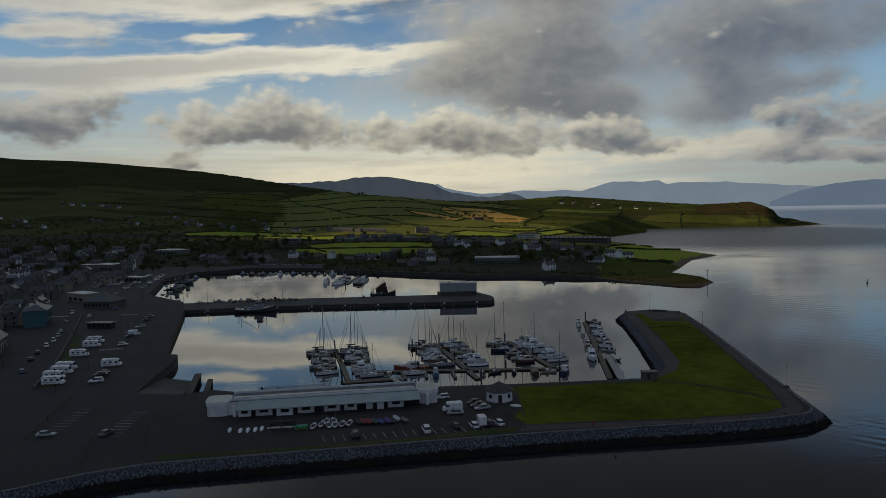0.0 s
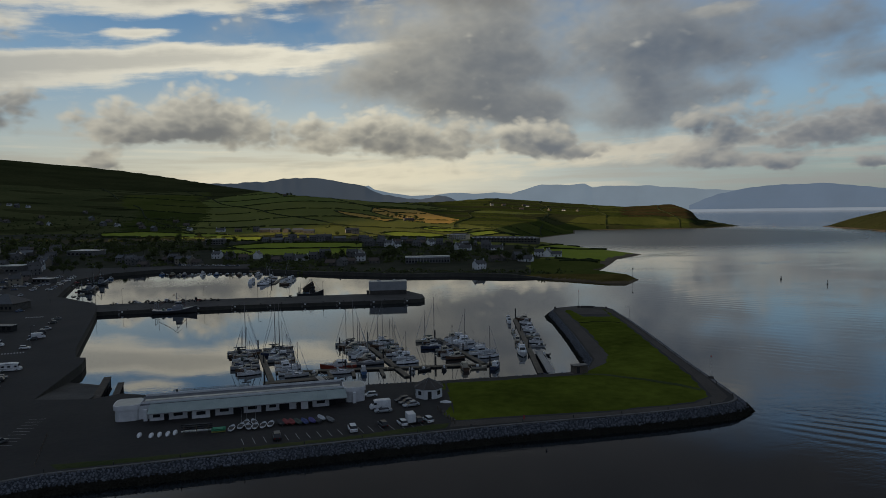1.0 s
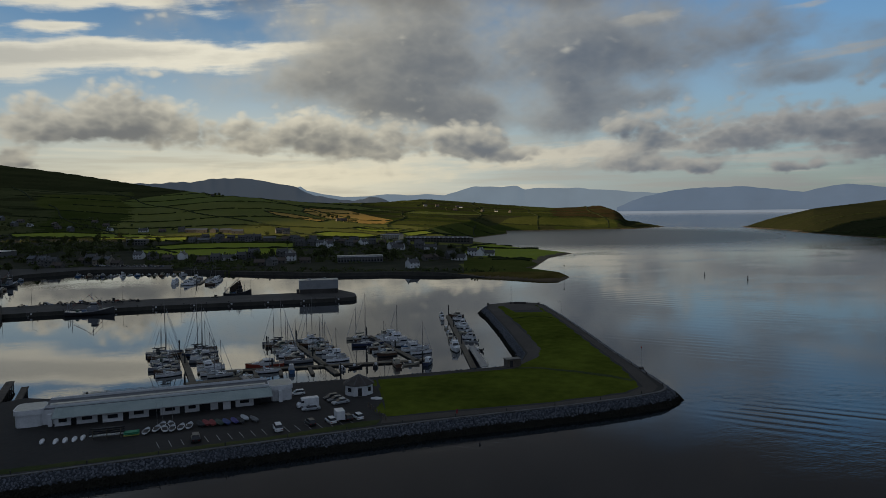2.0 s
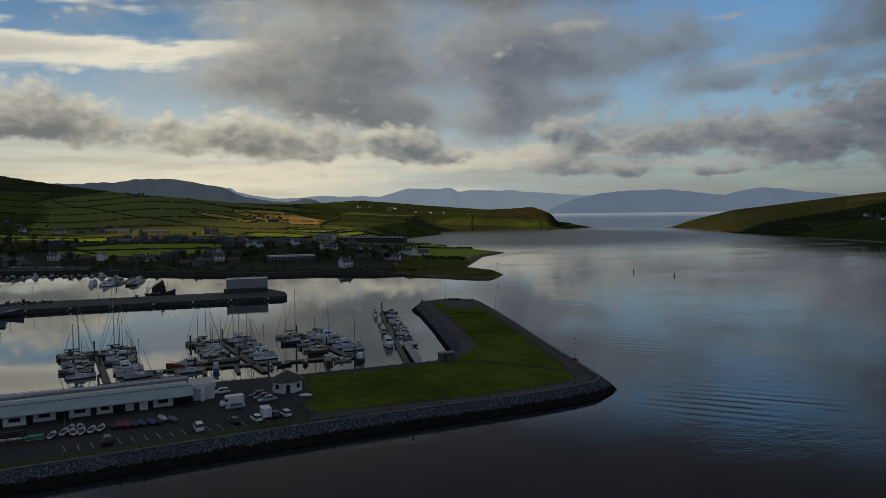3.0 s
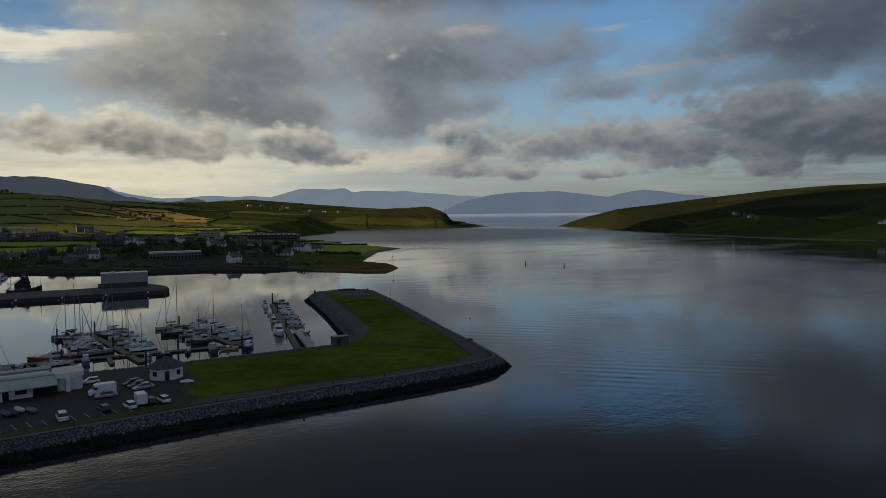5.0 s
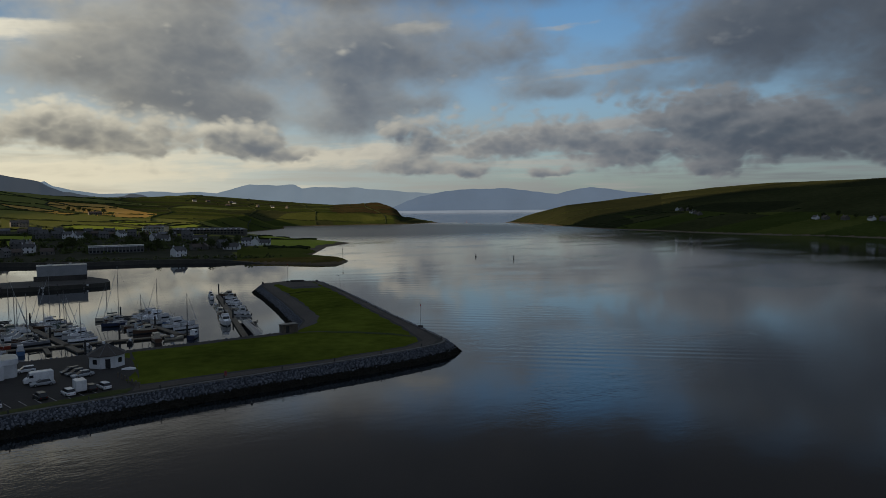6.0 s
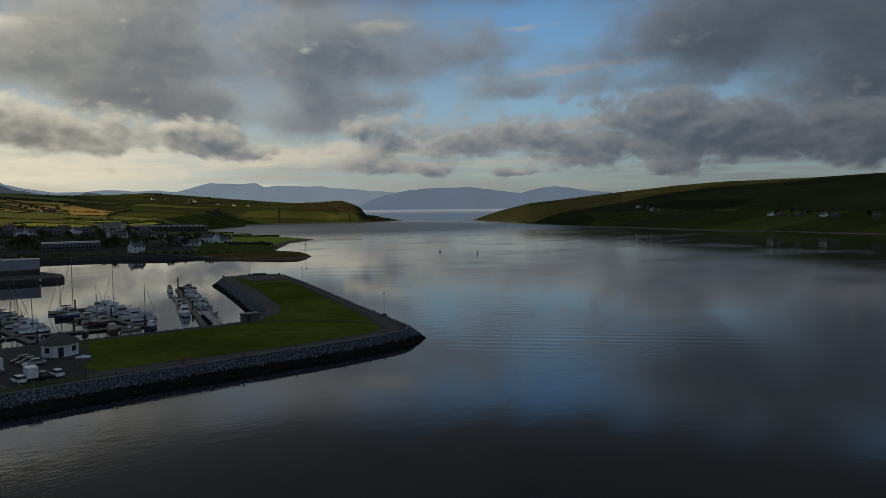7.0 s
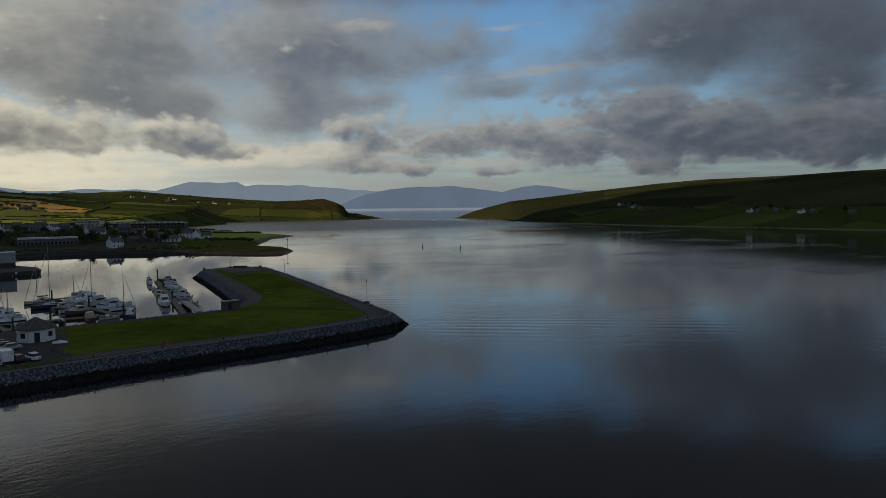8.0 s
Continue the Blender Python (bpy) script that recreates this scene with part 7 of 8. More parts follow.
def house(label, w, d, eave, wall, roof, cols, storeys, chimneys=2, pitch=0.75, group="town houses", dormers=0):
    """A gabled house, ridge along x, front to -y, on its own footing."""
    h = thing("house", label, "house", group)
    bm = bmesh.new()
    bm_box(bm, 0, 0, -2.5, w, d, eave + 2.5)
    top = eave + d / 2 * pitch
    loft(bm, [[(x, -d / 2, eave - 0.01), (x, 0, top), (x, d / 2, eave - 0.01)] for x in (-w / 2, w / 2)])
    part("wall", bm, wall, h)
    bm = bmesh.new()
    o, t = 0.35, 0.16
    drop = o * pitch
    loft(bm, [[(x, -d / 2 - o, eave - drop), (x, 0, top + 0.02), (x, d / 2 + o, eave - drop), (x, d / 2 + o, eave - drop + t), (x, 0, top + t + 0.06), (x, -d / 2 - o, eave - drop + t)] for x in (-w / 2 - 0.2, w / 2 + 0.2)])
    roof_ = part("roof", bm, roof, h)
    for k in range(chimneys):
        bm = bmesh.new()
        x = (-1 if k == 0 else 1) * (w / 2 - 0.5)
        bm_box(bm, x, 0, top - 0.5, 0.7, 1.1, 1.6)
        bm_tube(bm, (x, 0, top + 1.1), (x, 0, top + 1.5), 0.14)
        part("chimney", bm, wall, roof_)
    for s in (-1,):
        for f in range(storeys):
            for c in range(cols):
                x = (c + 0.5) / cols * w - w / 2
                if s == -1 and f == 0 and c == cols // 2:
                    bm = bmesh.new()
                    bm_box(bm, x, s * (d / 2 + 0.02), 0, 1.0, 0.1, 2.1)
                    part("door", bm, CLOTHS["dark"], h)
                    continue
                bm = bmesh.new()
                bm_box(bm, x, s * (d / 2 + 0.02), 0.95 + 2.7 * f, 1.05, 0.1, 1.25)
                part("window", bm, GLASS_DARK, h)
    for k in range(dormers):
        x = (k + 0.5) / dormers * w - w / 2
        bm = bmesh.new()
        bm_box(bm, x, -d / 2 + 1.0, eave - 0.2, 1.6, 2.2, 1.7)
        part("dormer", bm, wall, roof_)
        bm = bmesh.new()
        bm_box(bm, x, -d / 2 - 0.12, eave + 0.3, 1.0, 0.1, 0.9)
        part("dormer_window", bm, GLASS_DARK, roof_)
    return h


H = [house("white rendered two-storey house with a slate roof", 10, 7, 5.0, WHITE_PAINT, SLATE, 3, 2),
     house("grey rendered two-storey house with a slate roof", 9, 7, 5.0, GREY_RENDER, SLATE, 3, 2),
     house("cream rendered terraced house with a slate roof", 8, 7.5, 5.4, CREAM_PAINT, SLATE, 2, 2),
     house("long white bungalow with a dark roof", 14, 7.5, 2.8, WHITE_PAINT, SLATE, 4, 1),
     house("stone cottage with a brown tiled roof", 10, 6.5, 2.9, STONE_WALL, TILE, 3, 1),
     house("tall grey town house with dormers", 11, 8.5, 6.0, GREY_RENDER, SLATE, 3, 2, dormers=2),
     house("dark stone barn with a dull sheet roof", 16, 9, 4.0, STONE_WALL, BARN_ROOF, 2, 1, 0, 0.45),
     house("small white bungalow with a slate roof", 9, 6.0, 2.4, WHITE_PAINT, SLATE, 3, 1, 1)]
set_down = set()


def build_at(k, x, y, a, z=None):
    m = pose(x, y, ground_z(x, y) if z is None else z, 0, 0, a)
    if k not in set_down:
        set_down.add(k)
        H[k].matrix_basis = m
        return H[k]
    return copy_thing(H[k], m)


# shore road and hamlet across the inner harbour
WATERSIDE = [(0, -168, 769, -22), (1, -152, 757, -20), (4, -137, 752, -18), (0, -123, 756, -100), (4, -98, 718, -20), (1, -86, 722, -16), (3, -74, 727, -14), (1, -62, 731, -10), (5, -51, 747, -12),
    (4, -40, 663, -14), (1, -29, 656, 60), (4, -22, 679, -10), (0, -13, 702, -8), (0, -14, 743, 75), (5, -22, 737, -10), (4, 1, 673, -6), (1, 8, 864, 20)]
HAMLET = [(0, 20, 852, -30), (5, -4, 857, -20), (0, 31, 835, 10), (1, -141, 938, -15), (6, -126, 936, -15), (0, 90, 583, 28), (0, 99, 792, 30), (3, 105, 784, -20), (5, 129, 782, -8),
    (3, 141, 779, -8), (4, 116, 658, 25), (4, 124, 662, 70), (4, 133, 670, 72), (1, 141, 668, 20), (3, 146, 652, -30), (0, 172, 705, -10), (0, 181, 703, 60), (3, 188, 702, -20)]
LANE = [(6, -168, 1104, -8), (6, -150, 1092, -8), (6, -132, 1086, 80), (6, -114, 1076, -4), (1, -184, 1120, -8), (6, -96, 1058, -2), (4, -214, 1130, -5), (3, -244, 1143, -5), (1, -112, 930, 20), (4, -98, 929, -10), (1, -37, 1056, 12),
    (5, -26, 1045, 4), (1, 53, 844, 10), (4, 61, 865, -15), (0, 71, 852, 40), (1, 12, 889, 30), (4, 36, 897, 0), (1, -10, 928, 15)]
for k, x, y, a in WATERSIDE + HAMLET + LANE:
    build_at(k, x, y, a)
# farms on the slopes and across the mouth
for k, x, y, a in ((4, 73, 1305, 15), (4, 63, 1299, 15), (4, -236, 1909, 10), (7, 1012, 910, 48), (4, 1004, 893, 50), (4, 999, 873, 52), (7, 968, 838, 62), (4, 960, 824, 55), (4, 946, 804, 60), (7, 911, 581, 66), (4, 909, 566, 60), (4, 908, 539, 62), (7, 905, 504, 64), (4, 904, 488, 66), (4, 902, 438, 70),
                   (7, 322, 1850, 0), (4, 355, 1851, 10), (4, 420, 1890, 20), (7, 426, 1873, -10), (4, 378, 1728, 0), (4, 452, 1735, 50), (7, 493, 1749, -15), (4, 526, 1735, 60)):
    build_at(k, x, y, a)
# the town: terraces along streets that climb from the quay
town_rng = random.Random(31)
for row in range(13):
    for step in range(58):
        s = -20 + step * 12.0 + (row % 2) * 5
        off = -6 + row * 30 + town_rng.uniform(-3, 3)
        x, y = -163 - 0.33 * s - 0.94 * off, 240 + 0.94 * s - 0.33 * off
        az_, r_ = math.degrees(math.atan2(x, y)), math.hypot(x, y)
        if az_ < -41 or r_ > 1120 or y > 900 or town_rng.random() < 0.20 + 0.00034 * max(0, r_ - 350):
            continue
        if x > -157 - 0.386 * (y - 237) and y < 480 or -262 < x < -185 and 395 < y < 700 or (x > -262 and y > 500) or (-325 < x < -275 and 580 < y < 620):
            continue
        if x > -176 - 0.386 * (y - 237) and y < 400:
            continue
        k = town_rng.choice((0, 1, 1, 1, 2, 4, 4, 5, 5, 6))
        build_at(k, x, y, 20 + town_rng.choice((0, 0, 0, 25, 90, -30)) + town_rng.uniform(-8, 8))
for k, x, y in ((4, -866, 1571), (7, -828, 1541), (7, -797, 1527), (4, -784, 1542), (7, -764, 1545), (1, -736, 1519), (7, -718, 1528), (4, -688, 1143), (7, -666, 1148), (4, -712, 1142), (4, -582, 1471), (1, -453, 1218), (7, -430, 1217), (4, -402, 1244), (4, -379, 1185), (4, -327, 1256), (1, -513, 1325), (4, -609, 1344),
                (4, -560, 1230), (7, -541, 1221), (4, -470, 1290), (1, -350, 1150), (4, -365, 1330), (7, -300, 1172), (4, -640, 1260), (4, -622, 1248), (1, -850, 1300), (7, -830, 1290), (4, -760, 1230), (7, -742, 1222)):
    build_at(k, x, y, -25 + town_rng.uniform(-20, 20))
for k in range(26):
    x, y = -260 + k * 9.5 * 1.0, 745 - (k % 5) * 9 + town_rng.uniform(-14, 10)
    if x < -170:
        build_at(town_rng.choice((1, 2, 4, 5)), x, y, -20 + town_rng.uniform(-15, 15))


# the terrace that fronts the quay street
for n, k in enumerate((5, 2, 0, 5, 2, 1)):
    build_at(k, -164.5 - 0.385 * 10.0 * n - 4.6, 241 + 0.923 * 10.0 * n - 2, 112.6)
for n, k in enumerate((2, 5, 1, 2, 5, 0)):
    build_at(k, -209 - 0.385 * 10.4 * n - 4.6, 348 + 0.923 * 10.4 * n, 112.6)


# upper hamlet along the lane below the pastures
for k in range(30):
    az_ = -15.0 + 24.0 * k / 29 + town_rng.uniform(-0.3, 0.3)
    r_ = float(np.interp(az_, [-17, -12, -6, -1, 6, 12], [1120, 1035, 970, 945, 870, 835])) - town_rng.uniform(0, 22)
    x, y = r_ * math.sin(radians(az_)), r_ * math.cos(radians(az_))
    if any(inside_distance(np.array([x]), np.array([y]), ring)[0] > -9 for _, ring in FIELDS):
        continue
    build_at(town_rng.choice((1, 4, 4, 6, 5, 1)), x, y, -az_ + town_rng.uniform(-25, 25))


def blocky(name, label, x, y, a, w, d, h, wall, roof, hip=0.0, bays=6, category="building", storeys=1):
    b = thing(name, label, category, at=pose(x, y, ground_z(x, y), 0, 0, a))
    bm = bmesh.new()
    bm_box(bm, 0, 0, -2, w, d, h + 2)
    part("wall", bm, wall, b)
    bm = bmesh.new()
    if hip:
        lo = [(-w / 2 - 0.8, -d / 2 - 0.8), (w / 2 + 0.8, -d / 2 - 0.8), (w / 2 + 0.8, d / 2 + 0.8), (-w / 2 - 0.8, d / 2 + 0.8)]
        r = max(0.0, (w - d) / 2)
        hi = [(-r - 0.2, -0.2), (r + 0.2, -0.2), (r + 0.2, 0.2), (-r - 0.2, 0.2)]
        bm_prism(bm, lo, h, h + hip, hi)
    else:
        bm_box(bm, 0, 0, h, w + 0.8, d + 0.8, 0.35)
    part("roof", bm, roof, b)
    for s in (-1, 1):
        for f in range(storeys):
            for k in range(bays):
                bm = bmesh.new()
                bm_box(bm, (k + 0.5) / bays * w - w / 2, s * (d / 2 + 0.02), 0.8 + 3.0 * f, w / bays * 0.6, 0.1, 1.6)
                part("window", bm, GLASS_DARK, b)
    return b


blocky("harbour_office", "broad harbour building with a hipped slate roof and a glazed front", -203, 408, -10, 17, 15, 3.8, STONE_WALL, SLATE, 4.6, 7)
blocky("store_shed", "flat-roofed pale harbour shed", -231, 437, -34, 19, 10, 5.0, CREAM_PAINT, SHEET_ROOF, 0, 3)
blocky("supermarket", "low broad building with a pale flat roof", -338, 681, -12, 36, 22, 5.5, GREY_RENDER, SHEET_ROOF, 0, 8)
# solid near-black walls paint the shade inside this open shelter
blocky("bus_shelter", "long open shelter with a dark flat roof", -167, 331, -8, 12, 4, 2.5, DARK_VOID, SLATE, 0, 5)
blocky("school", "grey two-storey block in the fields", -207, 939, -6, 24, 13, 7, GREY_RENDER, SLATE, 0.8, 7, storeys=2)
blocky("market_hall", "broad low hall with a pale sheet roof", -326, 826, -20, 34, 22, 5, GREY_RENDER, SHEET_ROOF, 1.2, 6)
blocky("blue_shop", "dull teal rendered shop on the quay street", -206.0, 345, 112, 17, 10, 8.2, paint("dull_teal_render", (0.035, 0.100, 0.120), 0.8), SLATE, 2.5, 4, storeys=2)
blocky("harbour_sheds", "row of pale flat harbour stores", -250, 556, -20, 16, 7, 3.2, GREY_RENDER, SHEET_ROOF, 0, 4)
blocky("waterside_school", "long low grey building with wide windows and a pale roof", 52, 662, -2, 42, 12, 6.0, GREY_RENDER, SHEET_ROOF, 0, 15)
school_ = bpy.data.objects["waterside_school"]
bm = bmesh.new()
bm_box(bm, 0, -6.5, 5.2, 42.6, 0.5, 0.7)
part("fascia", bm, WHITE_PAINT, school_, "pale roof edge")
for k in range(16):
    bm = bmesh.new()
    bm_box(bm, -21 + 2.8 * k, -6.3, 0.8, 0.3, 0.4, 4.4)
    part("pillar", bm, CLADDING, school_, "pale pillar between the windows")
hotel = blocky("hotel", "long dark two-storey hotel with rows of windows", 172, 892, -33, 92, 13, 5.6, STONE_WALL, SLATE, 2.4, 22, "hotel", 2)
blocky("hotel_wing", "cream gabled hotel wing above a colonnade", 120, 954, -33, 26, 14, 7.0, paint("pale_cream_render", (0.62, 0.53, 0.38), 0.8), TILE, 2.0, 8, "hotel", 2)
wing = bpy.data.objects["hotel_wing"]
bm = bmesh.new()
bm_box(bm, 0, -8.6, 3.4, 27.5, 3.4, 0.5)
part("balcony", bm, WHITE_PAINT, wing, "white balcony over the colonnade")
for k in range(9):
    bm = bmesh.new()
    bm_box(bm, -13 + 3.25 * k, -10.0, 0, 0.7, 0.7, 3.4)
    bm_box(bm, -13 + 3.25 * k, -10.0, 3.9, 0.45, 0.45, 2.6)
    part("column", bm, WHITE_PAINT, wing, "white column of the colonnade")
bm = bmesh.new()
bm_box(bm, 0, -8.6, 6.5, 28.5, 4.0, 0.5)
part("cornice", bm, WHITE_PAINT, wing, "white cornice")
for k in range(14):
    f = (k + 0.5) / 14 * 92 - 46
    bm = bmesh.new()
    bm_box(bm, f, -5.2, 5.9, 1.8, 2.4, 1.3)
    part("dormer", bm, WHITE_PAINT, hotel)

# low stone wall and overgrown verge between the car park and the street
bm = bmesh.new()
for (x0, y0), (x1, y1) in (((-131.5, 216), (-147, 257)), ((-147.4, 258), (-171, 312)), ((-175, 321), (-197, 370))):
    d, turn = math.hypot(x1 - x0, y1 - y0), math.degrees(math.atan2(y1 - y0, x1 - x0))
    bm_box(bm, (x0 + x1) / 2, (y0 + y1) / 2, QUAY - 0.3, d, 0.5, 1.1, turn)
    bm_box(bm, (x0 + x1) / 2, (y0 + y1) / 2, QUAY + 0.79, d, 0.62, 0.12, turn)
solid("boundary_wall", bm, STONE_WALL, "low dark stone wall beside the car park street", "wall", kind="structure")
inset_lawn("lawn_roadside", [(-130, 217), (-145.6, 257), (-169.8, 312), (-166.4, 313), (-142.4, 258), (-127, 218)], TURF, 0.25, "rough grass verge under the street wall", step=0.8, seed=19)

# weedy sea wall below the waterside houses
verts, faces = [], []
for x, y, dx, dy in along([(-100, 633), (-67, 608), (-12, 575.5), (24, 554), (66, 550), (109, 527), (143, 499)], 4.0):
    z = QUAY - 0.2 - 3.2 * min(1.0, max(0.0, (x - 100) / 40)) ** 1.5 + 0.25 * float(wave(np.array([x]), np.array([y]), 40, 71)[0])
    for o, top in ((1.6, -1.0), (0.9, z), (-0.3, z + 0.1), (-0.9, -1.0)):
        verts.append((x + dy * o, y - dx * o, top))
faces = [(4 * i + f, 4 * i + 4 + f, 4 * i + 5 + f, 4 * i + 1 + f) for i in range(len(verts) // 4 - 1) for f in range(3)]
tagged(new("sea_wall", face_mesh("sea_wall", verts, faces, WET_WALL)), "dark weedy stone sea wall below the waterside houses", "wall", kind="structure")

# ---- trees ----
BARK = material("tree_bark", (0.03, 0.025, 0.02), (0.06, 0.05, 0.04), 2.0, 0.9, 0.3)
LEAF = material("tree_leaves", (0.032, 0.043, 0.015), (0.085, 0.098, 0.036), 0.5, 0.9, fine=6, tint=0.3, spec=0.1)


def tree(seed, h, spread):
    r = random.Random(seed)
    t = thing("tree", "dark leafy broad-crowned tree", "tree", "trees")
    bm = bmesh.new()
    bm_tube(bm, (0, 0, -1.0), (0.1, 0.05, h * 0.45), 0.28, 0.16, seg=7)
    tips = []
    for k in range(6):
        a = 6.28 * k / 6 + r.uniform(-0.4, 0.4)
        tip = (math.cos(a) * spread * 0.55, math.sin(a) * spread * 0.55, h * r.uniform(0.55, 0.85))
        bm_tube(bm, (0.08, 0.04, h * r.uniform(0.28, 0.44)), tip, 0.11, 0.04, seg=5)
        tips.append(tip)
    part("trunk", bm, BARK, t)
    verts, faces = [], []
    tips += [(0, 0, h * 0.9), (0.3, -0.2, h * 0.7)]
    for k in range(640):
        c = Vector(r.choice(tips)) + Vector((r.gauss(0, spread * 0.27), r.gauss(0, spread * 0.27), r.gauss(-h * 0.04, h * 0.13)))
        if c.z < h * 0.16:
            continue
        s = r.uniform(0.28, 0.62)
        q = Euler((r.uniform(0, 6.28), r.uniform(0, 6.28), 0)).to_matrix()
        base = len(verts)
        for px, py in ((-s, 0), (0, -s * 0.6), (s, 0), (0, s * 0.6)):
            verts.append(tuple(c + q @ Vector((px, py, 0.12 * px * px))))
        faces.append((base, base + 1, base + 2, base + 3))
    ob = new("crown", face_mesh("crown", verts, faces, LEAF))
    ob.parent = t
    return t


TREES = [tree(1, 8, 3.4), tree(2, 10.5, 4.0), tree(3, 6.5, 3.0), tree(4, 5, 2.8)]
tree_rng = random.Random(8)
GARDEN_TREES = [(78, 668), (84, 660), (74, 682), (80, 690), (71, 698), (81, 707), (93, 696), (88, 680),
    (63, 690), (20, 700), (12, 711), (5, 701), (-2, 693), (26, 710),
    (16, 732), (-4, 760), (-31, 715), (-45, 705), (121, 694),
    (135, 690), (150, 680), (160, 690), (111, 726)]
FIELD_TREES = [(1018, 898), (1008, 880), (974, 846), (966, 830), (952, 812), (917, 574), (914, 552), (913, 528), (911, 496), (908, 450), (46, 1349), (53, 1345), (38, 1354), (30, 1358), (81, 1300), (61, 1335), (-3, 870), (4, 879), (22, 872),
    (-20, 863), (-257, 1953), (-228, 1900), (-215, 1865), (-203, 1839), (-248, 1926), (352, 1712), (-148, 739), (-108, 726),
    (-68, 720), (138, 640), (126, 640), (61, 813), (76, 801), (89, 810), (116, 808), (151, 795), (165, 780),
    (-213, 932), (-179, 922), (-190, 936)]
spots = GARDEN_TREES + FIELD_TREES
while len(spots) < 160:
    x, y = tree_rng.uniform(-560, 150), tree_rng.uniform(560, 1010)
    az_, r_ = math.degrees(math.atan2(x, y)), math.hypot(x, y)
    if az_ < -36 or r_ > 1050 or r_ < 690:
        continue
    if x > -170 and tree_rng.random() < 0.9:
        continue
    if any(inside_distance(np.array([x]), np.array([y]), ring)[0] > -4 for _, ring in FIELDS):
        continue
    spots.append((x, y))
for n, (x, y) in enumerate(spots):
    z = ground_z(x, y)
    if z < 1.2:
        continue
    k = n % 4
    m = pose(x, y, z, 0, 0, tree_rng.uniform(0, 360))
    if n < 4:
        TREES[k].matrix_basis = m
    else:
        copy_thing(TREES[k], m)


# ---- hedges: one dense stuff along the field boundaries ----
def build_hedges():
    r = np.random.RandomState(5)

    def back(u, v):
        tx, ty = NET_BACK[0, 0] * u + NET_BACK[0, 1] * v, NET_BACK[1, 0] * u + NET_BACK[1, 1] * v
        x, y = tx, ty
        for _ in range(25):
            x, y = tx - 12 * wave(x, y, 500, 5), ty - 14 * wave(x, y, 600, 6)
        return x, y

    rows = []
    for u in range(-8, 14):
        v = np.arange(2, 18, 0.035)
        rows.append(back(np.full_like(v, u), v))
    for v in range(2, 18):
        u = np.arange(-8, 14, 0.025)
        rows.append(back(u, np.full_like(u, v)))

    def small_back(u, v):
        b = radians(-14)
        tx, ty = u * 150 * math.cos(b) - v * 88 * math.sin(b), u * 150 * math.sin(b) + v * 88 * math.cos(b)
        x, y = tx, ty
        for _ in range(20):
            x, y = tx - 14 * wave(x, y, 300, 25), ty - 12 * wave(x, y, 260, 26)
        return x, y

    big_rows = len(rows)
    for u in range(-3, 10):
        v = np.arange(2, 26, 0.07)
        rows.append(small_back(np.full_like(v, u), v))
    for v in range(2, 26):
        u = np.arange(-3, 10, 0.045)
        rows.append(small_back(u, np.full_like(u, v)))
    small_rows = len(rows)
    for _, ring in FIELDS:
        pts = along(list(ring) + [ring[0]], 5.5)
        rows.append((np.array([p[0] for p in pts]), np.array([p[1] for p in pts])))
    verts, faces = [], []
    for row, (x, y) in enumerate(rows):
        z = land_height(x, y)
        small = big_rows <= row < small_rows
        az_, r_ = np.degrees(np.arctan2(x, y)), np.hypot(x, y)
        ok = (z > 2.5) & (r_ < 2350) & ~((az_ > 9) & (r_ < 640)) & (az_ > -30) & ((r_ > 830) | (az_ > 15)) & ~((az_ < -16) & (r_ < 1050)) & ~((az_ > 30) & (z > 34)) & (az_ + 1.2 * wave(x, y, 300, 51) > -21)
        tall, wide = 1.2 + 1.5 * r.rand(len(x)) ** 2, 0.8 + 0.7 * r.rand(len(x)) + 0.0003 * r_
        east = (az_ > 4.5) & (r_ > 1190)
        ok &= (east & (wave(x, y, 330, 41) < 0.55)) if small else (~east & (az_ < 28) & (wave(x, y, 330, 41) < 0.8))
        if small:
            tall, wide = tall * 0.8, wide * 0.8
        for i in range(len(x) - 1):
            if not (ok[i] and ok[i + 1]) or r.rand() < 0.06:
                continue
            dx, dy = x[i + 1] - x[i], y[i + 1] - y[i]
            d = math.hypot(dx, dy)
            if d > 30 or d < 0.1:
                continue
            nx, ny = -dy / d, dx / d
            b = len(verts)
            for j in (i, i + 1):
                w, t = wide[j], tall[j]
                for o, h in ((-w, -0.6), (-w * 0.8, t * 0.7), (0.15 * w, t), (w * 0.85, t * 0.65), (w, -0.6)):
                    verts.append((x[j] + nx * o, y[j] + ny * o, z[j] + h))
            for f in range(4):
                faces.append((b + f, b + 5 + f, b + 6 + f, b + 1 + f))
    tagged(new("hedge", face_mesh("hedge", verts, faces, HEDGE)), "dark hedges and stone banks between the fields", "hedge", kind="stuff")


build_hedges()


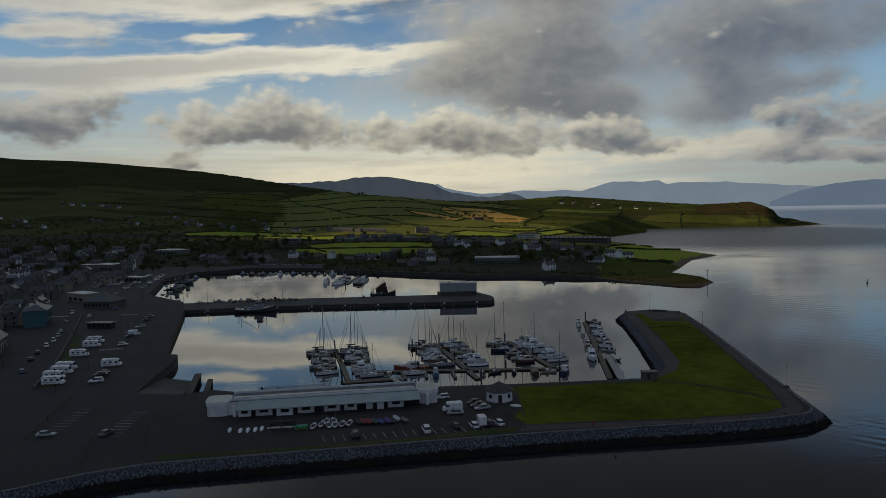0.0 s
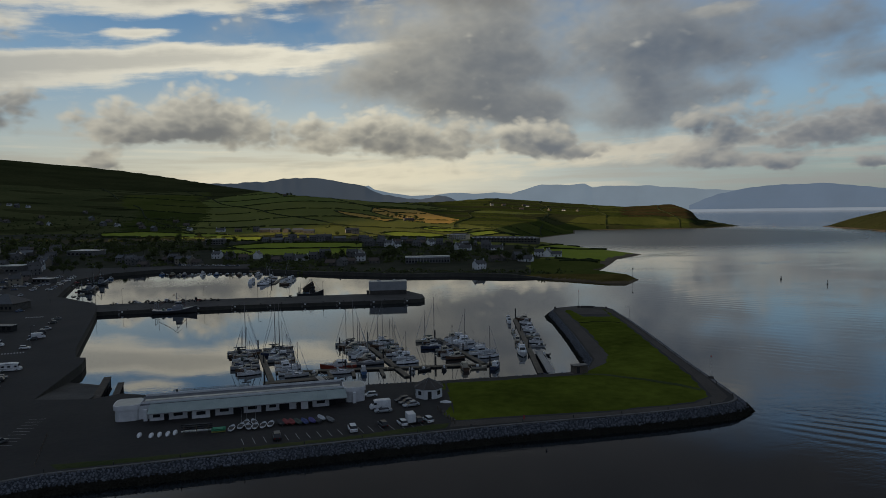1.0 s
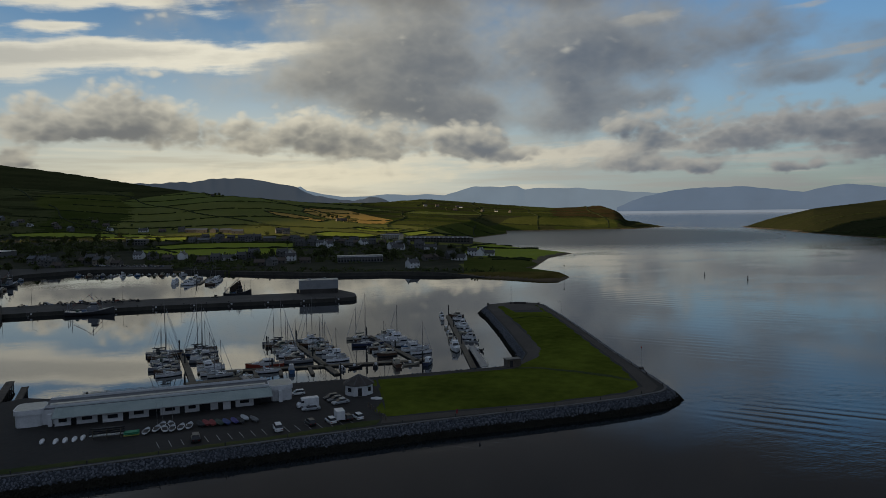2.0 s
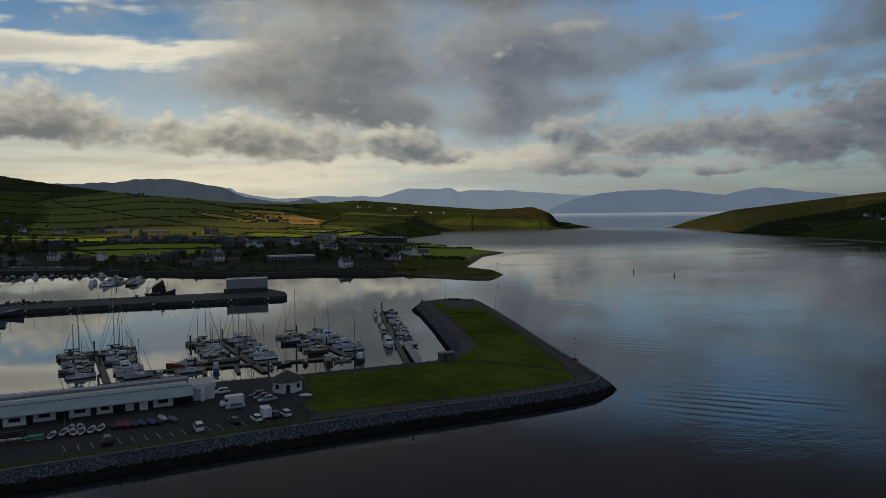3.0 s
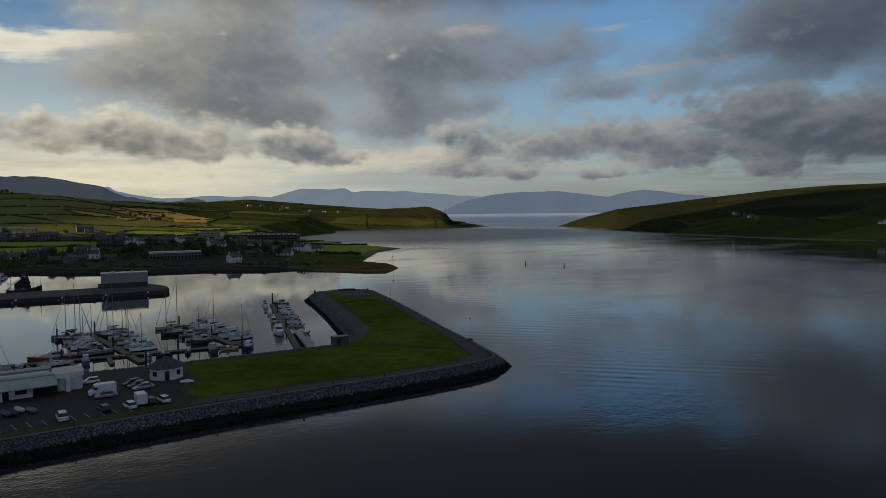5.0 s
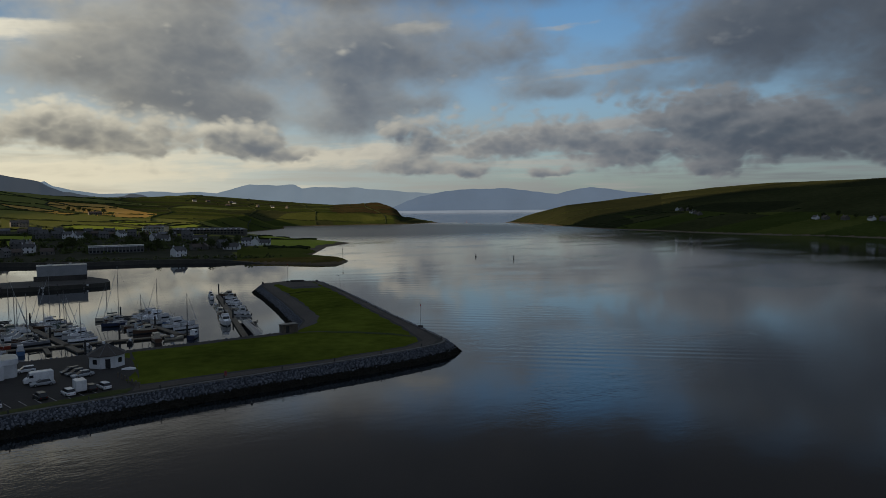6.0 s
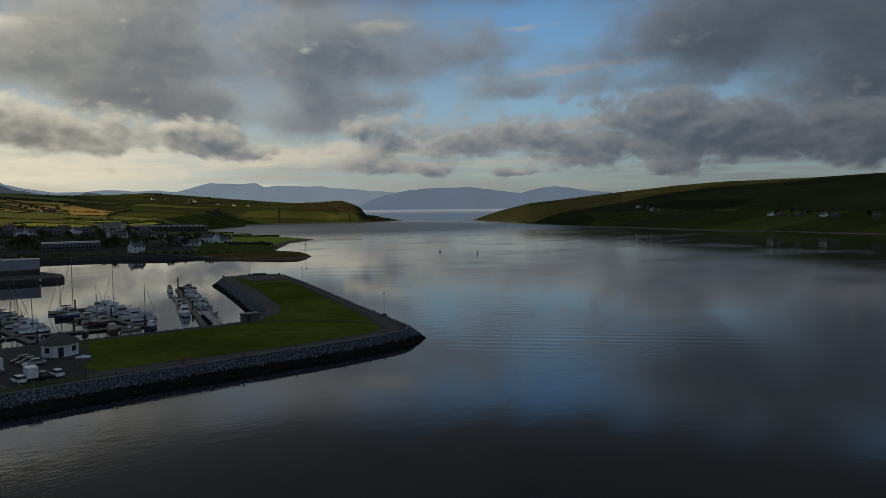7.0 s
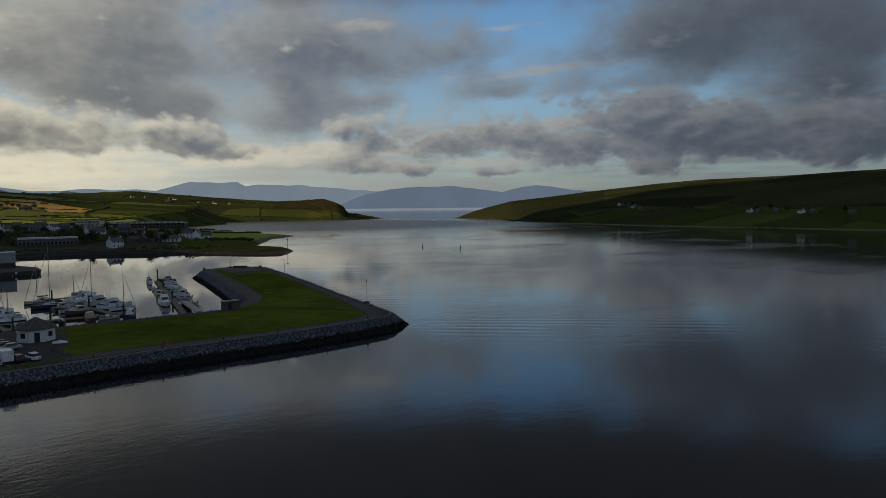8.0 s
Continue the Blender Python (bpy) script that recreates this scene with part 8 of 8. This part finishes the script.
def build_scrub():
    """Low bushes on banks, gardens and hillsides: leaf clumps too many to count."""
    r = random.Random(77)
    verts, faces = [], []
    for _ in range(5200):
        if r.random() < 0.6:
            x, y = r.uniform(-560, 140), r.uniform(520, 1000)
        else:
            a, d = radians(r.uniform(-34, 28)), r.uniform(600, 1500)
            x, y = d * math.sin(a), d * math.cos(a)
        az_, r_ = math.degrees(math.atan2(x, y)), math.hypot(x, y)
        if az_ < -36 or (x < -150 and y < 830 and r.random() < 0.8) or (r_ > 840 and az_ > -14 and r.random() < 0.93):
            continue
        verts.append((x, y, r.uniform(1.0, 2.9)))
    front = [(-100, 640), (-67, 618), (-12, 586), (24, 566), (66, 562), (109, 540), (141, 514)]
    for x, y, dx, dy in along(front, 1.6):
        o = r.uniform(0, 9) if r.random() < 0.7 else r.uniform(9, 30)
        verts.append((x - dy * o, y + dx * o, r.uniform(0.6, 1.5) if o > 6 else r.uniform(0.4, 0.9)))
    waterfront = len(verts) - len(along(front, 1.6))
    pts = np.array(verts)
    z = land_height(pts[:, 0], pts[:, 1])
    clear = np.zeros(len(pts), bool)
    for _, ring in FIELDS:
        clear |= inside_distance(pts[:, 0], pts[:, 1], ring) > -5
    clear |= inside_distance(pts[:, 0], pts[:, 1], CREST + WEST_QUAY) > 0
    vs, fs = [], []
    for n, ((x, y, s), zz, c) in enumerate(zip(pts, z, clear)):
        if c or zz < 1.5 or n < waterfront and x > -60 and (math.hypot(x, y) < 655 or r.random() < 0.5):
            continue
        for _ in range(11):
            px, py, pz = x + r.gauss(0, s * 0.7), y + r.gauss(0, s * 0.7), zz + abs(r.gauss(0.3, s * 0.5))
            q = Euler((r.uniform(0, 6.28), r.uniform(0, 6.28), 0)).to_matrix()
            b, k = len(vs), s * r.uniform(0.5, 0.9)
            for ux, uy in ((-k, 0), (0, -k * 0.7), (k, 0), (0, k * 0.7)):
                vs.append(tuple(Vector((px, py, pz)) + q @ Vector((ux, uy, 0))))
            fs.append((b, b + 1, b + 2, b + 3))
    tagged(new("scrub", face_mesh("scrub", vs, fs, LEAF)), "dark garden shrubs and scrub between the houses", "shrubs", kind="stuff")


build_scrub()

# ---- single armour stones on the nearest stretch of the sea wall ----
stone_meshes = [face_mesh("stone", v, f, STONE) for v, f in STONE_SHAPES]
bank = bpy.data.objects["embankment"]
for shape, m in NEAR_STONES:
    ob = new("stone", stone_meshes[shape])
    ob.parent = bank
    ob.matrix_basis = m
